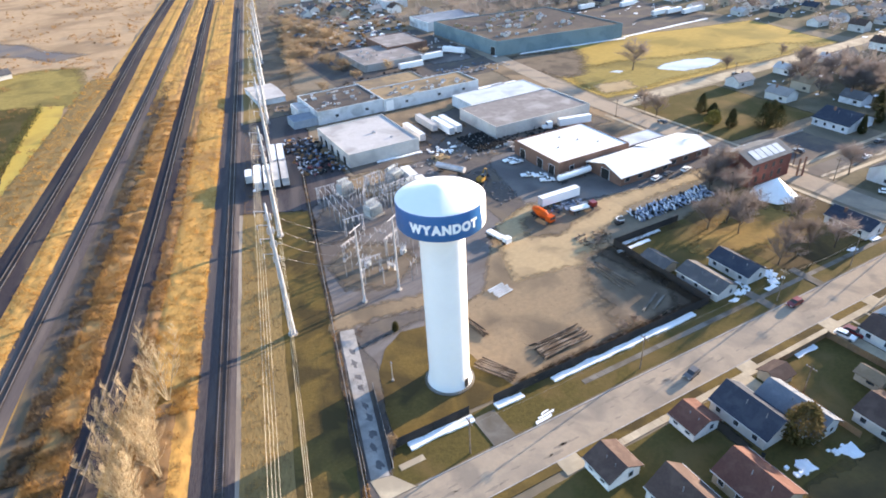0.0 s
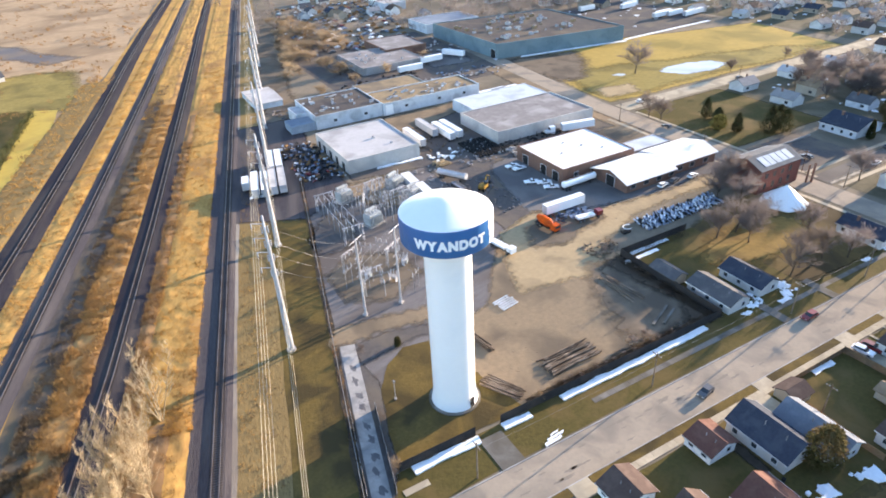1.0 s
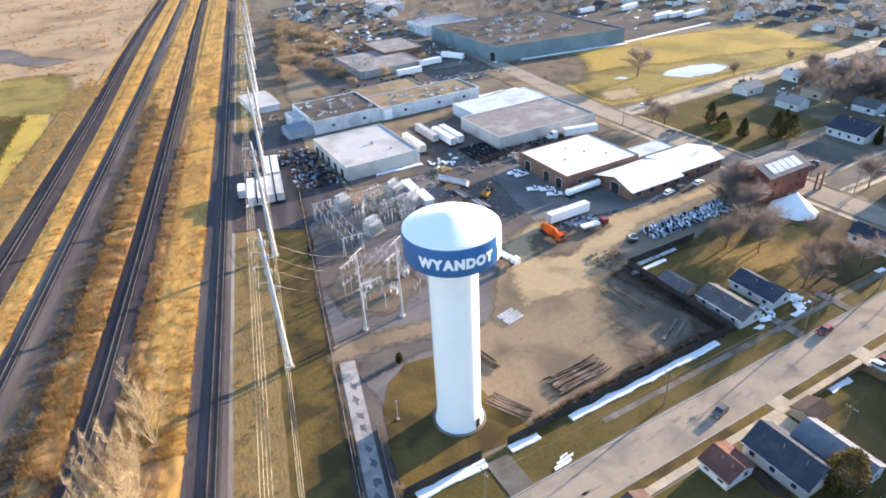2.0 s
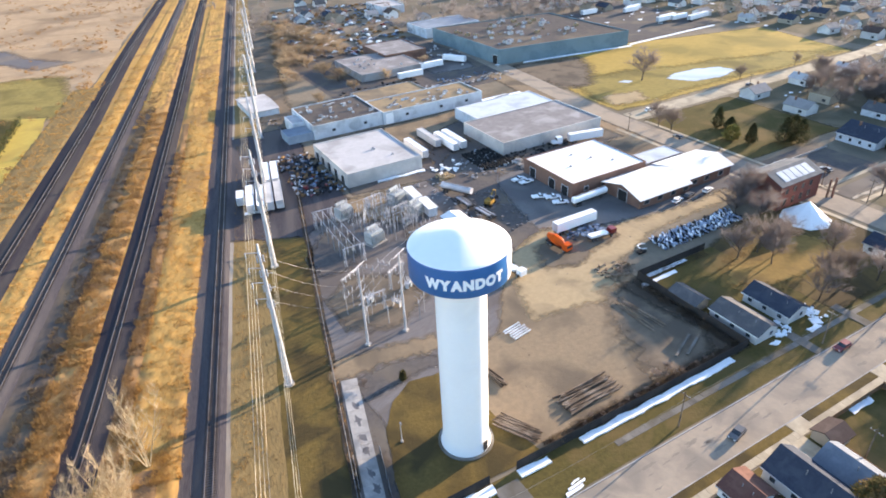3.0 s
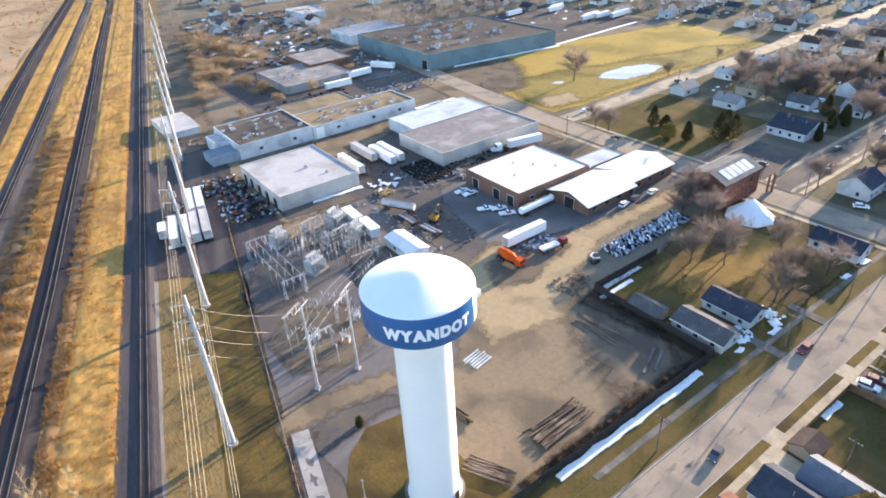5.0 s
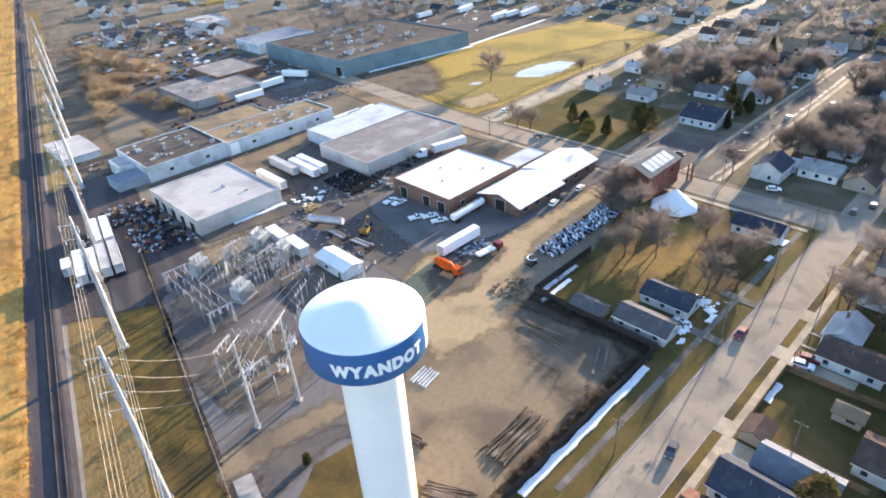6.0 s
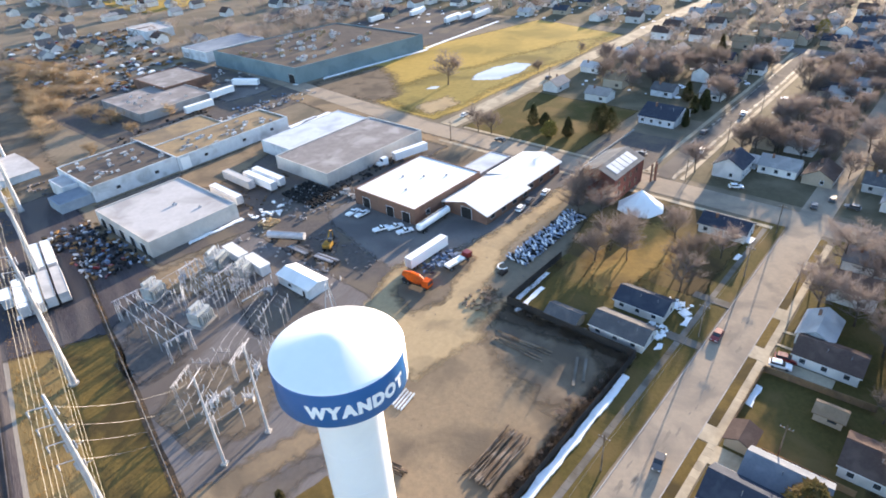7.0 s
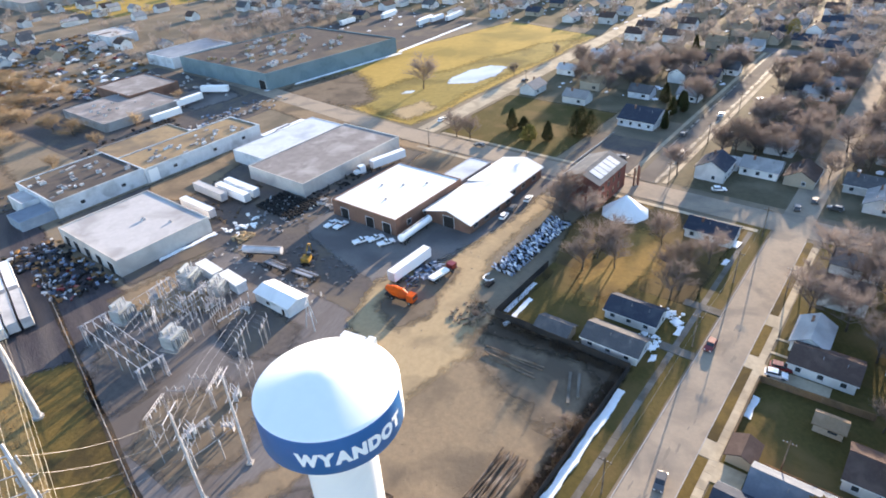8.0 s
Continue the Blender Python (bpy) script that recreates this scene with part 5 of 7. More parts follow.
def house(L, W, eave, ridge, wall, roof, x, y, turn, label, chimney=True, group="houses", windows="full"):
    """A gabled house, ridge along its own x, centred on its base."""
    h = thing("house", label, "house", x, y, 0, turn, group)
    part("wall", Geo().along_x([(-W / 2, 0), (W / 2, 0), (W / 2, eave), (0, ridge - 0.12), (-W / 2, eave)], -L / 2, L / 2), wall, h)
    r = part("roof", gable_roof(Geo(), -L / 2, L / 2, -W / 2, W / 2, eave, ridge, 0.45, 0.2), roof, h)
    if windows == "full":
        for s in (-1, 1):
            part("gutter", Geo().box(-L / 2 - 0.45, s * (W / 2 + 0.48) - 0.05, eave - 0.34, L / 2 + 0.45, s * (W / 2 + 0.48) + 0.05, eave - 0.12), "siding", h)
        drift(r, L, W, eave, ridge)
    if chimney:
        part("chimney", Geo().box(L * 0.18, W * 0.1, eave, L * 0.18 + 0.7, W * 0.1 + 0.6, ridge + 0.9), "brick", r)
    if windows == "few":
        for s in (-1, 1):
            part("window", Geo().box(-L * 0.3, s * W / 2 - 0.05, 1.0, -L * 0.3 + 1.6, s * W / 2 + 0.05, 2.2), "glass", h)
        part("window", Geo().box(L / 2 - 0.05, -1.6, 1.0, L / 2 + 0.05, 0.2, 2.3), "glass", h)
    if windows == "full":
        for k in range(max(2, int(L / 3.4))):
            wx = -L / 2 + (k + 0.6) * L / max(2, int(L / 3.4)) - 0.3
            for s in (-1, 1):
                opening(h, "window", wx, s * W / 2, 1.0, 1.1, 1.2, "s" if s < 0 else "n")
        for s in (-1, 1):
            opening(h, "window", s * L / 2, -1.4, 1.0, 1.0, 1.2, "e" if s > 0 else "w")
        opening(h, "door", L / 2, 1.2, 0.1, 0.95, 2.05, "e", "dark")
    return h


house(13.0, 7.2, 2.7, 4.4, "siding", "shingle_grey", 74.6, -5.4, 90, "small white house with dark grey roof", False, "street houses")
house(12.2, 7.2, 2.7, 4.6, "siding", "shingle_slate", 86.8, -5.0, 90, "small white house with dark slate roof", False, "street houses")
house(8.0, 4.8, 2.4, 3.6, "siding_tan", "shingle_grey", 66.9 + 4.5, 8.0, 90, "low garage with dark grey roof", False, "garages", "few")
house(13.0, 8.0, 3.0, 5.0, "siding", "shingle_slate", 134.0, -8.0, 90, "house with dark slate roof beside the avenue", True, "street houses")
SOUTH = [
    (6.4, 7.4, 2.6, 4.5, "siding", "shingle_brown", 13.3, -37.2, 90, "small garage with brown and tan roof"),
    (6.0, 6.8, 2.5, 4.1, "siding", "shingle_red", 34.4, -37.3, 90, "small garage with rusty red roof"),
    (12.6, 8.2, 3.0, 5.9, "siding", "shingle_slate", 44.6, -42.3, 90, "long white house with slate blue roof"),
    (11.0, 9.0, 3.1, 6.2, "siding_tan", "shingle_red", 31.3, -53.8, 90, "house with rusty brown roof"),
    (11.0, 8.6, 3.0, 6.4, "siding", "shingle_brown", 18.6, -50.2, 90, "house with dark brown roof"),
    (12.8, 7.0, 3.0, 5.3, "siding", "shingle_blue", 52.8, -46.2, 90, "long house with pale blue-grey roof"),
    (5.2, 4.6, 2.2, 3.3, "siding_tan", "shingle_brown", 59.0, -37.2, 0, "brown-roofed garden shed by a fence"),
    (12.0, 9.0, 3.0, 5.2, "siding", "shingle_brown", 66.0, -58.5, 90, "house with brown roof and white trim"),
    (5.0, 3.6, 2.2, 3.2, "siding_tan", "shingle_tan", 74.6, -48.4, 90, "beige garden shed on the lawn"),
    (12.5, 8.0, 2.9, 4.8, "siding", "shingle_brown", 91.0, -44.5, 90, "house with brown roof beside a driveway"),
]
for i, r in enumerate(SOUTH):
    house(*r, chimney=False, group="houses south of the street", windows="few" if i in (6, 8) else "full")

KINDS = []
for i, (wl, rf, L, W, e, r) in enumerate((("siding", "shingle_grey", 11, 8, 3.0, 5.6), ("siding", "shingle_brown", 10, 8, 4.4, 7.0), ("siding_tan", "shingle_slate", 11, 7.5, 3.2, 5.8), ("siding", "shingle_pale", 9.5, 7.6, 3.0, 5.4), ("siding", "roof_grey", 11, 8, 3.2, 5.6), ("siding_tan", "shingle_tan", 10, 7.6, 4.2, 6.6), ("siding", "roof_pale", 10, 7, 3.0, 5.0))):
    words = rf.replace("shingle_", "").replace("roof_", "").replace("slate", "slate blue")
    KINDS.append([wl, rf, L, W, e, r, "suburban house with a %s roof among bare trees" % words, None])


def place_house(x, y, turn):
    k = random.choice(KINDS)
    if k[7] is None:
        k[7] = house(k[2], k[3], k[4], k[5], k[0], k[1], x, y, turn, k[6], True, "suburb houses", "few")
    else:
        copy_thing(k[7], pose(x, y, 0, 0, 0, turn))


TAKEN = []
for L, W, e, r, wl, rf, x, y, t, lab in (
    (11, 9.5, 4.4, 7.2, "siding", "shingle_slate", 174.5, 4.2, 0, "two-storey white house with blue-grey roof at the corner"),
    (6, 5, 2.6, 4.2, "wall_white", "roof_pale", 183.5, 1.5, 90, "small white garage with pale roof"),
    (12, 9, 3.0, 5.4, "siding", "shingle_pale", 184, -8.5, 90, "house with pale grey roof across the avenue"),
    (11, 9, 3.0, 5.6, "siding_tan", "shingle_brown", 184, -21.0, 0, "tan house with brown roof across the avenue"),
    (10, 8, 3.0, 5.4, "siding", "shingle_grey", 186, -38.0, 90, "house with grey roof across the avenue"),
    (11, 8, 3.0, 5.4, "siding", "shingle_pale", 176, -44.0, 0, "house with pale roof beside the avenue"),
    (15, 17, 3.2, 6.4, "wall_white", "shingle_slate", 211, 44, 90, "large white building with a dark slate roof"),
    (10, 8, 3.0, 5.4, "wall_white", "shingle_grey", 241, 57, 90, "white house with grey roof behind the large building"),
):
    house(L, W, e, r, wl, rf, x, y, t, lab, L < 20 and L > 8, "suburb houses", "full" if x < 230 else "few")
    TAKEN.append((x, y))
ROWS_OF_HOUSES = [(-42, 100, 560), (-62, 100, 560), (-76, 20, 560), (-100, 30, 560), (-11, 206, 640), (1, 190, 680), (37, 216, 700), (52, 222, 700), (80, 222, 720), (103, 225, 720), (132, 352, 760), (160, 368, 760), (190, 375, 780), (-125, 40, 500), (215, 360, 800), (245, 352, 820), (280, 352, 840), (310, 300, 860), (345, 290, 880), (380, 290, 900), (420, 290, 920)]
FAR = [Geo(), Geo(), Geo(), Geo()]
SPOTS = []
for y, x0, x1 in ROWS_OF_HOUSES:
    x = x0
    while x < x1:
        if not 142 < x < 162 and random.random() < 0.82:
            SPOTS.append((x + random.uniform(-1.5, 1.5), y + random.uniform(-3, 3), random.choice((0, 90, 90))))
        x += random.uniform(14, 19)
for _ in range(70):
    SPOTS.append((random.uniform(220, 520), random.uniform(345, 760), random.choice((0, 90))))
for _ in range(50):
    u, v = random.uniform(40, 150), random.uniform(420, 900)
    SPOTS.append((*rail_xy(u, v), random.choice((0, 90))))
SPOTS += [(-104, 379, 20), (-112, 352, 20), (-118, 392, 20), (-125, 300, 20)]
SPOTS = [p for p in SPOTS if all(abs(p[0] - x) > (20 if x == 211 else 13) or abs(p[1] - y) > (16 if x == 211 else 11) for x, y in TAKEN)]
SPOTS.sort(key=lambda p: math.hypot(p[0] + 35, p[1] + 55))
for i, (x, y, t) in enumerate(SPOTS):
    if i < 215:
        place_house(x, y, t)
        continue
    L, W, e, r = random.uniform(9, 13), random.uniform(7, 9), random.uniform(2.8, 4.6), random.uniform(5.2, 7.2)
    w, f = Geo().along_x([(-W / 2, 0), (W / 2, 0), (W / 2, e), (0, r - 0.1), (-W / 2, e)], -L / 2, L / 2), gable_roof(Geo(), -L / 2, L / 2, -W / 2, W / 2, e, r, 0.4, 0.2)
    for src, dst in ((w, FAR[0]), (f, random.choice(FAR[1:]))):
        dst.add([(x + (p[0] if not t else -p[1]), y + (p[1] if not t else p[0]), p[2]) for p in src.v], src.f)
far = Geo()
slots, marks = ("siding", "shingle_grey", "shingle_brown", "shingle_pale"), []
for k, q in enumerate(FAR):
    far.add(q.v, q.f)
    marks += [k] * len(q.f)
far_me = bpy.data.meshes.new("far_houses")
far_me.from_pydata(far.v, [], far.f)
for k in slots:
    far_me.materials.append(M[k])
far_me.polygons.foreach_set("material_index", marks)
tagged(new("far_houses", far_me), "distant suburb of small gabled houses", "houses", kind="stuff")


# ---- trees ----
def branches(height, seed, spread, twigs, blade=0.035, low=0.3, fan=(9, 5), trunk_share=0.5):
    """Trunk and crown of a bare tree: tapered limbs, then a haze of fine twigs."""
    rnd = random.Random(seed)
    trunk, crown = Geo(), Geo()
    ends = []

    def grow(p, d, length, r, level):
        pts = [Vector(p)]
        for _ in range(3):
            d = (d + Vector((rnd.uniform(-1, 1), rnd.uniform(-1, 1), rnd.uniform(-0.2, 0.6))) * (0.10 if level == 0 else 0.22)).normalized()
            pts.append(pts[-1] + d * length / 3)
        (trunk if level == 0 else crown).path(pts, [max(r * (1 - 0.27 * i), 0.01) for i in range(4)], 6 if level == 0 else 3)
        if level >= 1:
            ends.append(pts)
        if level == len(fan):
            ends.append(pts)
            ends.append(pts)
            return
        for k in range(fan[level]):
            f = rnd.uniform(low, 1.0) if level == 0 else rnd.uniform(0.25, 1.0)
            i = min(int(f * 3), 2)
            q = pts[i].lerp(pts[i + 1], f * 3 - i)
            az = k * 2.4 + rnd.uniform(-0.6, 0.6)
            nd = (d * 0.7 + Vector((math.cos(az), math.sin(az), 0)) * spread * rnd.uniform(0.7, 1.3) + Vector((0, 0, 0.15))).normalized()
            grow(q, nd, length * rnd.uniform(0.55, 0.8) * (1.25 - 0.45 * f), r * rnd.uniform(0.38, 0.5), level + 1)

    grow((0, 0, 0), Vector((0, 0, 1)), height * trunk_share, height * 0.017, 0)
    for _ in range(twigs):
        pts = rnd.choice(ends)
        i = rnd.randrange(3)
        p = pts[i].lerp(pts[i + 1], rnd.random())
        d = (pts[3] - pts[0]).normalized() * 0.8 + Vector((rnd.uniform(-1, 1), rnd.uniform(-1, 1), rnd.uniform(-0.4, 0.9)))
        e = Vector((rnd.uniform(-1, 1), rnd.uniform(-1, 1), rnd.uniform(-1, 1))).normalized() * blade
        crown.add([p - e, p + e, p + d.normalized() * height * rnd.uniform(0.07, 0.19)], [(0, 1, 2)])
    return trunk, crown


def bare_tree(height, seed, x, y, spread=0.75, twigs=3300, bark="bark", twig="twig", label="bare brown deciduous tree with fine twigs", blade=0.024, low=0.3, fan=(12, 6), name="bare_tree", group="bare trees"):
    t = thing(name, label, "bush" if name == "bush" else "tree", x, y, 0, random.uniform(0, 360), group)
    trunk, crown = branches(height, seed, spread, twigs, blade, low, fan)
    part("trunk", trunk, bark, t)
    part("crown", crown, twig, t)
    return t


def pale_tree(height, seed, x, y):
    """Several slim pale stems from one base, fanning upward into fine upright twigs."""
    rnd = random.Random(seed)
    t = thing("pale_tree", "tall pale many-stemmed bare tree beside the railway track", "tree", x, y, 0, 0, "pale trees")
    stems, limbs = Geo(), Geo()
    for k in range(5):
        az, lean = k * 1.3 + rnd.uniform(-0.5, 0.5), rnd.uniform(0.08, 0.34)
        d = Vector((math.cos(az) * lean, math.sin(az) * lean, 1)).normalized()
        H = height * rnd.uniform(0.7, 1.0)
        pts = [Vector((math.cos(az) * 0.3, math.sin(az) * 0.3, 0))]
        for i in range(6):
            d = (d + Vector((rnd.uniform(-1, 1), rnd.uniform(-1, 1), 0.5)) * 0.06).normalized()
            pts.append(pts[-1] + d * H / 6)
        stems.path(pts, [height * 0.0065 * (1 - 0.15 * i) for i in range(7)], 5)
        for j in range(17):
            f = 0.2 + 0.79 * (j + rnd.random()) / 17
            i = min(int(f * 6), 5)
            q = pts[i].lerp(pts[i + 1], f * 6 - i)
            a = rnd.random() * 6.283
            nd = (Vector((math.cos(a), math.sin(a), 0)) * 0.62 + Vector((0, 0, 0.8))).normalized()
            ln = H * 0.30 * (1.15 - f) + 0.6
            m = q + nd * ln * 0.5
            e = m + (nd + Vector((0, 0, 0.35))).normalized() * ln * 0.5
            limbs.path([q, m, e], [0.05, 0.032, 0.012], 3)
            for _ in range(70):
                g = rnd.random()
                p = q.lerp(m, g * 2) if g < 0.5 else m.lerp(e, g * 2 - 1)
                b = rnd.random() * 6.283
                w = (Vector((math.cos(b), math.sin(b), 0)) * 0.6 + Vector((0, 0, 0.7))).normalized()
                s = w.cross(Vector((0.3, 0.5, 0.8))).normalized() * 0.016
                limbs.add([p - s, p + s, p + w * rnd.uniform(0.6, 1.7)], [(0, 1, 2)])
    part("trunk", stems, "pale_bark", t, "slim pale stems")
    part("crown", limbs, "pale_bark", t)


TREES = []


def place_tree(x, y, scale=1.0):
    if len(TREES) < 7:
        TREES.append(bare_tree(12.5, 20 + len(TREES), x, y, random.uniform(0.75, 1.05), low=random.uniform(0.1, 0.3)))
        return
    t = copy_thing(random.choice(TREES), pose(x, y, 0, 0, 0, random.uniform(0, 360)))
    s = scale * random.uniform(0.85, 1.15)
    t.scale = (s * random.uniform(0.9, 1.2), s * random.uniform(0.9, 1.2), s)


for k, (u, v, h) in enumerate(((-11.6, 25.0, 20), (-14.5, 13.0, 19), (-11.0, 3.5, 18), (-17.0, 3.0, 17), (-18.4, 11.0, 15), (-13.5, -6.0, 17), (-12.5, 9.0, 16), (-15.5, -1.5, 16))):
    pale_tree(h, 5 + k, *rail_xy(u, v))
for x, y, s in ((114, 11, 1.3), (108, -5, 1.1), (113, -8.5, 1.2), (104, 8, 1.0), (122, 2, 1.2), (119, -12, 1.0), (99, -9, 0.9), (121, 25, 1.0), (106, 14, 1.2), (99, 15, 1.1), (118, 31, 1.2), (124, 35, 1.2), (127.5, 38, 1.0), (203, 155, 1.5), (159.5, 102, 0.9), (160.5, 96, 0.9), (241, 125.5, 0.7), (285, 125.5, 0.6), (133, -38, 1.2), (110, -38, 1.3), (100, -53, 1.2), (120, -52, 1.2), (118, -34.5, 0.9), (108, -46, 1.1), (126, -45, 1.2), (140, -46, 1.1), (195, -12, 1.2), (190, -28, 1.1), (208, -8, 1.1), (216, -29, 1.2), (195, 3, 1.2), (203, 5, 1.3), (190, 7, 1.0), (198, -4, 1.2)):
    place_tree(x, y, s)
WOOD = []
for _ in range(1150):
    x, y = 160 + 620 * random.random() ** 1.3, random.choice((-88, -68, -52, -48, -36, -20, -12, -6, 3, 6, 28, 42, 65, 70, 92, 108, 145, 175, 205, 230, 262, 300, 330)) + random.uniform(-9, 9)
    if (y > 116 and x < 350) or abs(y + 26) < 5.5 or abs(y - 116) < (12 if x < 350 else 5.5) or (x < 352 and abs(y - 22) < 5.5) or (x < 270 and -22 < y < 14 and random.random() < 0.55) or (160 < x < 238 and 24 < y < 111) or (x < 172 and -50 < y < 12) or any(abs(x - a) < 11 and abs(y - b) < 9 for a, b in TAKEN):
        continue
    WOOD.append((x, y, random.uniform(0.65, 1.2)))
for _ in range(170):
    WOOD.append((random.uniform(238, 540), random.choice((35, 42, 58, 68, 84, 92)) + random.uniform(-5, 5), random.uniform(0.6, 1.1)))
for x in range(196, 560, 9):
    for y in (-34.5, -18.5):
        WOOD.append((x + random.uniform(-3, 3), y + random.uniform(-1.5, 1.5), random.uniform(0.6, 1.0)))
for _ in range(420):
    WOOD.append((random.uniform(60, 520), random.uniform(335, 760), random.uniform(0.6, 1.1)))
for _ in range(120):
    WOOD.append((random.uniform(200, 330), random.uniform(312, 375), random.uniform(0.7, 1.1)))
for _ in range(45):
    WOOD.append((random.uniform(60, 150), random.uniform(-110, -56), random.uniform(0.7, 1.1)))
WOOD.sort(key=lambda p: math.hypot(p[0] + 35, p[1] + 55))
for p in WOOD[:235]:
    place_tree(*p)
haze = Geo()
small = [branches(12, 60 + k, 1.0, 430, 0.055, 0.12, (6, 3)) for k in range(4)]
for x, y, s in WOOD[235:]:
    for q in random.choice(small):
        a = random.uniform(0, 6.28)
        c, d = math.cos(a) * s, math.sin(a) * s
        haze.add([(x + p[0] * c - p[1] * d, y + p[0] * d + p[1] * c, p[2] * s) for p in q.v], q.f)
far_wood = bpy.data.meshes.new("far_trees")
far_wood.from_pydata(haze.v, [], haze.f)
# far trees take the twig tone with haze in its colour
far_wood.materials.append(M["hazy_twig"])
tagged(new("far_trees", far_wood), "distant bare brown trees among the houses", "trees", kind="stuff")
AMBER = [bare_tree(9, 91 + k, *rail_xy(45 + 20 * k, 240 + 15 * k), 1.15, 2300, "bark", "amber_twig", "golden brown bushy tree beside the rail yard", 0.028, 0.02, (14, 6), "bushy_tree", "bushy trees") for k in range(3)]
for _ in range(165):
    u, v = random.uniform(28, 118), 278 + 200 * random.random() ** 1.1
    x, y = rail_xy(u, v)
    if (y > 264 and 105 < x < 145) or (80 < x < 127 and 238 < y < 291) or (x > 60 and y < 236) or (x > 145 and y > 305):
        continue
    t = copy_thing(random.choice(AMBER), pose(x, y, 0, 0, 0, random.uniform(0, 360)))
    s = random.uniform(0.5, 1.45)
    t.scale = (s * random.uniform(1.1, 1.6), s * random.uniform(1.1, 1.6), s * 0.85)


def conifer(h, r, x, y, mat="needle", label="dark green conifer on the lawn", slim=0.75):
    t = thing("conifer", label, "tree", x, y, 0, 0, "evergreen trees")
    part("trunk", Geo().tube((0, 0, 0), (0, 0, h * 0.9), 0.2, 0.05), "bark", t)
    g = Geo()
    lumps = [random.uniform(0.75, 1.15) for _ in range(24)]
    for i in range(2200):
        f = random.random()
        a = random.random() * 6.283
        rad = r * min(1.0, 0.45 + 3 * f) * (1 - f) ** slim * random.uniform(0.5, 1.05) * lumps[int(a * 1.27) + 8 * int(f * 3)]
        c = Vector((math.cos(a) * rad, math.sin(a) * rad, h * (0.06 + 0.92 * f)))
        s = random.uniform(0.25, 0.55)
        d = Vector((math.cos(a) + random.uniform(-0.7, 0.7), math.sin(a) + random.uniform(-0.7, 0.7), random.uniform(-0.5, 0.6))).normalized() * s * 1.5
        e = Vector((-math.sin(a), math.cos(a), random.uniform(-0.6, 0.6))) * s * 0.55
        g.add([c - e, c + e, c + d], [(0, 1, 2)])
    part("crown", g, mat, t)
    return t


for x, y, h, r in ((178, 87, 9, 3.2), (174, 68, 8, 3.0), (184.5, 61, 11, 5.0), (188, 57, 10, 4.6), (191, 62, 10, 4.4), (237.5, 45, 9, 3.2), (236, 37, 7, 2.8), (181, 83, 5, 3.5)):
    conifer(h, r, x, y)
conifer(9.5, 4.2, 48.2, -50.6, "pine", "broad dark pine beside the house", 0.4)
conifer(6, 4.0, 171.5, 75, "willow", "yellow-green leafy shrub tree", 0.4)

# ---- yard: logs, beams, pipes ----
def log_pile(x, y, turn, length, count, r, label, spread):
    p = thing("log_pile", label, "logs", x, y, 0.08, turn, "log piles")
    me = Geo().tube((-length / 2, 0, 0), (length / 2, 0, 0), r, r * 0.8, 8).mesh("log", M["log"])
    for i in range(count):
        k = part("log", me, "log", p)
        k.matrix_basis = pose(random.uniform(-1, 1), random.uniform(-spread, spread), r + (0.0 if i < count * 0.6 else 2 * r * 0.85) , 0, 0, random.uniform(-5, 5))


log_pile(28.6, -3.2, 2, 13, 36, 0.2, "long dark wooden utility poles stacked on the dirt", 2.6)
log_pile(10.2, -3.2, -62, 8.5, 34, 0.17, "brown timber logs stacked beside the tower", 2.0)
log_pile(14.6, 12.5, -80, 8.0, 13, 0.22, "dark timber beams lying in the yard", 1.1)
log_pile(57.2, 11.3, -88, 13.0, 6, 0.15, "dark poles lying along the fence", 2.2)
pp = thing("pipe_stack", "stack of white pipes on the dirt yard", "pipes", 28.0, 22.0, 0.08, 10, "pipes")
me = Geo().tube((-2.6, 0, 0), (2.6, 0, 0), 0.22, n=10).mesh("pipe", M["wall_white"])
for i in range(6):
    part("pipe", me, "wall_white", pp).location = (random.uniform(-0.6, 0.6), -2.0 + i * 0.78, 0.24)
for dx in (-1.6, 1.6):
    part("bearer", Geo().box(dx - 0.1, -2.6, -0.06, dx + 0.1, 2.6, 0.03), "log", pp)
for dx, dy, L in ((0, 0, 4.6), (1.6, -1.4, 3.6)):
    solid("concrete_beam", Geo().box(-L, -0.32, 0.08, L, 0.32, 0.6, radians(24), 0, 0), "old_walk", "long grey concrete beam on the mud", "beam", "concrete beams").location = (57 + dx, -3.2 + dy, 0)
HEAPS = {"pipe_blue": (Geo(), "blue plastic pipe fittings stacked in rows"), "white_paint": (Geo(), "white pipe fittings stacked in rows"), "dark": (Geo(), "dark pipe ends stacked in rows")}
for i in range(34):
    for j in range(9):
        for z in ((0.3,), (0.3, 0.85), (0.3, 0.85, 1.4))[random.randrange(3)]:
            g = HEAPS[random.choice(("pipe_blue", "pipe_blue", "white_paint", "dark", "dark"))][0]
            x, y, a = 86 + i + random.uniform(-0.25, 0.25), 29.3 + j * 0.72 + random.uniform(-0.2, 0.2), 1.25 + random.uniform(-0.35, 0.35)
            g.tube((x - 0.45 * math.cos(a), y - 0.45 * math.sin(a), z), (x + 0.45 * math.cos(a), y + 0.45 * math.sin(a), z + random.uniform(-0.1, 0.2)), 0.24, n=7)
for m, (g, lab) in HEAPS.items():
    solid("pipe_fittings", g, m, lab, "pipes", kind="stuff")


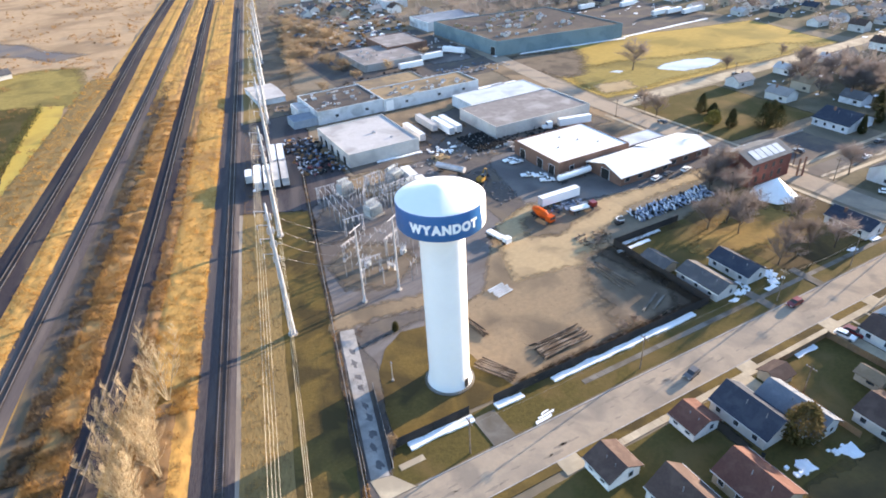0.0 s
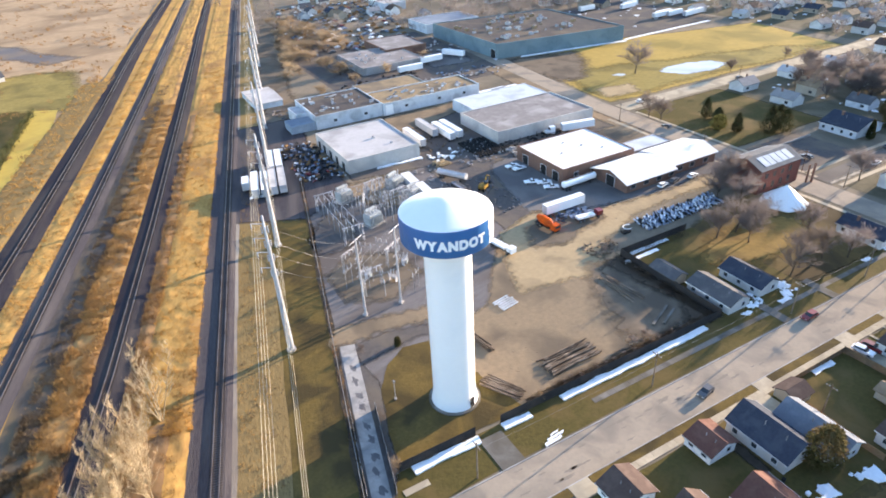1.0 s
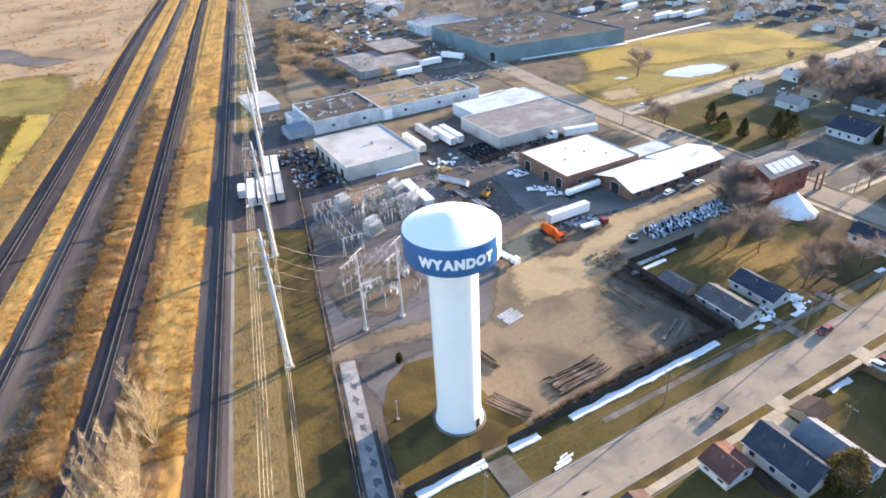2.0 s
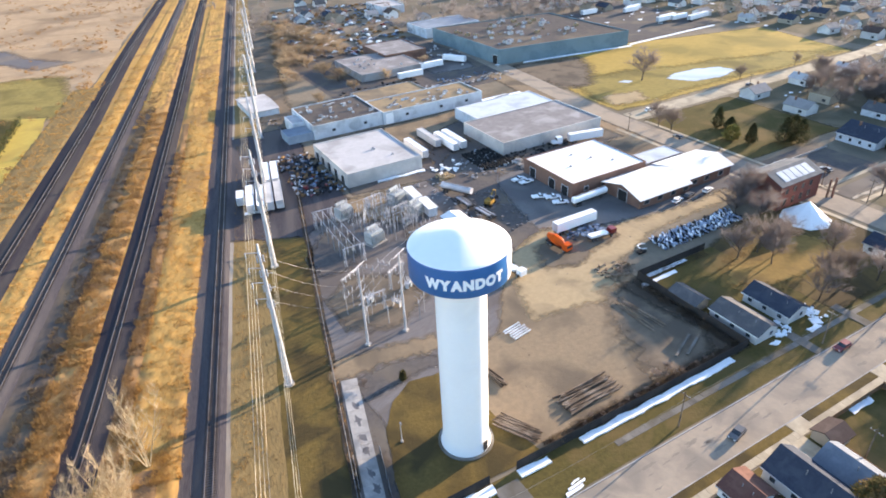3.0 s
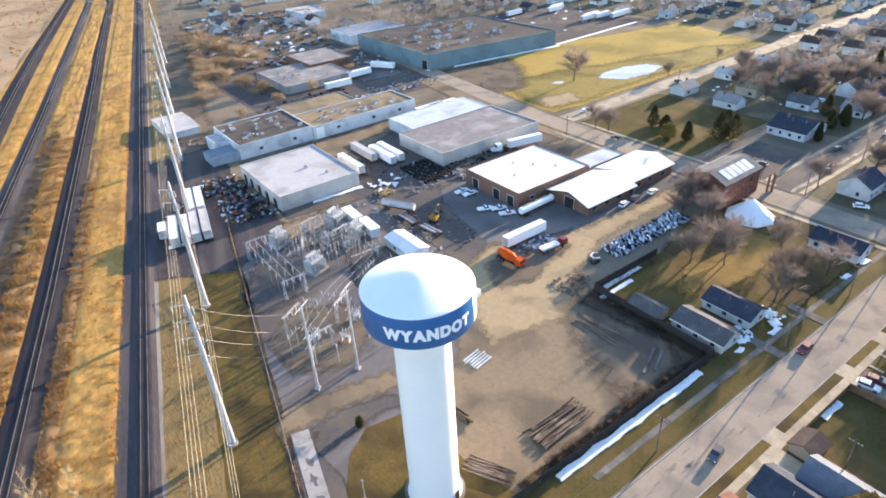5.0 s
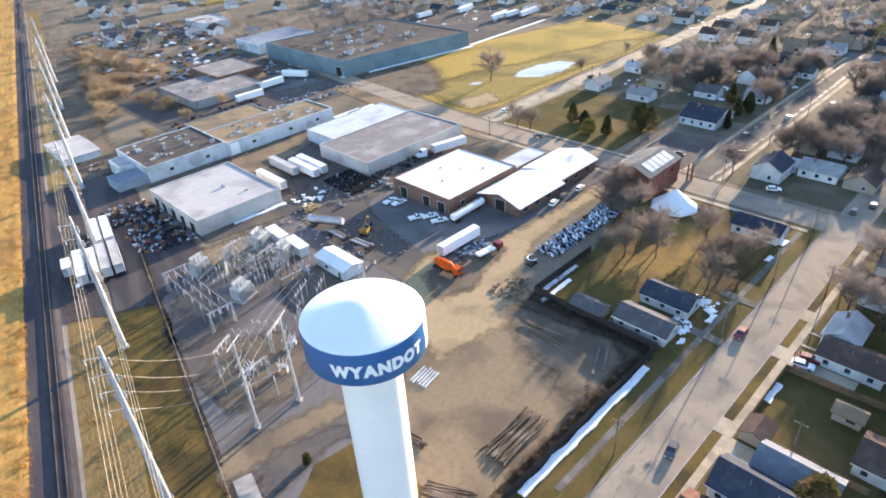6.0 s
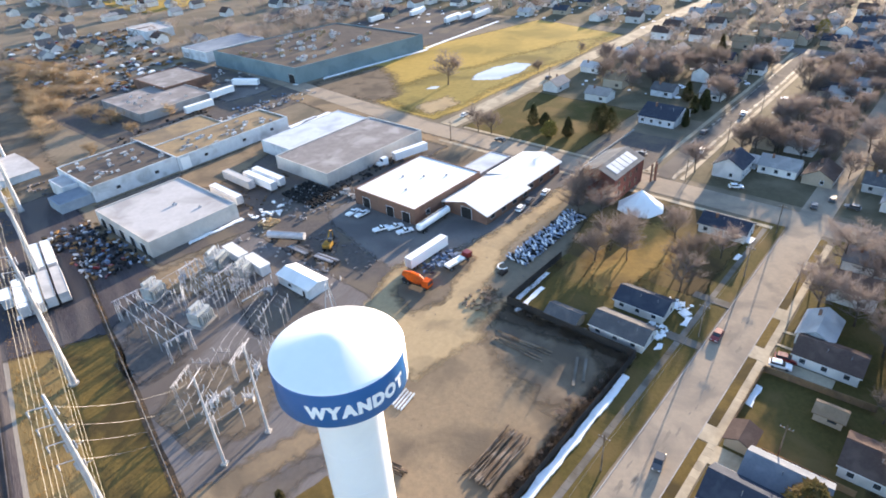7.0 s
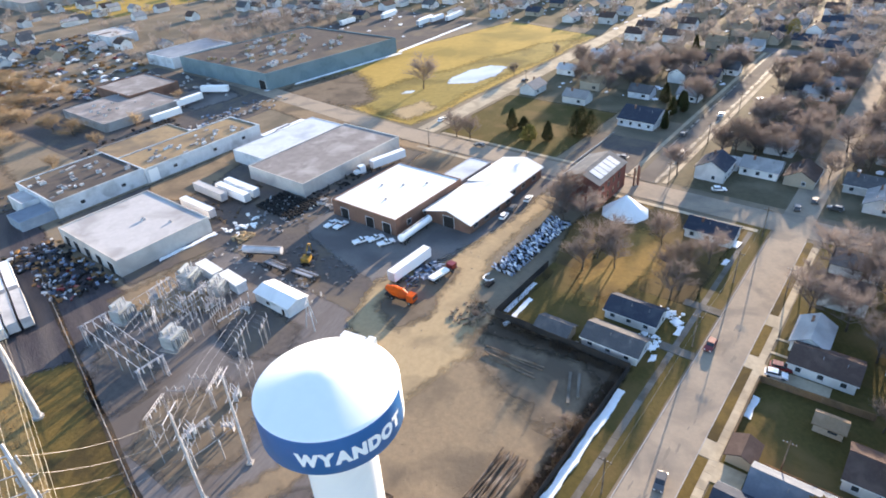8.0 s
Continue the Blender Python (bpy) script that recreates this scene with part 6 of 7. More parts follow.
bend = thing("bent_pipe", "white bent plastic pipe lying beside the fittings", "pipes", 81.5, 33.6, 0.3, 20, "pipes")
part("pipe", Geo().path([(2.2 * math.cos(a) + (0.8 if a > 2 else 0), 1.5 * math.sin(a), 0.05 * a) for a in np.linspace(0.2, 4.2, 18)], 0.16, 8), "white_paint", bend)
for k in range(7):
    solid("pipe_end", Geo().tube((78.0 + 0.75 * (k % 4), 31.2 + 0.8 * (k // 4), 0.42), (78.3 + 0.75 * (k % 4), 32.0 + 0.8 * (k // 4), 0.42), 0.33, n=10), "dark", "short dark pipe section on the ground", "pipes", "pipes")


# ---- vehicles ----
def wheel(parent, x, y, r=0.5, w=0.3):
    g = part("wheel", Geo().tube((x, y - w / 2, r), (x, y + w / 2, r), r, n=12), "rubber", parent)
    part("rim", Geo().tube((x, y - w / 2 - 0.01, r), (x, y + w / 2 + 0.01, r), r * 0.5, n=8), "galvanised", g)


def trailer(x, y, turn, L=16.0, mat="white_paint", label="long white box semi-trailer", h=4.05):
    t = thing("semi_trailer", label, "trailer", x, y, 0, turn, "parked trailers")
    part("box", Geo().box(-L / 2, -1.3, 1.15, L / 2, 1.3, h), mat, t)
    part("roof_rim", Geo().box(-L / 2, -1.32, h, L / 2, -1.2, h + 0.06).box(-L / 2, 1.2, h, L / 2, 1.32, h + 0.06), "steel", t)
    part("door", Geo().box(-L / 2 - 0.05, -1.2, 1.25, -L / 2, 1.2, h - 0.1), "steel", t)
    part("chassis", Geo().box(-L / 2, -0.5, 0.9, L / 2, 0.5, 1.15), "dark", t)
    for dx in (-L / 2 + 1.6, -L / 2 + 2.9):
        for s in (-1.05, 1.05):
            wheel(t, dx, s)
    part("landing_leg", Geo().box(L / 2 - 3, -0.8, 0, L / 2 - 2.8, -0.6, 1.1).box(L / 2 - 3, 0.6, 0, L / 2 - 2.8, 0.8, 1.1), "dark", t)
    return t


def car(x, y, turn, mat, label, L=4.5, W=1.8, pickup=False):
    c = thing("pickup_truck" if pickup else "car", label, "pickup" if pickup else "car", x, y, 0.1, turn, "parked vehicles")
    h = L / 2
    side = [(-h, 0.45), (-h, 0.95), (-h + 0.15, 1.0), (h * 0.45, 1.0), (h - 0.1, 0.85), (h, 0.6), (h, 0.4)]
    body = Geo().add([(px, -W / 2, pz) for px, pz in side] + [(px, W / 2, pz) for px, pz in side], [tuple(range(7)), tuple(range(13, 6, -1))] + [(i, i + 7, (i + 1) % 7 + 7, (i + 1) % 7) for i in range(7)])
    b = part("body", body, mat, c)
    a0, a1 = (-0.5, h * 0.42) if pickup else (-h + 0.25, h * 0.42)
    cab = [(a0, 1.0), (a0 + 0.35, 1.5), (a1 - 0.75, 1.5), (a1, 1.0)]
    part("cabin", Geo().add([(px, -W / 2 + 0.12, pz) for px, pz in cab] + [(px, W / 2 - 0.12, pz) for px, pz in cab], [(0, 1, 2, 3), (7, 6, 5, 4)] + [(i, i + 4, (i + 1) % 4 + 4, (i + 1) % 4) for i in range(4)]), "glass", c)
    part("roof", Geo().box(a0 + 0.3, -W / 2 + 0.14, 1.49, a1 - 0.7, W / 2 - 0.14, 1.56), mat, c)
    for dx in (-h * 0.62, h * 0.62):
        for s in (-W / 2 + 0.1, W / 2 - 0.1):
            wheel(c, dx, s, 0.34, 0.22)
    for s in (-0.6, 0.6):
        part("headlight", Geo().box(h - 0.04, s - 0.18, 0.62, h + 0.02, s + 0.18, 0.78), "white_paint", c)
    return c


for x, y in ((2.2, 147.0), (5.3, 146.4)):
    trailer(x, y, 76.8, 17.0)
for x, y in ((-2.2, 127.8), (1.0, 127.3)):
    trailer(x, y, 76.8, 17.0, "wall_cream", "long cream box semi-trailer")
for x, y in ((-8.5, 129.4), (-5.4, 127.6)):
    trailer(x, y, 76.8, 17.0)
trailer(-11.2, 132, 76.8, 6.5, label="short white box trailer")
for x, y, m in ((60.8, 137.0, "white_paint"), (70.5, 144.0, "wall_cream"), (74.4, 136.2, "white_paint"), (78.4, 136.6, "white_paint")):
    trailer(x, y, 89, 17.0, m, "white box semi-trailer parked in the yard")
trailer(73.0, 54.0, 0, 15.5, "white_paint", "white box semi-trailer beside the orange truck")


def tanker(x, y, turn, L, label):
    """A rounded tank on a trailer chassis, with catwalk, hatches and rear axles."""
    t = thing("tank_trailer", label, "trailer", x, y, 0.06, turn, "parked trucks")
    tank = Geo()
    for a, b, r0, r1 in ((-L / 2, -L / 2 + 0.5, 0.75, 1.2), (-L / 2 + 0.5, L / 2 - 0.5, 1.2, 1.2), (L / 2 - 0.5, L / 2, 1.2, 0.75)):
        tank.tube((a, 0, 2.3), (b, 0, 2.3), r0, r1, 18)
    part("tank", tank, "white_paint", t)
    part("catwalk", Geo().box(-L / 2 + 1, -0.25, 3.48, L / 2 - 1, 0.25, 3.56), "galvanised", t)
    for k in range(3):
        part("hatch", Geo().turned([(0.35, 3.45), (0.35, 3.75), (0, 3.78)], 10, -L / 4 + k * L / 4, 0), "steel", t)
    part("chassis", Geo().box(-L / 2, -0.5, 0.8, L / 2, 0.5, 1.15), "dark", t)
    for dx in (-L / 2 + 1.4, -L / 2 + 2.7):
        for w in (-1.0, 1.0):
            wheel(t, dx, w)
    part("landing_leg", Geo().box(L / 2 - 3, -0.8, 0, L / 2 - 2.8, -0.6, 1.1).box(L / 2 - 3, 0.6, 0, L / 2 - 2.8, 0.8, 1.1), "dark", t)
    return t


def tractor(x, y, turn, mat, label):
    """A semi truck's tractor: bonnet, cab with sleeper, tanks and three axles."""
    t = thing("semi_tractor", label, "truck", x, y, 0.06, turn, "parked trucks")
    part("frame", Geo().box(-3.2, -0.5, 0.7, 3.0, 0.5, 1.0), "dark", t)
    part("cab", Geo().along_x([(-1.2, 1.0), (1.2, 1.0), (1.2, 3.1), (0.9, 3.5), (-0.9, 3.5), (-1.2, 3.1)], -1.0, 1.3), mat, t)
    part("bonnet", Geo().along_x([(-1.0, 0.9), (1.0, 0.9), (1.0, 1.9), (0.8, 2.1), (-0.8, 2.1), (-1.0, 1.9)], 1.3, 3.2), mat, t)
    part("windscreen", Geo().box(1.3, -1.0, 2.2, 1.36, 1.0, 3.1), "glass", t)
    for w in (-1.15, 1.15):
        part("fuel_tank", Geo().tube((-0.8, w, 0.8), (0.8, w, 0.8), 0.35, n=10), "steel", t)
        part("exhaust", Geo().tube((-1.15, w * 0.8, 1.0), (-1.15, w * 0.8, 3.9), 0.08), "galvanised", t)
    for dx in (-2.7, -1.5, 2.4):
        for w in (-1.05, 1.05):
            wheel(t, dx, w)
    return t


tanker(89.0, 65.4, 2, 15.0, "long white tank trailer beside the brick workshop")
tractor(112.6, 110.6, 167, "white_paint", "white semi truck tractor in front of a trailer")
for x, y, t in ((146, 250, -60), (128, 246, 3), (109, 235.5, 0), (124.0, 108.0, -12)):
    trailer(x, y, t, 15, "white_paint", "white semi-trailer far off")
for x, y, t in ((76.8, 76.6, -20), (80.2, 73.8, -20), (80.0, 69.4, -25), (79.2, 92.0, 0), (80.2, 88.8, 0)):
    car(x, y, t, "white_paint", "white pickup truck beside the workshop", 5.4, 1.95, True)
car(86.0, -22.9, 180, "red_paint", "red car parked at the kerb")
car(45.0, -27.3, 190, "car_grey", "dark car on the street", 4.2)
car(84.2, -36.9, -80, "white_paint", "white car in a driveway")
car(87.0, -37.2, -80, "red_paint", "dark red car in a driveway")
for x, y, t in ((325, 288, 5), (331, 292, 5), (296, 302, 4), (318, 248, 4), (324, 251, 4), (330, 246, 4), (338, 238, 4), (345, 240, 4), (120, 168, 2), (127, 167, 2)):
    trailer(x, y, t, 15, "white_paint", "white semi-trailer parked beside a distant hall")
for x, y, t in ((163, -24.2, 10), (170.5, -27.6, 5)):
    car(x, y, t, "car_grey", "dark parked car at the street corner")
for x, y, t in ((163.5, -1, -60), (118, 49, 12), (126, 48, 10), (112, 48.5, 12), (168, -33.5, 90), (186, 19.0, 5), (204, 25.0, 4), (232, 19.2, 4), (147.8, 70, 92), (155.6, 88, 92), (163, 40, 2), (168, 44, 92), (172, 36, 88), (171, 118.6, 3), (236, 116.0, 2)):
    car(x, y, t, random.choice(("white_paint", "car_grey")), "parked car beside the road")
ot = thing("orange_truck", "bright orange mixer truck in the muddy yard", "truck", 61.3, 47.5, 0.1, -84, "parked trucks")
part("chassis", Geo().box(-4.5, -0.9, 0.6, 4.5, 0.9, 1.0), "dark", ot)
part("cab", Geo().along_x([(-1.2, 1.0), (1.2, 1.0), (1.2, 2.6), (1.0, 2.9), (-1.0, 2.9), (-1.2, 2.6)], 2.6, 4.6), "orange_paint", ot)
part("windscreen", Geo().box(4.6, -1.0, 1.8, 4.66, 1.0, 2.6), "glass", ot)
part("drum", Geo().tube((-4.2, 0, 2.6), (-2.0, 0, 2.4), 0.7, 1.35, 14).tube((-2.0, 0, 2.4), (0.6, 0, 2.1), 1.35, 1.4, 14).tube((0.6, 0, 2.1), (2.2, 0, 1.9), 1.4, 0.8, 14), "orange_paint", ot)
for dx in (-3.2, -2.0, 3.4):
    for s in (-1.0, 1.0):
        wheel(ot, dx, s, 0.52, 0.35)

# ---- substation ----
def h_frame(x, y, turn):
    f = thing("substation_pole", "slender pale steel substation pole with switch arms", "utility pole", x, y, 0.05, turn, "substation poles")
    part("footing", Geo().box(-0.6, -0.6, 0, 0.6, 0.6, 0.35), "concrete", f)
    part("shaft", Geo().tube((0, 0, 0.3), (0, 0, 22.5), 0.33, 0.18, 8), "steel", f)
    part("top_arm", Geo().tube((-2.6, 0, 22.3), (2.6, 0, 22.3), 0.1), "steel", f)
    for z in (12.5, 15.0, 17.5):
        a = part("arm", Geo().tube((-1.5, 0, z), (1.5, 0, z + 0.6), 0.07), "steel", f)
        part("insulator", Geo().tube((1.5, 0, z + 0.6), (1.9, 0, z + 1.4), 0.1), "insulator", a)
    return f


h_frame(-4.6, 37.4, 35), h_frame(5.5, 37.3, 35)


def switch_stand(x, y, turn, h, label):
    s = thing("switch_stand", label, "substation equipment", x, y, 0.05, turn, "substation switches")
    for dx in (-1.5, 1.5):
        part("leg", Geo().box(dx - 0.06, -0.06, 0, dx + 0.06, 0.06, h), "galvanised", s)
    part("beam", Geo().box(-2.2, -0.07, h, 2.2, 0.07, h + 0.14), "galvanised", s)
    for dx in (-1.8, 0, 1.8):
        k = part("insulator", Geo().turned([(0.06, h + 0.16), (0.14, h + 0.4), (0.07, h + 0.6), (0.14, h + 0.85), (0.07, h + 1.05), (0.04, h + 1.5)], 7, dx, 0), "insulator", s)
        part("blade", Geo().tube((dx, 0, h + 1.5), (dx + random.uniform(-0.3, 0.3), random.uniform(0.8, 1.8), h + random.uniform(1.4, 2.4)), 0.04), "galvanised", k)
    return s


def breaker(x, y, turn):
    b = thing("circuit_breaker", "grey substation circuit breaker with three slanted bushings", "substation equipment", x, y, 0.05, turn, "circuit breakers")
    part("frame", Geo().box(-1.1, -0.5, 0, -1.0, 0.5, 1.6).box(1.0, -0.5, 0, 1.1, 0.5, 1.6).box(-1.3, -0.5, 1.6, 1.3, 0.5, 1.75), "steel", b)
    part("cabinet", Geo().box(-0.5, -0.9, 0.4, 0.5, -0.5, 1.6), "transformer", b)
    for dx in (-0.9, 0, 0.9):
        for sy in (-1, 1):
            part("bushing", Geo().path([(dx, 0.2 * sy, 1.75), (dx, 0.5 * sy, 2.6), (dx, 0.8 * sy, 3.5)], [0.16, 0.13, 0.05], 7), "insulator", b)
    return b


STANDS = [switch_stand(0, 47, 35, 3.4, "steel substation switch stand with three insulators"), switch_stand(-3, 52, 35, 5.2, "tall steel substation switch stand with insulators")]
BREAKER = breaker(3, 53, 35)
random.seed(4)


def bus_post(x, y, h, label="slim grey bus support post with a ribbed insulator"):
    p = thing("bus_post", label, "substation equipment", x, y, 0.05, 0, "bus posts")
    part("column", Geo().box(-0.11, -0.11, 0, 0.11, 0.11, h), "galvanised", p)
    part("insulator", Geo().turned([(0.07, h), (0.2, h + 0.25), (0.1, h + 0.45), (0.2, h + 0.7), (0.1, h + 0.9), (0.2, h + 1.15), (0.06, h + 1.5)], 8), "insulator", p)
    return p


def gantry(x, y, turn, w, h):
    """Two lattice legs, each of four slim corner posts with braces, and a beam with hanging insulators."""
    q = thing("substation_gantry", "pale steel lattice gantry with hanging insulators", "substation equipment", x, y, 0.05, turn, "substation gantries")
    for sx in (-w / 2, w / 2):
        leg = Geo()
        for a in (-0.3, 0.3):
            for b in (-0.3, 0.3):
                leg.tube((sx + a, b, 0), (sx + a * 0.5, b * 0.5, h), 0.045, n=4)
        for k in range(6):
            z, e = h * k / 6, 0.3 * (1 - 0.5 * k / 6)
            leg.tube((sx - e, -e, z), (sx + e * 0.92, -e * 0.92, z + h / 6), 0.03, n=3).tube((sx + e, e, z), (sx - e * 0.92, e * 0.92, z + h / 6), 0.03, n=3)
        part("leg", leg, "steel", q)
    beam = Geo().tube((-w / 2 - 0.6, -0.25, h), (w / 2 + 0.6, -0.25, h), 0.07, n=4).tube((-w / 2 - 0.6, 0.25, h), (w / 2 + 0.6, 0.25, h), 0.07, n=4)
    for k in range(8):
        x0 = -w / 2 + w * k / 8
        beam.tube((x0, -0.25, h), (x0 + w / 8, 0.25, h), 0.04, n=3)
    part("beam", beam, "steel", q)
    for dx in (-w * 0.3, 0, w * 0.3):
        part("insulator", Geo().turned([(0.04, h - 1.7), (0.17, h - 1.4), (0.09, h - 1.1), (0.17, h - 0.8), (0.09, h - 0.5), (0.05, h)], 7, dx, 0), "insulator", q)
    return q


GANTRY = gantry(7.2, 73.0, 0, 6.0, 6.0)
for x, y, t in ((7.6, 99.8, 0), (17.5, 88.8, 65), (0.6, 60.0, 30), (12.5, 56.5, 30), (25.5, 100.0, 10), (30.0, 89.0, 15), (2.0, 48.0, 5)):
    copy_thing(GANTRY, pose(x, y, 0.05, 0, 0, t))
POST = bus_post(4.8, 74.0, 4.0)
for k in range(3):
    for i in range(6):
        if (i, k) != (0, 0):
            copy_thing(POST, pose(4.8 + 2.4 * k, 74 + 4.9 * i, 0.05))
for i in range(16):
    for j in range(7):
        x, y = 14.5 + 1.45 * i + random.uniform(-0.5, 0.5), 104.5 - 4.0 * j + random.uniform(-1.1, 1.1) - 0.15 * i
        if random.random() < 0.45 or (x > 35 and y > 84) or (12 < x < 20.5 and (98 < y < 107 or 77 < y < 87)):
            continue
        f = random.random()
        copy_thing(POST if f < 0.5 else BREAKER if f < 0.65 else STANDS[f > 0.85], pose(x, y, 0.05, 0, 0, 20 + random.choice((0, 90)) + random.uniform(-4, 4)))
for i in range(5):
    for j in range(4):
        x, y = -1.5 + 4.4 * i + 1.3 * j + random.uniform(-0.8, 0.8), 44 + 6.2 * j - 1.0 * i + random.uniform(-0.9, 0.9)
        if random.random() < 0.22:
            continue
        f = random.random()
        copy_thing(POST if f < 0.35 else BREAKER if f < 0.55 else STANDS[f > 0.8], pose(x, y, 0.05, 0, 0, 35 + random.choice((0, 90)) + random.uniform(-4, 4)))
for x, y in ((24.5, 64.5), (27.0, 66.0), (29.5, 62.5), (31.5, 64.0), (22.0, 60.0)):
    copy_thing(STANDS[1], pose(x, y, 0.05, 0, 0, 35))
for k in range(3):
    x = 5.0 + 2.4 * k
    solid("bus_bar", Geo().path([(x, 73, 5.9), (x, 86, 5.6), (x, 99.5, 5.9)], 0.09, 5), "insulator", "pale tubular bus bar along the substation bay", "bus bar", "bus bars")
for k in range(9):
    a, y = random.choice((0.1, 1.6)), 80 + 2.6 * k
    x, L = random.uniform(21, 31), random.uniform(3, 5.5)
    solid("bus_bar", Geo().path([(x - L * math.cos(a), y - L * math.sin(a), 5.4), (x, y, 5.3), (x + L * math.cos(a), y + L * math.sin(a), 5.4)], 0.06, 4), "insulator", "pale tubular bus bar over the switches", "bus bar", "bus bars")
for k in range(9):
    solid("marker_block", Geo().box(28.4 + 1.15 * k, 80.2, 0.05, 29.2 + 1.15 * k, 80.55, 0.4, 0.03 * k, 28.8 + 1.15 * k, 80.4), "wall_white", "white concrete kerb block on the gravel", "block", "marker blocks")
mast = thing("guyed_mast", "pale steel A-shaped mast beside the control building", "mast", 40.5, 58.4, 0.05, 40, "substation masts")
for a, b in ((-1.6, -0.9), (1.6, -0.9), (0, 1.5)):
    part("leg", Geo().tube((a, b, 0), (a * 0.08, b * 0.08, 8.6), 0.12, 0.08, 6), "wall_white", mast)
part("brace", Geo().tube((-0.85, -0.48, 4.2), (0.85, -0.48, 4.2), 0.06).tube((-0.85, -0.48, 4.2), (0, 0.8, 4.2), 0.06).tube((0.85, -0.48, 4.2), (0, 0.8, 4.2), 0.06), "steel", mast)
part("crossarm", Geo().tube((-2.2, 0, 8.4), (2.2, 0, 8.4), 0.09), "steel", mast)
for k in range(3):
    o = 2.2 * k
    for (xa, ya), (xb, yb) in (((-1.5, 52), (13, 63)), ((13, 63), (30, 72)), ((8, 88), (26, 100))):
        solid("bus_bar", Geo().path([(xa + o * 0.6, ya - o * 0.8, 6.0), ((xa + xb) / 2 + o * 0.6, (ya + yb) / 2 - o * 0.8, 5.9), (xb + o * 0.6, yb - o * 0.8, 6.0)], 0.03, 4), "insulator", "pale tubular bus bar over the substation", "bus bar", "bus bars")
for x, y in ((-4.6, 37.4), (5.5, 37.3)):
    for k in range(3):
        wire((x + 1.5 * (k - 1), y + 0.8, 21.8), (x + 6 + 2 * k, y + 22, 6.2), 1.0, 0.022, 8, "cable")
wire((-4.6, 37.4, 11), (5.5, 37.3, 11), 0.3, 0.07, 6, "cable")


def transformer(x, y, turn, s=1.0):
    t = thing("transformer", "grey-green oil-filled power transformer with radiators and bushings", "transformer", x, y, 0.05, turn, "transformers")
    part("plinth", Geo().box(-2.6 * s, -2.0 * s, 0, 2.6 * s, 2.0 * s, 0.3), "concrete", t)
    part("tank", Geo().box(-2.0 * s, -1.2 * s, 0.3, 2.0 * s, 1.2 * s, 3.3 * s), "transformer", t)
    for k in range(7):
        for side in (-1, 1):
            part("radiator", Geo().box((-1.7 + k * 0.55) * s, side * 1.25 * s, 0.6, (-1.5 + k * 0.55) * s, side * 2.0 * s, 2.9 * s), "transformer", t)
    part("conservator", Geo().tube((-1.6 * s, 0.9 * s, 4.0 * s), (1.6 * s, 0.9 * s, 4.0 * s), 0.45 * s, n=12), "transformer", t)
    for k in (-1.1, 0, 1.1):
        part("bushing", Geo().turned([(0.12, 3.3 * s), (0.24, 3.7 * s), (0.12, 4.1 * s), (0.24, 4.5 * s), (0.06, 5.3 * s)], 8, k * s, -0.5 * s), "insulator", t)
    return t


transformer(15.5, 102.5, 20, 1.2), transformer(17.2, 81.5, 20, 1.2), transformer(34.6, 101.5, 25, 1.3), transformer(36.4, 91.0, 25, 1.1)
for x, y in ((40.3, 100.5), (40.6, 90.2)):
    sg = thing("switchgear_house", "white metal switchgear enclosure", "substation equipment", x, y, 0.05, 86, "switchgear")
    part("cabinet", Geo().box(-4.5, -1.5, 0, 4.5, 1.5, 3.0), "wall_white", sg)
    part("roof", Geo().box(-4.7, -1.7, 3.0, 4.7, 1.7, 3.15), "roof_white", sg)


# ---- more yard vehicles and street furniture ----
tk = thing("tank_truck", "long silver tank trailer in the muddy yard", "trailer", 55.4, 96.0, 0.06, -62, "parked trucks")
part("tank", Geo().tube((-6, 0, 2.2), (6, 0, 2.2), 1.15, n=16), "steel", tk)
part("catwalk", Geo().box(-5, -0.25, 3.3, 5, 0.25, 3.42), "galvanised", tk)
part("chassis", Geo().box(-6, -0.5, 0.8, 6, 0.5, 1.1), "dark", tk)
for dx in (-4.6, -3.3, 4.0):
    for s in (-1.0, 1.0):
        wheel(tk, dx, s)
ex = thing("excavator", "yellow tracked excavator in the muddy yard", "excavator", 60.0, 82.0, 0.06, 30, "parked trucks")
for s in (-1.0, 1.0):
    part("track", Geo().box(-1.9, s - 0.3, 0, 1.9, s + 0.3, 0.9), "rubber", ex)
part("house", Geo().box(-1.8, -1.2, 1.0, 1.2, 1.2, 2.2), "yellow_paint", ex)
part("cab", Geo().box(0.2, -1.2, 2.2, 1.5, 0.0, 3.1), "glass", ex)
part("boom", Geo().path([(1.2, 0.4, 1.8), (3.2, 0.4, 4.2), (5.2, 0.4, 3.2), (5.4, 0.4, 1.0)], [0.28, 0.25, 0.2, 0.15], 4), "yellow_paint", ex)
part("bucket", Geo().box(4.9, -0.1, 0.2, 5.8, 0.9, 1.0), "dark", ex)
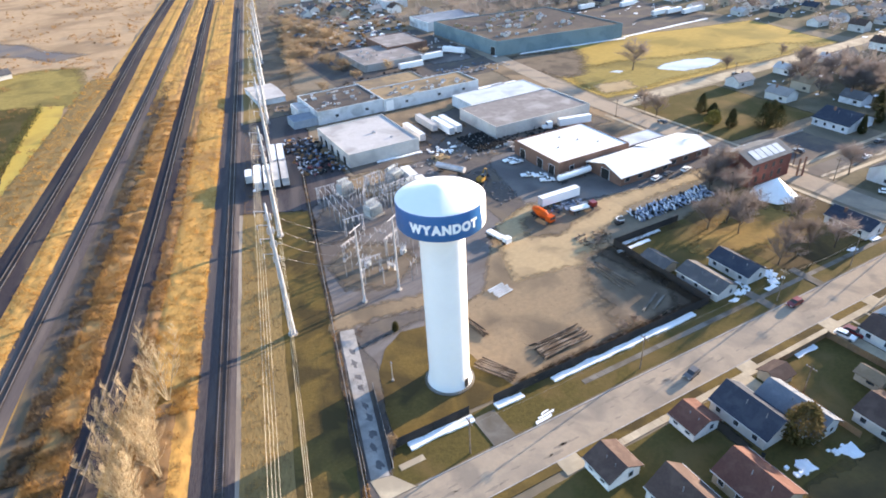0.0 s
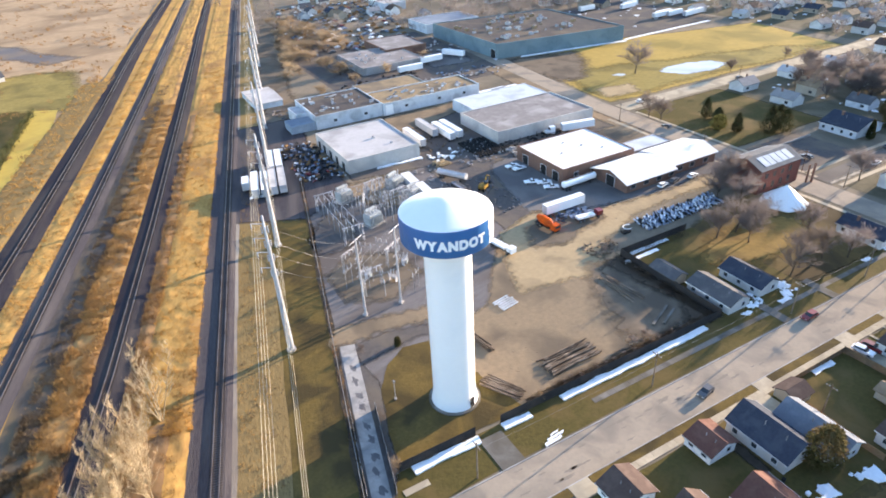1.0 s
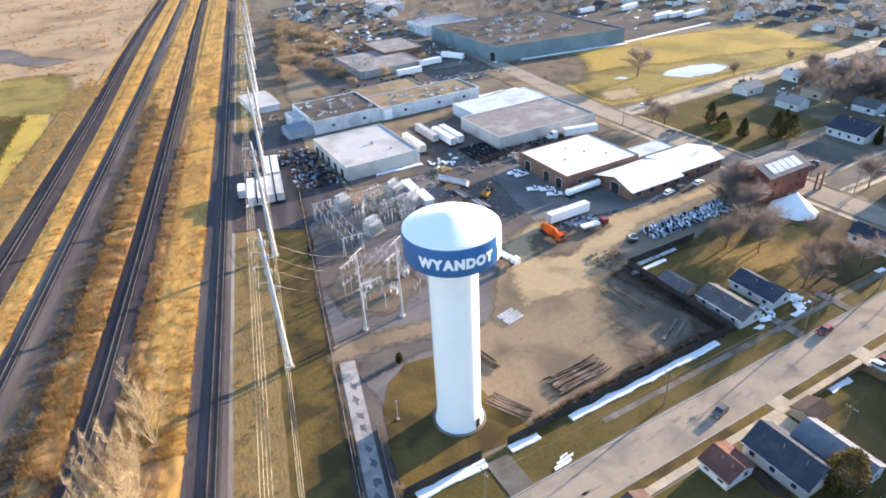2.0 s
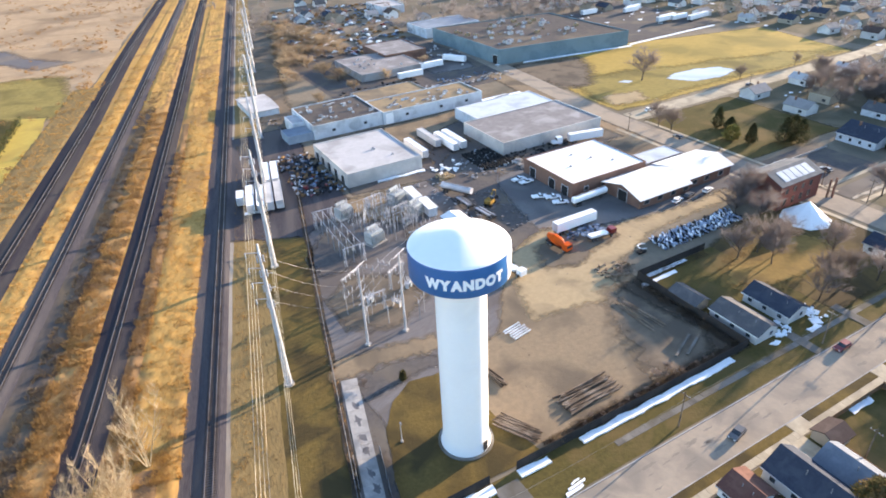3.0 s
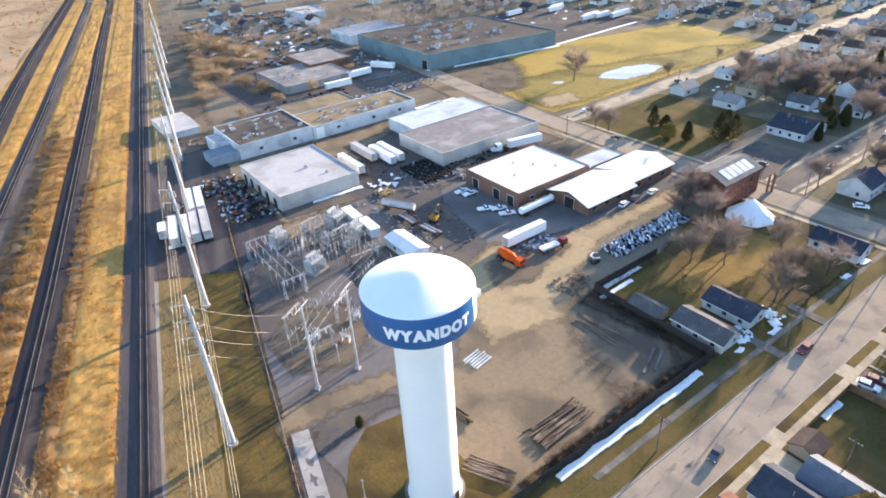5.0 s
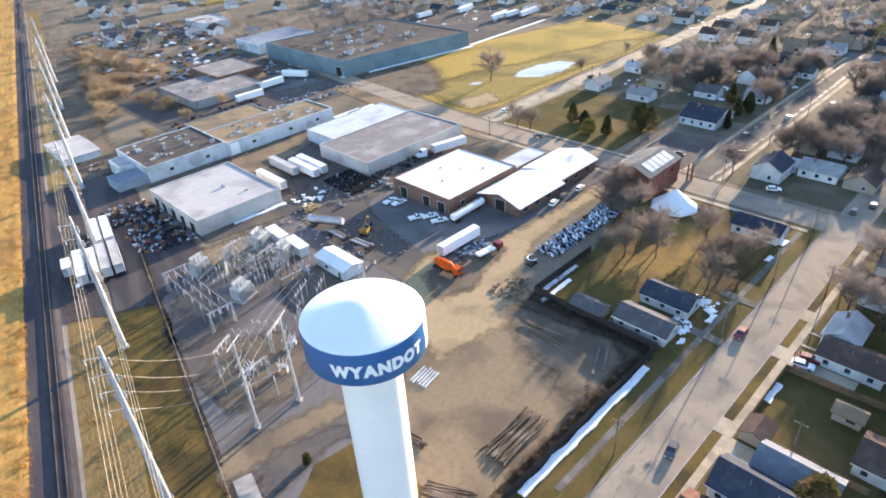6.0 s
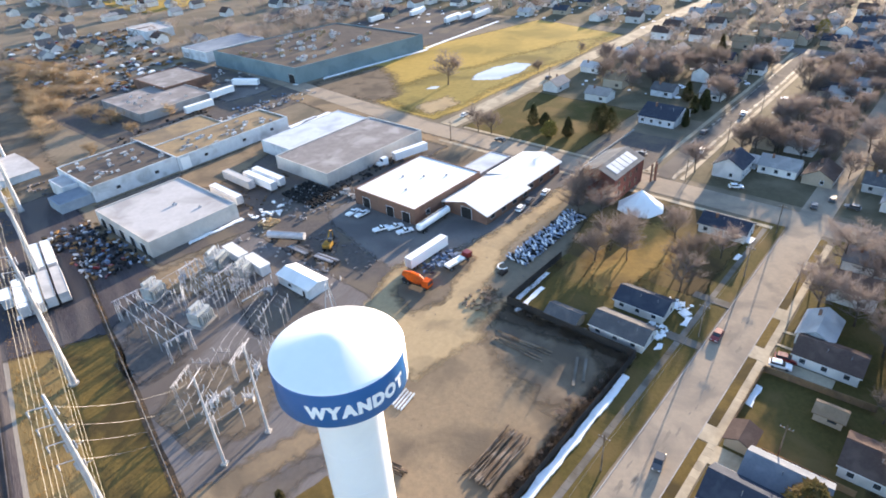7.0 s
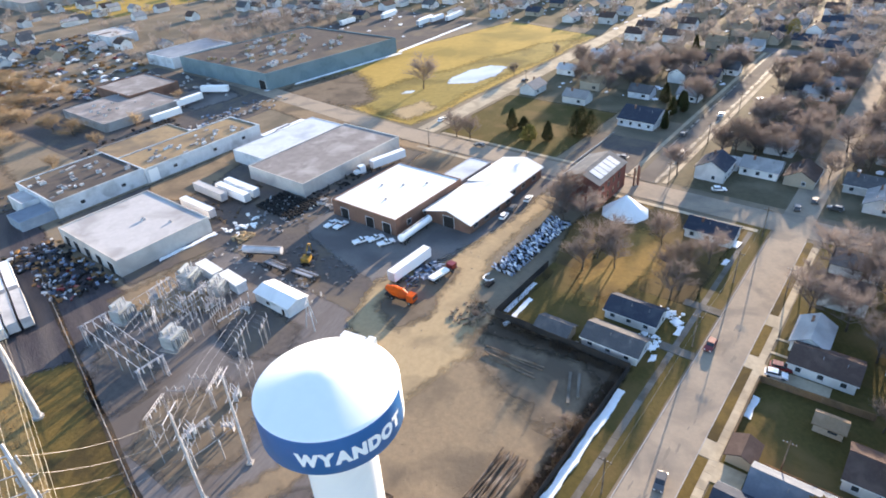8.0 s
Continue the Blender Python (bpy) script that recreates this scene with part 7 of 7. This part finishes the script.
for x, y, t, lab in ((53.2, 87.0, -88, "dark flatbed trailer loaded with pipes in the yard"), (54.6, 76.5, -84, "dark flatbed trailer with rails and pipes"), (75.4, 44.8, -6, "flatbed truck carrying white panels"), (42.4, 44.6, -80, "flatbed truck carrying long white beams")):
    fb = thing("flatbed_trailer", lab, "trailer", x, y, 0.06, t, "parked trucks")
    part("deck", Geo().box(-4.5, -1.25, 1.0, 4.5, 1.25, 1.2), "dark", fb)
    for k in range(5):
        part("stake", Geo().box(-4.4 + 2.2 * k, -1.3, 1.2, -4.3 + 2.2 * k, -1.2, 2.0), "galvanised", fb)
    for dx in (-3.4, -2.1, 3.2):
        for s in (-1.0, 1.0):
            wheel(fb, dx, s)
    if "dark" in lab:
        for k in range(6):
            part("load_pipe", Geo().tube((-4.2, -0.95 + 0.38 * k, 1.38), (random.uniform(2.5, 4.2), -0.95 + 0.38 * k, 1.38), 0.17, n=8), random.choice(("galvanised", "steel", "log")), fb)
    if "white" in lab:
        part("load", Geo().box(-4.2, -1.0, 1.2, 2.0, 1.0, 1.9), "white_paint", fb, "stacked white panels")
        part("cab", Geo().box(3.0, -1.1, 0.9, 4.9, 1.1, 2.6), "red_paint" if "panels" in lab else "white_paint", fb)


def utility_pole(x, y, h=9.5, turn=90):
    p = thing("utility_pole", "weathered wooden street utility pole with crossarm", "utility pole", x, y, 0, turn, "street utility poles")
    part("shaft", Geo().tube((0, 0, 0), (0, 0, h), 0.17, 0.11, 8), "log", p)
    part("crossarm", Geo().box(-1.2, -0.07, h - 0.9, 1.2, 0.07, h - 0.75), "log", p)
    for dx in (-1.0, -0.4, 0.4, 1.0):
        part("insulator", Geo().turned([(0.05, h - 0.75), (0.09, h - 0.65), (0.03, h - 0.5)], 6, dx, 0), "insulator", p)
    return p


STREET = [(-7.0, -20.2), (37.4, -19.8), (84.0, -19.6), (114.0, -19.8), (141.0, -19.8)]
for x, y in STREET:
    utility_pole(x, y)
for (xa, ya), (xb, yb) in zip(STREET, STREET[1:]):
    wire((xa, ya - 1.0, 9.0), (xb, yb - 1.0, 9.0), 0.6, 0.016, mat="cable")
for x, y in ((59.3, -43.5), (115, -31.8), (159.5, 14.2), (159.8, 29.6), (200, 14.4), (240, 14.4), (144.5, 60), (145, 105), (168, 111.6), (230, 111.8)):
    utility_pole(x, y, 8.5)
BROWN = "brown wooden board fence round a yard"
fence((80.8, -34.6), (81.6, -55), 1.8, "fence_wood", BROWN, 2.4, True, "fence_wood")
fence((60.6, -34.6), (80.8, -34.6), 1.5, "fence_wood", BROWN, 2.4, True, "fence_wood")
fence((58.4, -41.0), (58.4, -56), 1.6, "fence_wood", BROWN, 2.4, True, "fence_wood")
pool = thing("garden_pool", "round dark covered garden pool", "pool", 70.5, -55.5, 0.04)
part("wall", Geo().turned([(2.4, 0), (2.4, 1.1), (2.3, 1.1)], 20), "wall_grey", pool)
part("cover", Geo().turned([(2.3, 1.08), (0, 1.0)], 20), "stain", pool)
hedge = Geo()
for _ in range(2600):
    f = random.random()
    x, y, z = -97 + 15 * f + random.uniform(-1.6, 1.6), 196 + 92 * f + random.uniform(-1.5, 1.5), random.uniform(0, 3.4)
    e = Vector((random.uniform(-1, 1), random.uniform(-1, 1), random.uniform(-1, 1))) * 0.5
    hedge.add([(x, y, z), (x + e.x, y + e.y, z + e.z), (x - e.y, y + e.x, z + 0.5)], [(0, 1, 2)])
solid("hedge", hedge, "needle", "long dark evergreen hedge beside the lawn", "hedge", kind="stuff")
for x, y, m in ((-18.6, -10.4, "amber_twig"), (14.7, -10.2, "amber_twig"), (48, -7, "twig"), (44, -7.5, "twig"), (66, 27, "twig"), (-11.5, 24.5, "twig")):
    bare_tree(3.2, 120 + int(x), x, y, 1.1, 900, "bark", m, "low bare brown bush beside the fence", 0.03, 0.05, (9, 5), "bush", "bushes")
for k in range(16):
    x = 22 + k * 2.9 + random.uniform(-1, 1)
    x, y = (x, -9.6 + random.uniform(-0.8, 1.2)) if x < 62 else (66.8 + random.uniform(-1, 0.8), -6 + (x - 62) * 5)
    bare_tree(random.uniform(1.3, 2.2), 160 + k, x, y, 1.2, 320, "bark", "twig", "low bare brush along the dark fence", 0.022, 0.02, (5, 3), "bush", "bushes")

# more trees in the gardens along the wet street, and the houses beyond its far end
for x, y, k in ((257, 62, 1.3), (264, 66, 1.2), (250, 67, 1.1), (285, 48, 1.2), (292, 52, 1.1), (280, 56, 1.0)):
    place_tree(x, y, k)
for k in range(22):
    x, y = 206 + 5.0 * k + random.uniform(-4, 4), (3, -14, -1, -7)[k % 4] + random.uniform(-2, 2)
    if abs(x - 343) > 8 and all(abs(x - a) > 5.5 or abs(y - b) > 5 for a, b in TAKEN):
        place_tree(x, y, random.uniform(0.6, 0.9))
for x, y, turn in ((360, 30, 0), (362, 15, 90), (379, 33, 90), (385, 14, 0), (402, 26, 90), (412, 10, 90), (428, 28, 0), (446, 15, 90)):
    place_house(x, y, turn)
    TAKEN.append((x, y))
for _ in range(16):
    x, y = random.uniform(352, 470), random.uniform(6, 38)
    if all(abs(x - a) > 6 or abs(y - b) > 6 for a, b in TAKEN):
        place_tree(x, y, random.uniform(0.5, 0.8))
for x, y, h, r in ((229.7, 34, 9, 2.4), (224, 37, 8, 2.2), (207, 33.6, 8, 1.9), (324, 61, 9, 2.6)):
    conifer(h, r, x, y, label="dark green conifer beside a house")
conifer(10, 5.5, 378, 24, "willow", "yellow-green leafy shrub tree", 0.4)

lp = thing("lamp_post", "slim pale lamp post on the grass plot", "lamp post", -11.1, 6.2, 0.05)
part("post", Geo().tube((0, 0, 0), (0, 0, 5.2), 0.09, 0.06, 8), "wall_cream", lp)
part("base", Geo().turned([(0.35, 0), (0.35, 0.3), (0, 0.3)], 10), "concrete", lp)
part("lamp_head", Geo().box(-0.15, -0.5, 5.15, 0.15, 0.2, 5.35), "galvanised", lp)
conifer(2.2, 0.34, -2.9, 22.1, "needle", "small dark conical evergreen beside the gravel", 0.9)
# small things round the houses
def bin_at(x, y, turn, mat, label):
    b = thing("wheelie_bin", label, "bin", x, y, 0.06, turn, "household bins")
    part("body", Geo().box(-0.3, -0.3, 0.08, 0.3, 0.3, 0.95), mat, b)
    part("lid", Geo().box(-0.33, -0.34, 0.95, 0.33, 0.34, 1.02), "dark", b)
    for s in (-0.25, 0.25):
        part("wheel", Geo().tube((s - 0.05, 0.28, 0.1), (s + 0.05, 0.28, 0.1), 0.1, n=8), "rubber", b)


for x, y, m, lab in ((78.9, -8.6, "white_paint", "white bin beside the small house"), (79.6, -9.8, "scrap_blue", "blue bin beside the small house"), (94.0, -10.4, "white_paint", "white bin beside the small house"), (39.0, -49.6, "dark", "dark bin beside the long house"), (56.6, -40.0, "scrap_blue", "blue bin beside the fence")):
    bin_at(x, y, 20, m, lab)
heap("garden_junk", 78.6, -12.6, 82.6, -6.4, 16, 0.42, "white_paint", "white junk beside the small house", "junk", 0.4)
heap("garden_junk", 90.8, -13.0, 94.4, -5.4, 18, 0.42, "white_paint", "white junk behind the small house", "junk", 0.4)
heap("garden_junk", 70.5, 0.5, 73.6, 2.6, 8, 0.4, "wall_grey", "grey junk between house and garage", "junk", 0.3)
crumbs = Geo()
for cx, cy, w, d, n in ((80.6, -11.2, 2.6, 3.0, 15), (92.0, -8.6, 1.2, 3.6, 14), (92.6, -13.0, 1.8, 1.4, 7), (42.6, -55.0, 2.2, 1.6, 6), (52.2, -56.2, 2.2, 1.6, 6), (70.6, -1.8, 0.8, 2.2, 5), (19.6, -46.2, 1.2, 1.8, 6)):
    for _ in range(n):
        x, y, r = cx + random.uniform(-w, w), cy + random.uniform(-d, d), random.uniform(0.25, 0.8)
        crumbs.prism([(x + r * random.uniform(0.6, 1.2) * math.cos(k), y + r * random.uniform(0.5, 1.0) * math.sin(k)) for k in np.linspace(0, 5.5, 8)], 0.05, random.uniform(0.2, 0.5))
solid("snow_crumbs", crumbs, "snow", "shovelled crumbs of old snow beside the houses", "snow", kind="stuff")
